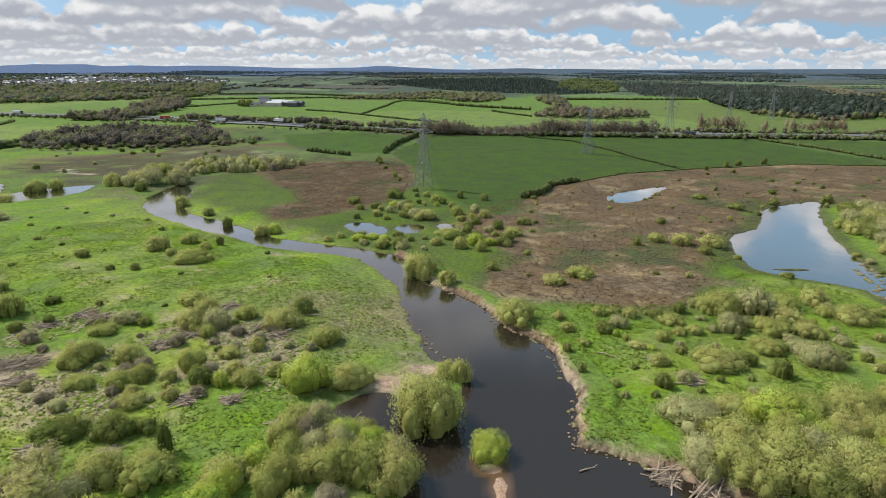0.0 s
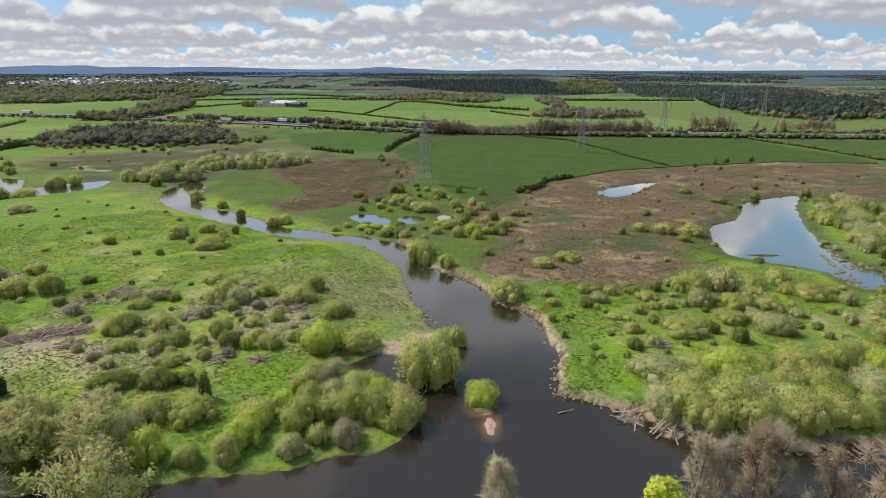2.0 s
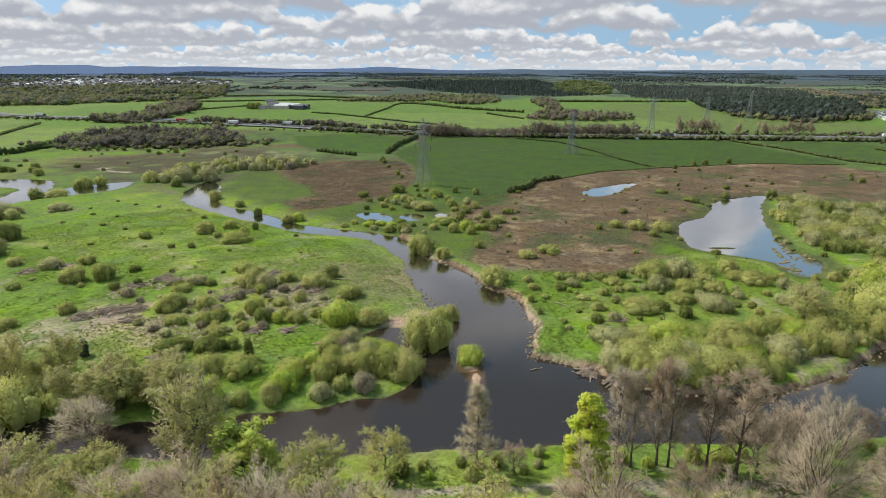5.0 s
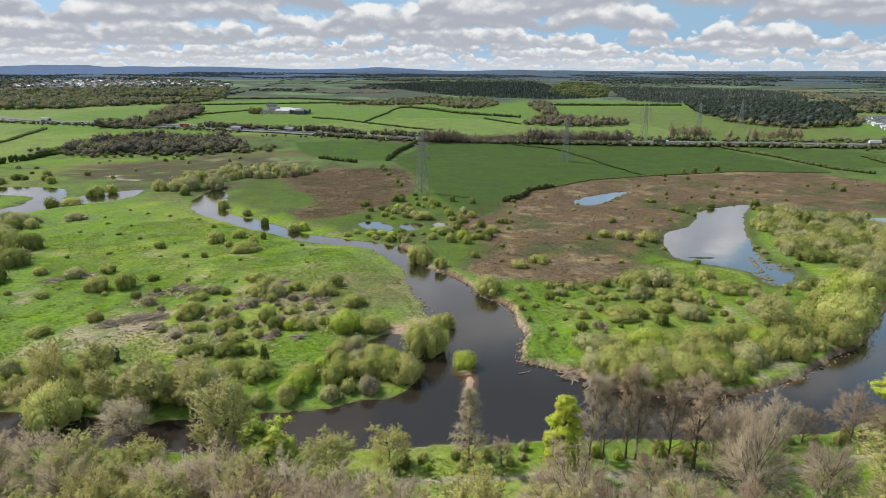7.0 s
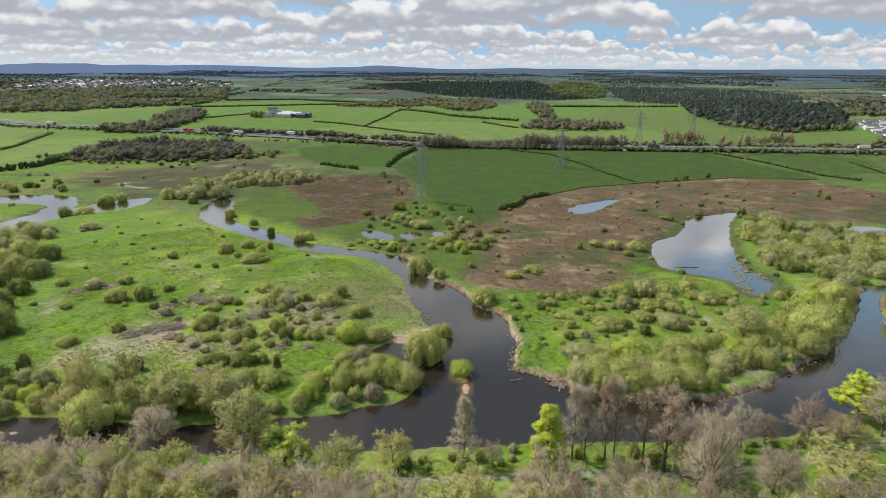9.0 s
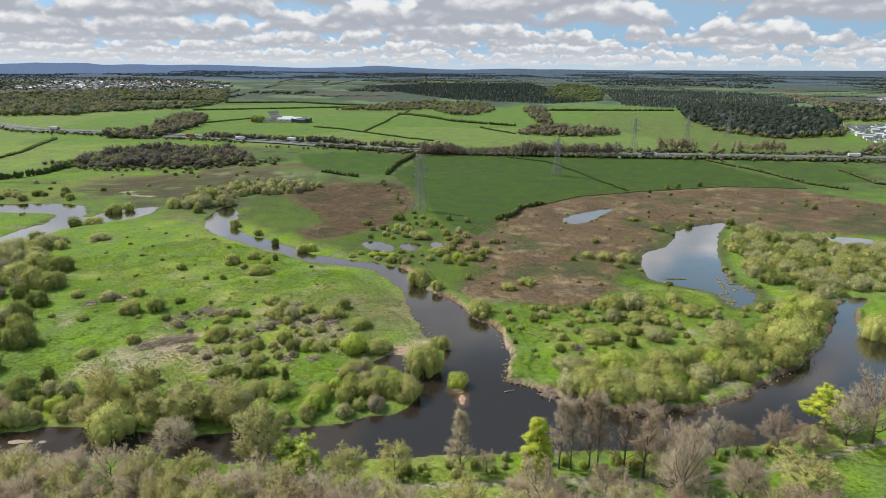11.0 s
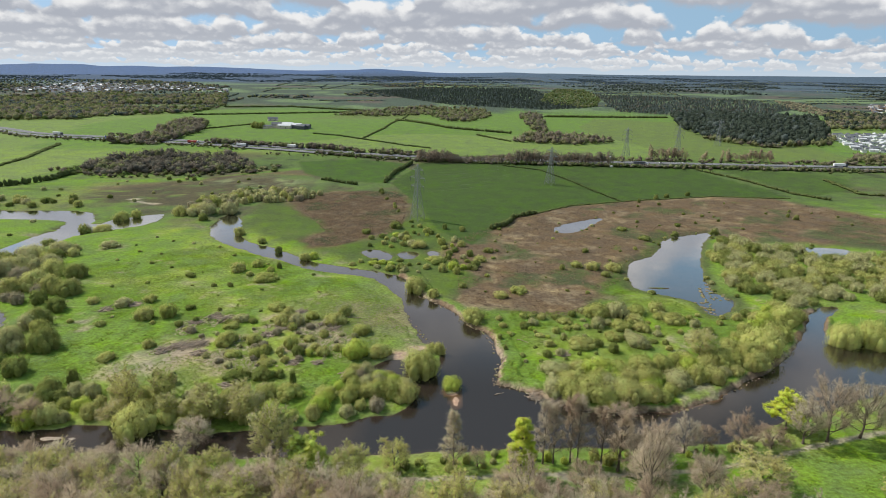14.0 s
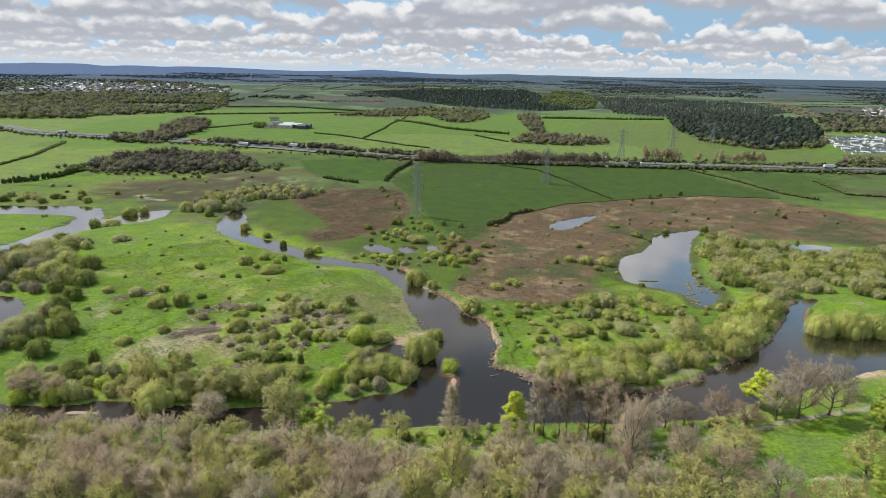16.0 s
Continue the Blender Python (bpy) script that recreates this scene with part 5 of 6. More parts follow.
for area, count, apart, (h0, h1), kinds in (
        ([(-138, -9), (-114, 36), (-50, 28), (-15, 22), (8, 4), (8, -9)], 84, 5.8, (8.5, 13.5), ["bare"] * 5 + ["bud"] * 4 + ["sparse"] * 3),
        ([(8, -9), (8, 14), (40, 14), (66, 6), (66, -9)], 24, 6.4, (8.5, 13), ["bare"] * 3 + ["bud"] * 3 + ["sparse"]),
        ([(66, -9), (66, 4), (104, 0), (104, -9)], 6, 7.4, (8, 12), ["bare"] * 3 + ["bud"] * 2),
        ([(55, 38), (95, 46), (92, 52), (55, 48)], 5, 5.0, (8, 13), ["bare"]),
        ([(-140, 50), (-120, 20), (-150, 20)], 8, 6.0, (9, 14), ["bare", "bud"]),
        ([(-105, 62), (-60, 58), (-60, 70), (-105, 74)], 9, 7.0, (8, 12), ["sparse", "bud", "sparse"])):
    for x, y in scatter(area, count, apart):
        h = RNG.uniform(h0, h1)
        tree(round(x, 1), round(y, 1), h * RNG.uniform(0.75, 1.05), h, kinds[RNG.integers(len(kinds))], "woodland trees")


# Young growth below the park trees.
for x, y in scatter([(-130, -8), (-112, 38), (-50, 33), (-15, 27), (20, 20), (60, 14), (60, -8)], 80, 4.2):
    w = RNG.uniform(3, 6.5)
    bush(round(x, 1), round(y, 1), w, w * RNG.uniform(0.7, 1.0), "wwfgbyw"[RNG.integers(7)], "undergrowth bushes")


# ---- country beyond: woods, hedges, motorway, buildings, pylons ----
def wood_stuff(name, label, places, tall, mats, slim=0.8, loose=14, conifer=False, bare=False):
    """Many crowns as one mass: ragged crowns with loose sprays, bare crowns, or spires."""
    s = Soup()
    for x, y in places:
        z, h = ground_z(x, y), tall * RNG.uniform(0.6, 1.2) * (0.85 + 0.3 * float(vnoise(np.array([x / 22]), np.array([y / 22]), 71)[0]))
        w = tall * slim * RNG.uniform(0.7, 1.2)
        slot = RNG.integers(len(mats))
        if conifer:
            for k in range(3):
                base, top, r = h * (0.1 + 0.27 * k), h * (0.48 + 0.27 * k), w * 0.5 * (1 - 0.27 * k)
                a = np.linspace(0, 2 * math.pi, 7, endpoint=False) + RNG.uniform(0, 1)
                ring = np.c_[x + r * np.cos(a) * RNG.uniform(0.7, 1.2, 7), y + r * np.sin(a), np.full(7, z + base)]
                s.add(np.vstack([ring, (x, y, z + top)]), [(i, (i + 1) % 7, 7) for i in range(7)], slot)
            continue
        d = unit(loose)
        foot = np.array([x, y, z])
        if bare:
            tube(s, [(x, y, z - 0.3), (x, y, z + h * 0.5), (x + RNG.normal() * 0.2, y, z + h * 0.95)], [0.016 * h, 0.011 * h, 0.004 * h], 3, slot)
            at = foot + (0, 0, h * 0.56) + d * (w * 0.5, w * 0.5, h * 0.42) * (RNG.random(loose) ** 0.4)[:, None]
            sprays(s, at, d * (0.7, 0.7, 0.3), 0.11 * h, slot, 0.7, 0.2)
            continue
        lump(s, foot + (0, 0, h * 0.50), (w * 0.40, w * 0.40, h * 0.40), 1, 0.20, slot)
        d[:, 2] = d[:, 2] * 0.9 + 0.25
        at = foot + (0, 0, h * 0.48) + d * (w * 0.50, w * 0.50, h * 0.46) * RNG.uniform(0.65, 1.12, loose)[:, None]
        half = loose // 2
        leaves(s, at[:half], d[:half], 0.11 * w, slot, 0.0, 1.1)
        sprays(s, at[half:], d[half:], 0.17 * w, slot, 0.5, 0.3)
    return tagged(new(name, s.mesh(name, *mats)), label, "woodland", kind="stuff")


def spots(area, count, apart):
    p = np.array(area, float)
    tries = RNG.uniform(p.min(0), p.max(0), (count * 4, 2))
    tries = tries[area_distance(tries[:, 0], tries[:, 1], p, 5000) < apart * 0.3]
    keep = {}
    for q in tries:
        keep.setdefault((int(q[0] // apart), int(q[1] // apart)), q)
    return list(keep.values())[:count]


def along(line, step, side):
    """Places along a line, strewn to its sides."""
    p = np.array(line, float)
    out = []
    for a, b in zip(p[:-1], p[1:]):
        n = max(int(np.hypot(*(b - a)) / step), 1)
        for k in range(n):
            out.append(a + (b - a) * (k + RNG.random()) / n + RNG.normal(size=2) * side)
    return out


for name, label, area, count, apart, tall, mats, slim, conifer in (
        ("copse", "dark leafless copse beside the motorway", [(-372, 505), (-362, 540), (-330, 588), (-290, 574), (-245, 580), (-215, 545), (-196, 512), (-222, 496), (-262, 484), (-300, 490), (-335, 476)], 300, 6.5, 10, (WOODS, LARCH, WOODS, LARCH, OLIVE), 0.95, False),
        ("copse", "pale scrub fringing the leafless copse", [(-400, 488), (-370, 516), (-300, 494), (-200, 508), (-176, 540), (-170, 506), (-240, 474), (-320, 466)], 120, 6.0, 4.5, (OLIVE, WOODS, SPRING), 1.2, False),
        ("copse", "leafless wood between the pastures", [(99, 731), (136, 791), (190, 806), (240, 744), (172, 712)], 220, 7.0, 9, (WOODS, WOODS, OLIVE), 0.9, False),
        ("copse", "brown copse on the pasture slope", [(-432, 671), (-399, 697), (-406, 763), (-425, 901), (-370, 843), (-349, 766), (-362, 699), (-374, 658)], 260, 7.5, 10, (WOODS, WOODS, OLIVE), 0.9, False),
        ("woodland", "mixed spring woodland band", [(-1179, 1513), (-981, 1708), (-633, 1674), (-528, 1370), (-536, 1185), (-663, 1026), (-590, 834), (-640, 790), (-1000, 940), (-1300, 1300)], 4300, 11, 11, (OLIVE, WOODS, OLIVE, FARWOOD, SPRING), 1.1, False),
        ("woodland", "brown-green wood behind the farm fields", [(-229, 1159), (-127, 1361), (-32, 1428), (93, 1363), (108, 1206), (51, 1011), (8, 989), (-27, 1205), (-142, 1128)], 520, 9, 9, (WOODS, OLIVE, OLIVE), 1.0, False),
        ("tree_row", "row of pale spring trees between fields", [(168, 1242), (214, 1252), (161, 834), (145, 829)], 130, 8, 10, (OLIVE, WOODS), 0.9, False),
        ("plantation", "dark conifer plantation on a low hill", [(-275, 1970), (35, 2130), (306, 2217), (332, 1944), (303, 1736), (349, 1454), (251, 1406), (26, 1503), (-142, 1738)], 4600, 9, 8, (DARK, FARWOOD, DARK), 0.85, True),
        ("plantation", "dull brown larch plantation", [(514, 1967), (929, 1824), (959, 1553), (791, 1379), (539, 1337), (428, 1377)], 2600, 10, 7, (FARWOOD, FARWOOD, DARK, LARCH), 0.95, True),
        ("woodland", "bright spring wood between dark plantations", [(273, 1595), (341, 1913), (435, 2200), (520, 2200), (470, 1755), (400, 1500), (340, 1450)], 700, 14, 9, (OLIVE, SPRING, SPRING), 1.0, False),
        ("woodland", "pale brown thicket beside the plantation", [(1023, 1780), (1055, 1725), (988, 1464), (1010, 1397), (907, 1351), (930, 1536)], 320, 11, 6, (BROWN, WOODS, BROWN), 1.1, False),
        ("woodland", "dark evergreen wood above the pasture", [(529, 1292), (657, 1359), (825, 1245), (614, 857), (547, 762), (454, 726), (404, 818), (419, 950)], 1300, 10, 14, (DARK, DARK, DARK, DARK, DARK, FARWOOD), 0.85, False),
        ("woodland", "leafless wood beside the houses", [(520, 636), (640, 650), (640, 610), (565, 598), (480, 596)], 160, 9, 9, (WOODS, OLIVE, OLIVE), 1.0, False),
        ("woodland", "mixed wood behind the houses", [(964, 1432), (1200, 1317), (1000, 1001), (770, 960), (694, 972)], 700, 12, 12, (WOODS, DARK, OLIVE), 1.0, False),
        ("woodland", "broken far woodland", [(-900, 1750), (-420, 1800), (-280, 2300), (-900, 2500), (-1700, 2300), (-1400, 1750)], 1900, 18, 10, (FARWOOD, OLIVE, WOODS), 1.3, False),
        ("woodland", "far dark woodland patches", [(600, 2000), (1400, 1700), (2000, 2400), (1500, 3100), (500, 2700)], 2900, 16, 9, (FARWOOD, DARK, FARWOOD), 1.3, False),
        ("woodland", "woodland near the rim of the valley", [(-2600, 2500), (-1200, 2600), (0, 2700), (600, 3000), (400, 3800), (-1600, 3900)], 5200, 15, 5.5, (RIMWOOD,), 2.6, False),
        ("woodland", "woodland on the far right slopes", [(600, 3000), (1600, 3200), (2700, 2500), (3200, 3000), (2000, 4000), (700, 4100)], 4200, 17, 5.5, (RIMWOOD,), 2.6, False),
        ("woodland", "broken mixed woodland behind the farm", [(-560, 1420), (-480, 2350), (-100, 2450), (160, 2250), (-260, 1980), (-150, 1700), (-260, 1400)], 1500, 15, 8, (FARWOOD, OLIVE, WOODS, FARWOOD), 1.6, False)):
    places = spots(area, count, apart)
    far_off = apart >= 15
    if far_off or label.startswith("mixed spring"):
        places = [q for q in places if vnoise(np.array([q[0] / 210]), np.array([q[1] / 150]), 77)[0] > (-0.15 if "rim" in label else 0.18 if far_off else -0.6)]
    wood_stuff(name, label, places, tall, mats, slim, 56 if apart < 10 else 34 if apart < 15 else 12, conifer)

wood_stuff("tree_belt", "belt of leafless trees along the motorway", along([(-26, 570), (59, 573), (190, 572)], 0.75, 4), 13, (WOODS, WOODS, REDWOOD, WOODS), 0.7, 110, bare=True)
wood_stuff("verge_scrub", "brown scrub on the motorway verge", along([(-304, 676), (-236, 665), (-154, 644), (-50, 614), (10, 606)], 1.3, 4), 7, (WOODS, OLIVE), 1.0)
wood_stuff("verge_scrub", "low scrub below the motorway", along([(-210, 610), (-120, 590), (-40, 568)], 6, 5), 3.5, (WOODS, OLIVE, OLIVE), 1.0)
wood_stuff("verge_scrub", "pale scrub beside the motorway", along([(-461, 735), (-410, 715), (-355, 700)], 3.4, 5), 6, (OLIVE, WOODS), 1.0)
wood_stuff("verge_scrub", "brown scrub below the motorway", along([(250, 552), (330, 548), (430, 545), (640, 540)], 4.5, 5), 4, (WOODS, OLIVE), 1.1)
wood_stuff("poplar_row", "row of bare orange-brown poplars", along([(247, 604), (290, 602)], 1.6, 2.5) + along([(305, 603), (318, 603)], 1.6, 2) + along([(334, 602), (396, 604)], 1.5, 2.5), 15, (REDWOOD, REDWOOD, TWIGS), 0.34, 110, bare=True)

wood_stuff("verge_scrub", "thin scrub along the motorway fence", along([(-690, 800), (-584, 722), (-487, 694), (-330, 654), (-241, 632)], 3.0, 4), 4.5, (WOODS, OLIVE, OLIVE), 1.1, 24)
wood_stuff("verge_scrub", "bramble and gorse scrub behind the motorway", along([(60, 604), (146, 600), (240, 597), (420, 590), (560, 588)], 2.2, 4), 4.5, (WOODS, OLIVE, WOODS), 1.1, 24)

# Mixed trees fringe the evergreen wood; a low hedge hides the foot of the motorway.
wood_stuff("wood_edge", "pale mixed trees fringing the evergreen wood", along([(404, 818), (410, 770), (454, 722), (547, 758), (614, 850)], 3.2, 5), 10, (WOODS, OLIVE, OLIVE), 0.8, 34)
wood_stuff("verge_scrub", "dark hedge and scrub below the motorway", along([(-150, 612), (-90, 590), (-20, 574), (60, 566), (150, 561), (240, 558), (420, 549), (640, 541), (800, 538)], 1.2, 2.0), 4.6, (HEDGE, WOODS, OLIVE), 1.2, 20)
far_lines = []
for k in range(210):
    x, y = RNG.uniform(-700, 2300), RNG.uniform(1450, 3600)
    a, long = RNG.choice([0.1, 1.5, -0.3]) + RNG.normal() * 0.15, RNG.uniform(120, 420)
    far_lines += along([(x, y), (x + long * math.cos(a), y + long * math.sin(a))], 6, 1.5)
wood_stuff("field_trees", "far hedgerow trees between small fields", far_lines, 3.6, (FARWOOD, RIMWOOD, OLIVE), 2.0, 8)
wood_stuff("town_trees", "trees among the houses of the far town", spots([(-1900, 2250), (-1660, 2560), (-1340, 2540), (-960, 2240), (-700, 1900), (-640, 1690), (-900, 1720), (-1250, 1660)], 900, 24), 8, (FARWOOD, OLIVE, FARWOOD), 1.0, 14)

HEDGES = (([(-54, 458), (-48, 509), (-33, 560)], 4.0, 2.2), ([(66, 556), (106, 533), (127, 482), (152, 392)], 1.2, 1.2), ([(279, 546), (306, 494), (323, 430), (341, 406)], 2.2, 2.0),
          ([(35, 294), (47, 306), (55, 329), (73, 343)], 3.6, 2.4), ([(-465, 507), (-466, 564), (-487, 658)], 2.0, 4.5), ([(-399, 415), (-379, 431), (-367, 454), (-366, 490)], 5.0, 2.5),
          ([(-185, 755), (-146, 741), (-111, 718), (-46, 676), (-16, 660)], 1.8, 1.6), ([(-111, 718), (-89, 820), (-79, 984), (-75, 1227)], 1.8, 1.8),
          ([(-357, 786), (-291, 850)], 2, 2), ([(-504, 1120), (-387, 1172), (-184, 1271), (-79, 1245)], 3.2, 2.6), ([(-86, 1003), (8, 853), (104, 814)], 3.5, 3.0),
          ([(-518, 1343), (-365, 1379), (-176, 1309)], 4, 4), ([(50, 785), (95, 731)], 2.0, 2.0), ([(393, 503), (385, 435), (425, 425)], 2.2, 2.4),
          ([(219, 1202), (493, 1230)], 4.5, 4.0), ([(73, 343), (106, 372), (153, 391), (243, 418), (308, 412)], 0.7, 1.6), ([(-116, 470), (-98, 458), (-80, 448)], 3.0, 2.0))
for line, tall, step in HEDGES:
    s = Soup()
    for x, y in along(line, step * 0.7, 0.5):
        z, h = ground_z(x, y), tall * RNG.uniform(0.7, 1.3)
        r = step * 0.75 * RNG.uniform(0.7, 1.2)
        lump(s, (x, y, z + h * 0.45), (r, r, h * 0.55), 1, 0.2)
        d = unit(10)
        leaves(s, np.array([x, y, z + h * 0.55]) + d * (r, r, h * 0.5), d, 0.22 * r + 0.1)
    tagged(new("hedge", s.mesh("hedge", HEDGE)), "dark green hawthorn hedge along a field edge", "hedge", "field hedges")


def part(name, bm, material, parent, label=""):
    """One bmesh as one mesh object under a thing or a part."""
    me = bpy.data.meshes.new(name)
    bm.to_mesh(me)
    bm.free()
    me.materials.append(material)
    ob = new(name, me)
    ob.parent = parent
    return tagged(ob, label)


def box(bm, x0, x1, y0, y1, z0, z1, m=None):
    v = [bm.verts.new(p) for p in ((x0, y0, z0), (x1, y0, z0), (x1, y1, z0), (x0, y1, z0), (x0, y0, z1), (x1, y0, z1), (x1, y1, z1), (x0, y1, z1))]
    if m is not None:
        for q in v:
            q.co = m @ q.co
    for f in ((3, 2, 1, 0), (4, 5, 6, 7), (0, 1, 5, 4), (1, 2, 6, 5), (2, 3, 7, 6), (3, 0, 4, 7)):
        bm.faces.new([v[i] for i in f])


def boxes(*rows):
    bm = bmesh.new()
    for row in rows:
        box(bm, *row)
    return bm


def strut(bm, a, b, r):
    """A thin square bar from a to b."""
    a, b = Vector(a), Vector(b)
    box(bm, -r, r, -r, r, 0, (b - a).length, Matrix.Translation(a) @ (b - a).to_track_quat("Z", "Y").to_matrix().to_4x4())


def gable_roof(x0, x1, y0, y1, z, rise, over=0.4, thick=0.25):
    """A pitched roof with thickness, its ridge along x."""
    bm = bmesh.new()
    ym = (y0 + y1) / 2
    for s, ya in ((1, y0 - over), (-1, y1 + over)):
        ring = []
        for x in (x0 - over, x1 + over):
            ring.append([bm.verts.new(p) for p in ((x, ya, z - over * 0.4), (x, ym, z + rise), (x, ym, z + rise + thick), (x, ya, z - over * 0.4 + thick))])
        for i in range(4):
            bm.faces.new((ring[0][i], ring[0][(i + 1) % 4], ring[1][(i + 1) % 4], ring[1][i]))
        bm.faces.new(ring[0][::-1])
        bm.faces.new(ring[1])
    bmesh.ops.recalc_face_normals(bm, faces=bm.faces)
    return bm


def gable_walls(x0, x1, y0, y1, z, rise):
    bm = bmesh.new()
    ym = (y0 + y1) / 2
    ring = [[bm.verts.new(p) for p in ((x, y0, -0.6), (x, y0, z), (x, ym, z + rise), (x, y1, z), (x, y1, -0.6))] for x in (x0, x1)]
    for i in range(5):
        bm.faces.new((ring[0][i], ring[0][(i + 1) % 5], ring[1][(i + 1) % 5], ring[1][i]))
    bm.faces.new(ring[0][::-1])
    bm.faces.new(ring[1])
    bmesh.ops.recalc_face_normals(bm, faces=bm.faces)
    return bm


def building(name, label, category, x, y, turn, long, deep, eaves, rise, wall, roof, windows=0, chimney=False, door=True, group=""):
    root = tagged(new(name), label, category, group)
    root.matrix_world = pose(x, y, ground_z(x, y), rz=turn)
    part("wall", gable_walls(-long / 2, long / 2, -deep / 2, deep / 2, eaves, rise), wall, root)
    top = part("roof", gable_roof(-long / 2, long / 2, -deep / 2, deep / 2, eaves, rise), roof, root)
    for k in range(windows):
        u = -long / 2 + long * (k + 0.5) / windows
        pane = part("window", boxes((u - 0.5, u + 0.5, -deep / 2 - 0.05, -deep / 2 + 0.05, eaves * 0.45, eaves * 0.45 + 1.2)), GLASS, root)
        part("sill", boxes((u - 0.6, u + 0.6, -deep / 2 - 0.12, -deep / 2 - 0.002, eaves * 0.45 - 0.12, eaves * 0.45 - 0.004)), WHITE, pane)
    if door:
        part("door", boxes((long * 0.1, long * 0.1 + 1.0, -deep / 2 - 0.06, -deep / 2 + 0.04, 0, 2.0)), SLATE, root)
    if chimney:
        part("chimney", boxes((long * 0.35, long * 0.35 + 0.9, -0.45, 0.45, eaves + rise - 0.6, eaves + rise + 1.3)), STONE, top)
    return root


# The farm.
building("farmhouse", "pale rendered farmhouse with slate roof", "house", -250, 806, 8, 14, 8, 5, 3, STONE, SLATE, 4, True)
for x, y, turn, long, deep, eaves, rise, wall, roof, label in (
        (-236, 800, -6, 20, 10, 4.2, 1.9, STONE, SHEET, "long grey sheet-roofed cattle shed"), (-222, 805, -6, 20, 12, 4.5, 2.2, SLATE, SHEET, "wide pale-roofed farm barn"),
        (-211, 796, -6, 13, 11, 4.5, 2.0, SLATE, SLATE, "dark steel-clad farm barn"), (-262, 800, 14, 14, 7, 3.2, 1.8, STONE, SLATE, "small stone steading with slate roof"),
        (-243, 818, -4, 30, 12, 4.4, 2.0, STONE, SHEET, "long pale-roofed stone byre"), (-205, 803, -8, 12, 10, 4.5, 1.8, SLATE, SLATE, "dark clad store beside the barns"),
        (-283, 905, 20, 16, 7, 4, 2.4, STONE, SLATE, "pale cottage on the farm lane")):
    building("farm_building", label, "barn", x, y, turn, long, deep, eaves, rise, wall, roof, 2, group="farm buildings")
for x, y in ((-279, 802), (-273, 806), (-284, 808), (-270, 800)):
    bush(x, y, 13, 13, "h", "farm trees")

# Rows of holiday homes beside the wood.
for i in range(13):
    for j in range(12):
        x, y = 560 + 14.5 * i + 6 * j + RNG.normal() * 1.5, 690 + 17.5 * j + 2 * i + RNG.normal() * 2
        building("holiday_home", "white single-storey holiday home with pale roof", "house", x, y, RNG.choice([-20, 70]) + RNG.normal() * 5, 10, 5, 2.6, 1.3, WHITE,
                 (SHEET, SLATE, SLATE, SLATE)[RNG.integers(4)], 1, door=False, group="holiday homes")

# The far town: too far and too many to tell apart.
s = Soup()
for x, y in spots([(-1900, 2250), (-1660, 2520), (-1340, 2500), (-960, 2200), (-700, 1880), (-640, 1690), (-900, 1720), (-1250, 1660)], 2600, 19) + spots([(1050, 1350), (1500, 1500), (1800, 1900), (1300, 1800)], 420, 18):
    if vnoise(np.array([x / 260]), np.array([y / 200]), 91)[0] < -0.05 + 0.5 * RNG.random():
        continue
    a, w, d, h = RNG.uniform(0, 3.2), RNG.uniform(3.5, 7), RNG.uniform(3, 4.2), RNG.uniform(3.5, 5.5)
    wide, deep = np.array([math.cos(a), math.sin(a)]) * w, np.array([-math.sin(a), math.cos(a)]) * d
    z = ground_z(x, y)
    v = []
    for sx, sy, up in ((-1, -1, -1), (1, -1, -1), (1, 1, -1), (-1, 1, -1), (-1, -1, h), (1, -1, h), (1, 1, h), (-1, 1, h), (-1, 0, h * 1.5), (1, 0, h * 1.5)):
        q = np.array([x, y]) + sx * wide + sy * deep
        v.append((q[0], q[1], z + up))
    s.add(v, [(0, 1, 5), (0, 5, 4), (1, 2, 6), (1, 6, 5), (2, 3, 7), (2, 7, 6), (3, 0, 4), (3, 4, 7), (4, 8, 7), (5, 6, 9)], 0 if RNG.random() < 0.35 else 3)
    s.add(v, [(4, 5, 9), (4, 9, 8), (6, 7, 8), (6, 8, 9)], 1 + int(RNG.random() < 0.3))
tagged(new("town", s.mesh("town", STONE, SLATE, SHEET, EARTH)), "distant town of pale houses with slate roofs", "town", kind="stuff")

# The motorway: two carriageways with verges and a barrier between.
def ribbon(name, label, line, offset, width, lift, mat, category, parent=None):
    p = np.array(line, float)
    d = np.gradient(p, axis=0)
    side = np.stack([-d[:, 1], d[:, 0]], 1) / np.linalg.norm(d, axis=1)[:, None]
    bm = bmesh.new()
    rows = []
    for q, n in zip(p, side):
        mid = ground_z(*q)
        rows.append([bm.verts.new((*(q + n * (offset + width * (k / 4 - 0.5))), max(mid, ground_z(*(q + n * (offset + width * (k / 4 - 0.5))))) + lift)) for k in range(5)])
    for a, b in zip(rows[:-1], rows[1:]):
        for k in range(4):
            bm.faces.new((a[k], b[k], b[k + 1], a[k + 1]))
    bmesh.ops.recalc_face_normals(bm, faces=bm.faces)
    if parent is not None:
        return part(name, bm, mat, parent)
    me = bpy.data.meshes.new(name)
    bm.to_mesh(me)
    bm.free()
    me.materials.append(mat)
    return tagged(new(name, me), label, category, kind="structure")


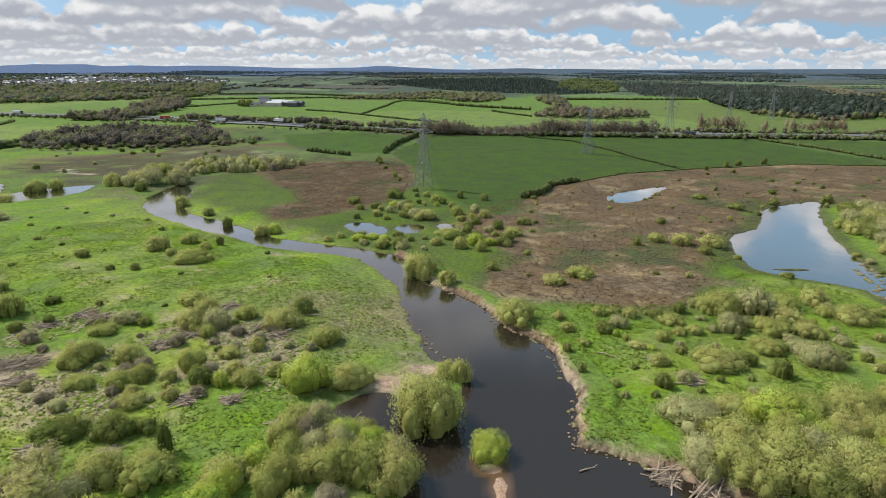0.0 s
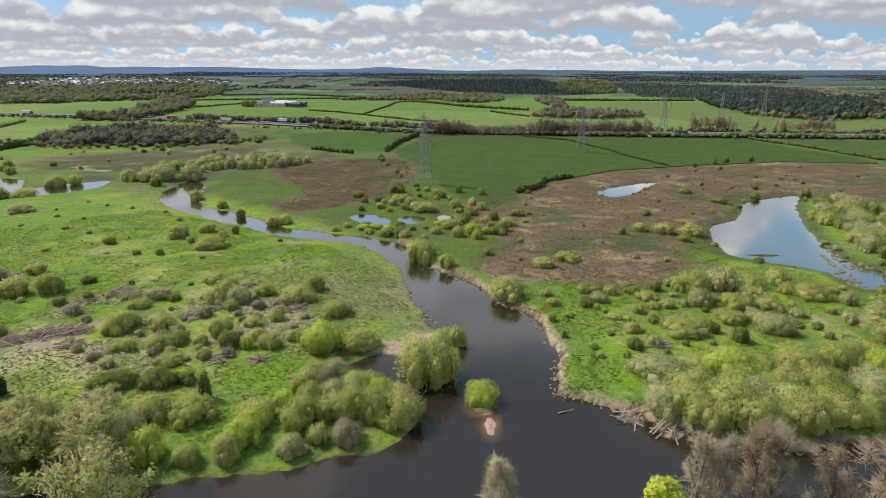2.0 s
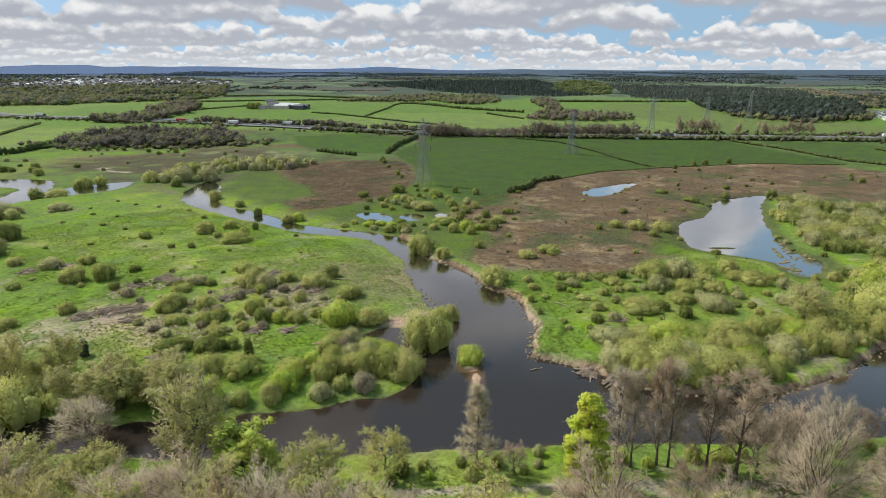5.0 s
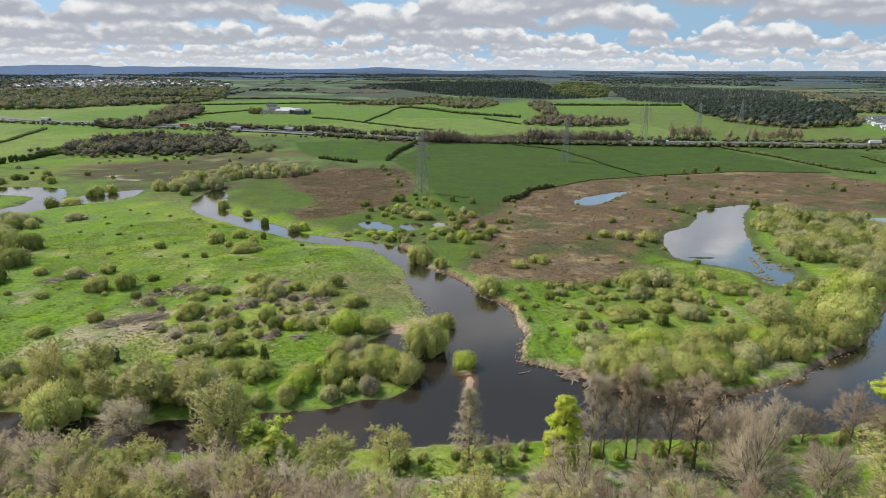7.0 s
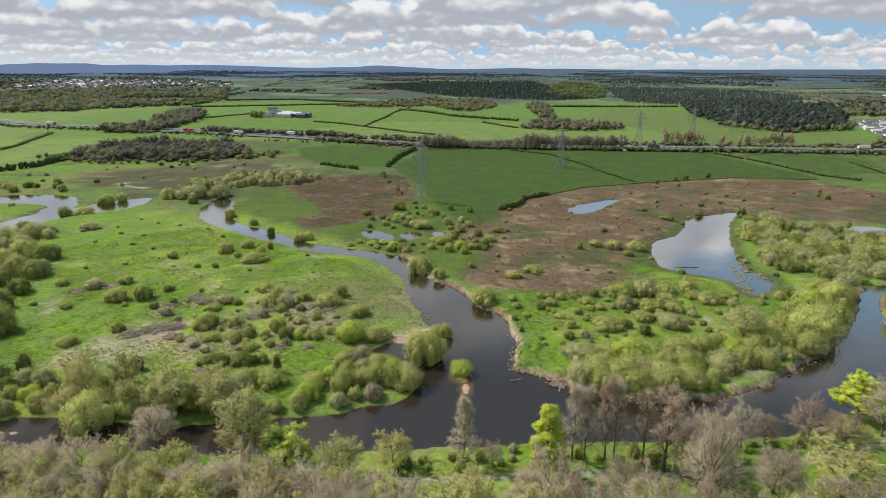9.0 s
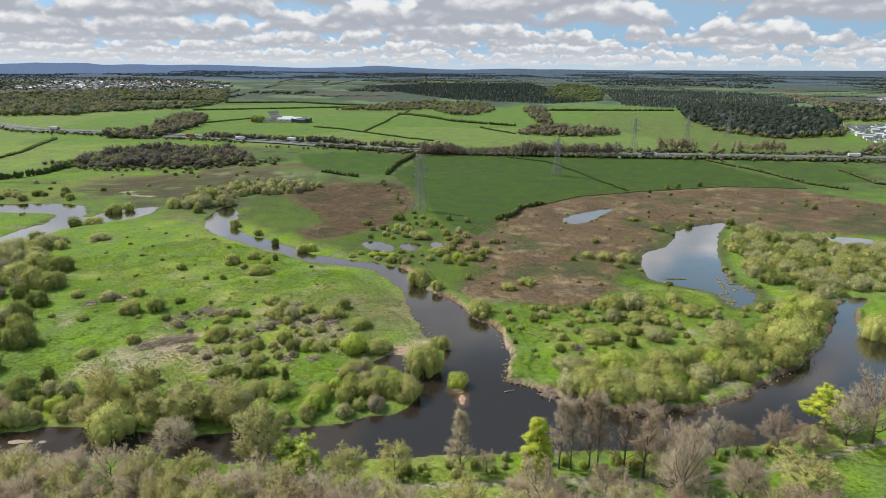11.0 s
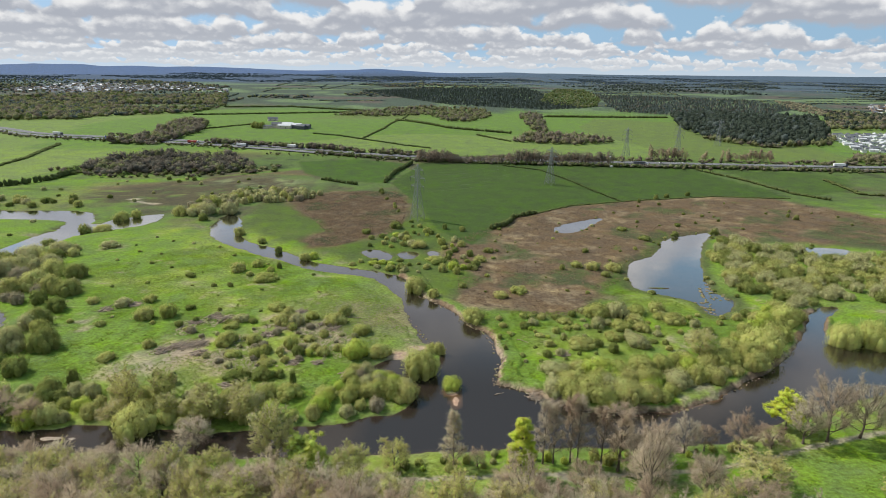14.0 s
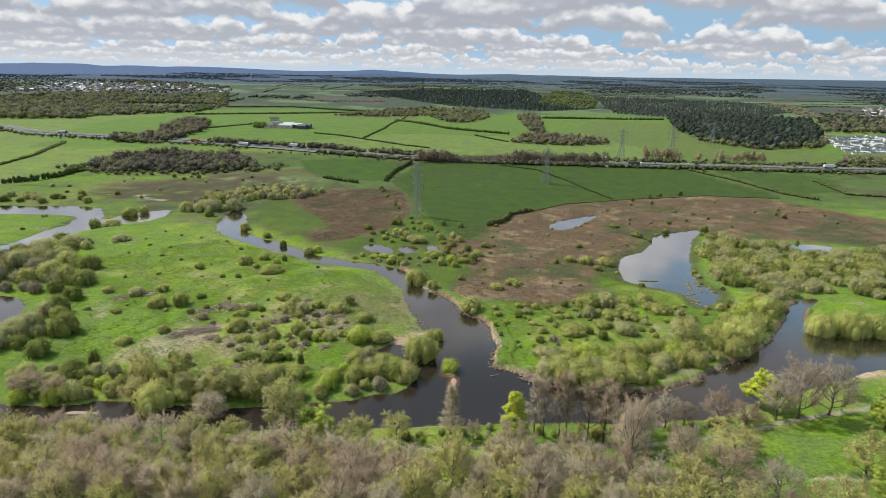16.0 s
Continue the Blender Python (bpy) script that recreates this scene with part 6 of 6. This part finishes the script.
fine = soften(MOTORWAY, 2, False)
for offset in (-8.5, 8.5):
    ribbon("road", "grey asphalt motorway carriageway", fine, offset, 12.5, 0.45, ASPHALT, "road")
    for mark in (-5.6, 5.6):
        ribbon("road_marking", "white painted edge line", fine, offset + mark, 0.15, 0.47, WHITE, "road")
barrier = tagged(new("crash_barrier"), "galvanised steel barrier between the carriageways", "barrier")
bm = bmesh.new()
for a, b in zip(fine[:-1], fine[1:]):
    za, zb = ground_z(*a) + 0.45, ground_z(*b) + 0.45
    strut(bm, (*a, za + 0.6), (*b, zb + 0.6), 0.12)
part("rail", bm, STEEL, barrier)
for k in range(0, len(fine) - 1, 2):
    z = ground_z(*fine[k])
    part("post", boxes((fine[k][0] - 0.08, fine[k][0] + 0.08, fine[k][1] - 0.08, fine[k][1] + 0.08, z, z + 1.1)), STEEL, barrier)


def wheels(root, places, r):
    for x, y in places:
        bm = bmesh.new()
        bmesh.ops.create_cone(bm, segments=14, radius1=r, radius2=r, depth=0.3, cap_ends=True, matrix=Matrix.Translation((x, y, r)) @ Matrix.Rotation(math.pi / 2, 4, "X"))
        tyre = part("wheel", bm, RUBBER, root)
        bm = bmesh.new()
        bmesh.ops.create_cone(bm, segments=10, radius1=r * 0.55, radius2=r * 0.5, depth=0.34, cap_ends=True, matrix=Matrix.Translation((x, y, r)) @ Matrix.Rotation(math.pi / 2, 4, "X"))
        part("rim", bm, STEEL, tyre)


def road_pose(x, lane):
    """A pose on the motorway at x, in a lane off its middle, heading along it."""
    y = float(np.interp(x, fine[:, 0], fine[:, 1]))
    slope = float(np.interp(x + 5, fine[:, 0], fine[:, 1])) - y
    a = math.atan2(slope, 5)
    px, py = x - math.sin(a) * lane, y + math.cos(a) * lane
    return pose(px, py, max(ground_z(px, py), ground_z(x, y)) + 0.46, rz=math.degrees(a))


def lorry(x, lane, paint, label):
    root = tagged(new("lorry"), label, "lorry", "motorway traffic")
    root.matrix_world = road_pose(x, lane)
    trailer = boxes((-8, 5, -1.25, 1.25, 1.2, 4.0))
    bmesh.ops.bevel(trailer, geom=trailer.edges[:], offset=0.08, segments=1, affect="EDGES")
    part("trailer", trailer, paint, root)
    cab = boxes((5.4, 7.8, -1.2, 1.2, 0.6, 3.4))
    bmesh.ops.bevel(cab, geom=cab.edges[:], offset=0.2, segments=2, affect="EDGES")
    front = part("cab", cab, WHITE if paint is not WHITE else SLATE, root)
    part("windscreen", boxes((7.74, 7.84, -1.0, 1.0, 1.9, 3.0)), GLASS, front)
    part("chassis", boxes((-8, 7, -0.5, 0.5, 0.7, 1.19)), RUBBER, root)
    wheels(root, [(u, v) for u in (-6.5, -5.3, -4.1, 4.4, 6.6) for v in (-1.1, 1.1)], 0.5)


def car(x, lane, paint, label):
    root = tagged(new("car"), label, "car", "motorway traffic")
    root.matrix_world = road_pose(x, lane)
    body = boxes((-2.1, 2.1, -0.88, 0.88, 0.3, 0.9))
    bmesh.ops.bevel(body, geom=body.edges[:], offset=0.16, segments=2, affect="EDGES")
    part("body", body, paint, root)
    cabin = boxes((-1.5, 0.9, -0.75, 0.75, 0.88, 1.45))
    for v in cabin.verts:
        if v.co.z > 1.2:
            v.co.x *= 0.7
            v.co.y *= 0.85
    part("cabin", cabin, GLASS, root)
    wheels(root, [(u, v) for u in (-1.3, 1.3) for v in (-0.8, 0.8)], 0.32)


for x, lane, paint, label in ((-250, -6, WHITE, "white articulated lorry on the motorway"), (-190, 8, WHITE, "white box lorry on the motorway"), (225, -7, SLATE, "dark grey articulated lorry on the motorway"),
                              (455, 7, WHITE, "white lorry on the motorway"), (-540, 7, WHITE, "white lorry on the motorway"), (-318, -8, RED, "red and white lorry on the motorway")):
    lorry(x, lane, paint, label)
for x, lane, paint, label in ((-420, 6, WHITE, "white car"), (-365, -7, RED, "red car"), (-220, 6, SLATE, "dark grey car"), (-150, -7, WHITE, "white car"), (-105, 8, SLATE, "dark car"), (252, 6, WHITE, "white car"),
                              (300, 8, SLATE, "grey car"), (410, -6, WHITE, "white car"), (500, -8, RED, "red car"), (-470, -6, SLATE, "dark car")):
    car(x, lane, paint, label + " on the motorway")

# Blue direction sign beside the road.
sign = tagged(new("road_sign"), "large blue motorway sign on two posts", "sign")
sign.matrix_world = pose(-444, 690, ground_z(-444, 690), rz=-20)
part("panel", boxes((-2.6, 2.6, -0.06, 0.06, 2.2, 6.0)), BLUE, sign)
for x in (-1.8, 1.8):
    part("post", boxes((x - 0.1, x + 0.1, 0.07, 0.27, 0, 5.6)), STEEL, sign)
    part("white_bar", boxes((x * 0.5 - 0.8, x * 0.5 + 0.8, -0.08, -0.064, 4.0, 4.5)), WHITE, sign)
lamp = tagged(new("mast"), "pale camera mast with cabinet beside the motorway", "mast")
lamp.matrix_world = pose(187, 558, ground_z(187, 558))
part("pole", boxes((-0.18, 0.18, -0.18, 0.18, 0, 11)), STEEL, lamp)
part("head", boxes((-0.7, 0.7, -0.5, 0.5, 11, 12)), WHITE, lamp)
part("cabinet", boxes((1.0, 4.2, -1, 1, 0, 1.8)), WHITE, lamp)


def pylon(x, y, tall, turn, arms=3):
    """A lattice tower: four legs, bracing, cross-arms and insulators."""
    root = tagged(new("pylon"), "grey galvanised lattice electricity pylon", "pylon", "pylon line")
    root.matrix_world = pose(x, y, ground_z(x, y), rz=turn)
    levels = [0, 0.12, 0.24, 0.36, 0.47, 0.57, 0.66, 0.75, 0.84, 0.93]

    def half(f):
        return np.interp(f, [0, 0.57, 0.93, 1], [3.9, 1.35, 0.85, 0.1])
    for sx in (-1, 1):
        for sy in (-1, 1):
            bm = bmesh.new()
            rings = [[bm.verts.new((sx * half(f) + u * 0.11, sy * half(f) + v * 0.11, tall * f)) for u, v in ((-1, -1), (1, -1), (1, 1), (-1, 1))] for f in levels + [1.0]]
            for low, high in zip(rings[:-1], rings[1:]):
                for i in range(4):
                    bm.faces.new((low[i], low[(i + 1) % 4], high[(i + 1) % 4], high[i]))
            part("leg", bm, STEEL, root)
    for face in range(4):
        turned = Matrix.Rotation(face * math.pi / 2, 3, "Z")
        for a, b in zip(levels[:-1], levels[1:]):
            ha, hb = half(a), half(b)
            for p, q in (((-ha, -ha, tall * a), (hb, -hb, tall * b)), ((ha, -ha, tall * a), (-hb, -hb, tall * b)), ((-hb, -hb, tall * b), (hb, -hb, tall * b))):
                bm = bmesh.new()
                strut(bm, turned @ Vector(p), turned @ Vector(q), 0.06)
                part("brace", bm, STEEL, root)
    for k in range(arms):
        f, reach = (0.60, 0.75, 0.89)[k], (6.2, 7.0, 5.4)[k]
        for side in (-1, 1):
            bm = bmesh.new()
            w = half(f)
            tip = (side * reach, 0, tall * f + 0.4)
            for sy in (-1, 1):
                strut(bm, (side * w, sy * w, tall * f), tip, 0.09)
                strut(bm, (side * w, sy * w, tall * f + 2.2), tip, 0.08)
            arm = part("cross_arm", bm, STEEL, root)
            bm = bmesh.new()
            bmesh.ops.create_cone(bm, segments=8, radius1=0.16, radius2=0.16, depth=2.9, cap_ends=True, matrix=Matrix.Translation((side * reach, 0, tall * f - 1.2)))
            part("insulator", bm, SLATE, arm)
    return root


PYLONS = [(-17, 320, 41, -40), (104, 462, 36, -40), (222, 618, 36, -45), (300, 660, 36, -45), (385, 735, 36, -45)]
stations = [pylon(*row) for row in PYLONS]
for a, b in zip(PYLONS[:4], PYLONS[1:5]):
    for f, reach in ((0.60, 6.2), (0.75, 7.0), (0.89, 5.4)):
        for side in (-1, 1):
            ends = []
            for x, y, tall, turn in (a, b):
                m = pose(x, y, ground_z(x, y), rz=turn)
                ends.append(m @ Vector((side * reach, 0, tall * f - 2.9)))
            s = Soup()
            tube(s, [ends[0].lerp(ends[1], k / 12) - Vector((0, 0, 5 * (1 - (k / 6 - 1) ** 2))) for k in range(13)], [0.02] * 13, 4)
            me = s.mesh("power_cable", STEEL)
            tagged(new("power_cable", me), "thin grey power cable sagging between pylons", "cable", "power cables")


# ---- driftwood, logs, rubble and grass ----
def log_mesh(name, long, r, mat, bends=3, stub=True):
    s = Soup()
    way = np.array([1.0, 0, 0.02])
    line = bent((-long / 2, 0, r * 0.9), way, long, bends, 0.0, 0.10)
    tube(s, line, [r * (1 - 0.45 * k / bends) for k in range(bends + 1)], 6)
    if stub:
        for k in (1, 2):
            side = np.array([0.4, RNG.choice([-1, 1]) * 0.8, 0.5])
            tube(s, bent(line[k], side / np.linalg.norm(side), long * 0.22, 2, 0.1, 0.1), [r * 0.4, r * 0.3, r * 0.1], 4)
    return s.mesh(name, mat)


LOGS = [log_mesh("log", RNG.uniform(2.5, 6.0), RNG.uniform(0.09, 0.2), DRIFT) for _ in range(6)]
GREY_LOGS = [log_mesh("branch", RNG.uniform(1.5, 3.5), RNG.uniform(0.04, 0.09), BARK) for _ in range(4)]


def brash_mesh(count, spread):
    """Matted twigs and stalks under a pile."""
    s = Soup()
    a, r = RNG.uniform(0, 6.3, count), spread * np.sqrt(RNG.random(count))
    p = np.c_[r * np.cos(a), r * np.sin(a), RNG.uniform(0.0, 0.35, count) * (1.2 - r / spread)]
    d = unit(count)
    d[:, 2] = np.abs(d[:, 2]) * 0.35
    e = p + d * RNG.uniform(0.5, 1.6, count)[:, None]
    side = np.cross(d, (0, 0, 1.0))
    side /= np.linalg.norm(side, axis=1)[:, None] + 1e-9
    v = np.stack([p - side * 0.05, p + side * 0.05, e], 1).reshape(-1, 3)
    s.add(v, np.arange(3 * count).reshape(-1, 3))
    lump(s, (0, 0, -0.02), (spread * 0.8, spread * 0.8, 0.22), 2, 0.12)
    return s.mesh("brash", DRIFT)


BRASH = [brash_mesh(420, 2.4) for _ in range(3)]


def driftwood_pile(x, y, spread, count):
    root = tagged(new("driftwood_pile"), "heap of bleached driftwood and flood debris on grass", "driftwood", "flood debris")
    z = max(ground_z(x, y), 0.05)
    root.matrix_world = pose(x, y, z)
    mat = new("brash", BRASH[RNG.integers(3)])
    mat.parent = root
    mat.matrix_local = pose(0, 0, 0, rz=RNG.uniform(0, 360)) @ Matrix.Diagonal((spread / 2.2, spread / 2.6, 1, 1))
    for k in range(count * 2):
        a, r = RNG.uniform(0, 6.3), spread * math.sqrt(RNG.random()) * 0.9
        ob = new("log", (LOGS if RNG.random() < 0.7 else GREY_LOGS)[RNG.integers(4)])
        ob.parent = root
        ob.matrix_local = pose(r * math.cos(a), r * math.sin(a), 0.05 + 0.4 * RNG.random() * (1 - r / spread), ry=RNG.normal() * 7, rz=RNG.normal() * 45 + 20)


for x, y, spread, count in ((-98, 139, 2.6, 12), (-93, 136, 3.2, 16), (-104, 133, 2.4, 10), (-66, 129, 3.0, 14), (-70, 122, 2.6, 12), (-85, 116, 2.8, 10), (-95, 112, 3.6, 16), (-101, 110, 3.8, 18),
                            (-106, 106, 3.2, 14), (-92, 104, 2.6, 10), (-62, 146, 2.2, 8), (-44, 128, 2.0, 7), (-50, 133, 1.8, 6), (-26, 80, 3.0, 14), (-29, 83, 2.2, 9), (-33, 90, 1.8, 7), (-54, 98, 2.4, 9),
                            (-45, 98, 2.0, 7), (-140, 152, 3.0, 9), (-72, 80, 2.6, 8), (-60, 81, 2.0, 5), (34, 78, 2.2, 10), (40, 74, 2.6, 12), (49, 107, 2.2, 8), (72, 49, 2.6, 10), (-185, 178, 3, 8), (-150, 145, 2.6, 7)):
    driftwood_pile(x, y, spread, count)


def fallen_log(x, y, long, turn, label, mat=DRIFT, tilt=0.0, r=0.16):
    root = tagged(new("fallen_log", log_mesh("fallen_log", long, r, mat)), label, "log")
    root.matrix_world = pose(x, y, max(ground_z(x, y), 0) + 0.02, ry=tilt, rz=turn)


for x, y, long, turn, label in ((35, 119, 6, -35, "pale bleached log on grass"), (-37, 140, 6.5, -8, "dark fallen trunk in the meadow"), (7, 83.5, 3.2, 40, "bare branch caught at the islet bush"),
                                (22, 80, 4, 20, "branch stranded beside the bank"), (-19, 96, 3, 60, "log at the inlet's edge"), (92, 44, 6, 12, "grey trunk lying above the river"),
                                (72, 54, 5, -5, "dead branches at the water's edge"), (160, 164, 12, 5, "pale trunk fallen across the channel"), (85, 40, 7, 20, "bleached trunk beside the track"), (68, 55, 9, 14, "pale trunk fallen into the river"), (74, 52, 7, -12, "bare trunk lying in the shallows"), (100, 55, 6, 30, "bleached dead branches on the bank"), (-26, 82, 4, 75, "bleached log on the flood debris")):
    fallen_log(x, y, long, turn, label)


def clod_mesh(r):
    s = Soup()
    lump(s, (0, 0, 0), (r, r * 0.8, r * 0.6), 2, 0.10)
    return s.mesh("clod", EARTH)


CLODS = [clod_mesh(0.5) for _ in range(4)]
TURFS = []
for k in range(3):
    s = Soup()
    lump(s, (0, 0, 0), (1.0, 0.7, 0.28), 2, 0.08)
    d = unit(60)
    d[:, 2] = np.abs(d[:, 2])
    leaves(s, d * (1.0, 0.7, 0.3), d, 0.14, 1, 0.8)
    TURFS.append(s.mesh("turf", EARTH, GRASSY))


def slumped_bank(line, count):
    """Blocks of turf and clods that have slid down an undercut bank."""
    p = np.array(line, float)
    for k in range(count):
        f = (len(p) - 1) * (k + RNG.random()) / count
        i = min(int(f), len(p) - 2)
        q = p[i] + (p[i + 1] - p[i]) * (f - i) + RNG.normal(size=2) * 0.6
        turf = RNG.random() < 0.45
        size = RNG.uniform(0.25, 0.75)
        ob = new("turf_block" if turf else "earth_clod", (TURFS if turf else CLODS)[RNG.integers(3)])
        tagged(ob, "slumped block of grassy turf on the bank" if turf else "clod of bare brown earth on the bank", "turf" if turf else "clod", "slumped bank")
        ob.matrix_world = pose(q[0], q[1], max(ground_z(*q), 0) + 0.08 * size, RNG.normal() * 12, RNG.normal() * 12, RNG.uniform(0, 360)) @ Matrix.Scale(size, 4)


slumped_bank(BANK_RIGHT[12:], 110)
slumped_bank(BANK_FAR[:8], 60)
slumped_bank([(-14, 148), (-9, 132), (-2, 117)], 16)

# Stones on the gravel bar and in the shallows.
for k in range(40):
    x, y = 6.6 + RNG.normal() * 0.7, 75.5 + RNG.normal() * 1.6
    ob = tagged(new("stone", CLODS[RNG.integers(4)]), "rounded pinkish river stone on gravel", "stone", "river stones")
    ob.matrix_world = pose(x, y, max(ground_z(x, y), -0.1) + 0.03, rz=RNG.uniform(0, 360)) @ Matrix.Scale(RNG.uniform(0.10, 0.24), 4)

# Tussocks standing in the shallow end of the pond.
for x, y in [q for q in spots([(118, 166), (148, 172), (146, 196), (136, 186), (128, 152)], 90, 2.2)]:
    ob = tagged(new("rush_tussock", TURFS[RNG.integers(3)]), "dark rush tussock standing in shallow water", "tussock", "pond tussocks")
    ob.matrix_world = pose(x, y, 0.0, rz=RNG.uniform(0, 360)) @ Matrix.Scale(RNG.uniform(0.6, 1.4), 4)


def tuft_field(name, label, area, count, tall, mat, keep):
    """Countless grass tufts as one thing."""
    p = np.array(area, float)
    q = RNG.uniform(p.min(0), p.max(0), (count * 2, 2))
    d = area_distance(q[:, 0], q[:, 1], p)
    w = water_distance(q[:, 0], q[:, 1])
    patch = fbm(q[:, 0], q[:, 1], 9, 3, 50)
    q = q[(d < 0) & (w > 1.0) & (patch > keep)][:count]
    z, _ = height(q[:, 0], q[:, 1])
    n = len(q)
    s = Soup()
    up = np.tile((0.0, 0.0, 1.0), (n, 1))
    for k in range(2):
        at = np.c_[q + RNG.normal(size=(n, 2)) * 0.3 * tall, z + tall * RNG.uniform(0.15, 0.45, n)]
        leaves(s, at, up, tall * 0.75, 0, 0.0, 0.5)
    tagged(new(name, s.mesh(name, mat)), label, "grass", kind="stuff")


tuft_field("grass", "tussocky green meadow grass", [(-160, 72), (-112, 70), (-45, 66), (-30, 92), (-10, 120), (-20, 160), (-60, 205), (-140, 250), (-200, 200), (-180, 130)], 26000, 0.42, GRASSY, -0.15)
tuft_field("grass", "tussocky grass on the far bank", [(22, 86), (60, 70), (130, 106), (165, 146), (125, 150), (100, 185), (60, 150), (12, 150)], 16000, 0.42, GRASSY, -0.1)
tuft_field("grass", "grass below the park trees", [(-130, -20), (-120, 44), (-10, 46), (100, 52), (170, 80), (190, 60), (150, -20)], 14000, 0.40, GRASSY, -0.1)
tuft_field("sedge", "dry brown sedge tufts", [(10, 155), (60, 145), (100, 200), (125, 240), (185, 300), (300, 260), (340, 340), (290, 410), (150, 388), (60, 340), (8, 265)], 26000, 0.55, SEDGE, -0.25)
tuft_field("sedge", "dry brown sedge on the left marsh", SEDGE_LEFT, 9000, 0.6, SEDGE, -0.3)
tuft_field("dead_stalks", "bleached dead stalks among the scrub", SCRUB_LEFT, 3500, 0.5, DRY, 0.0)
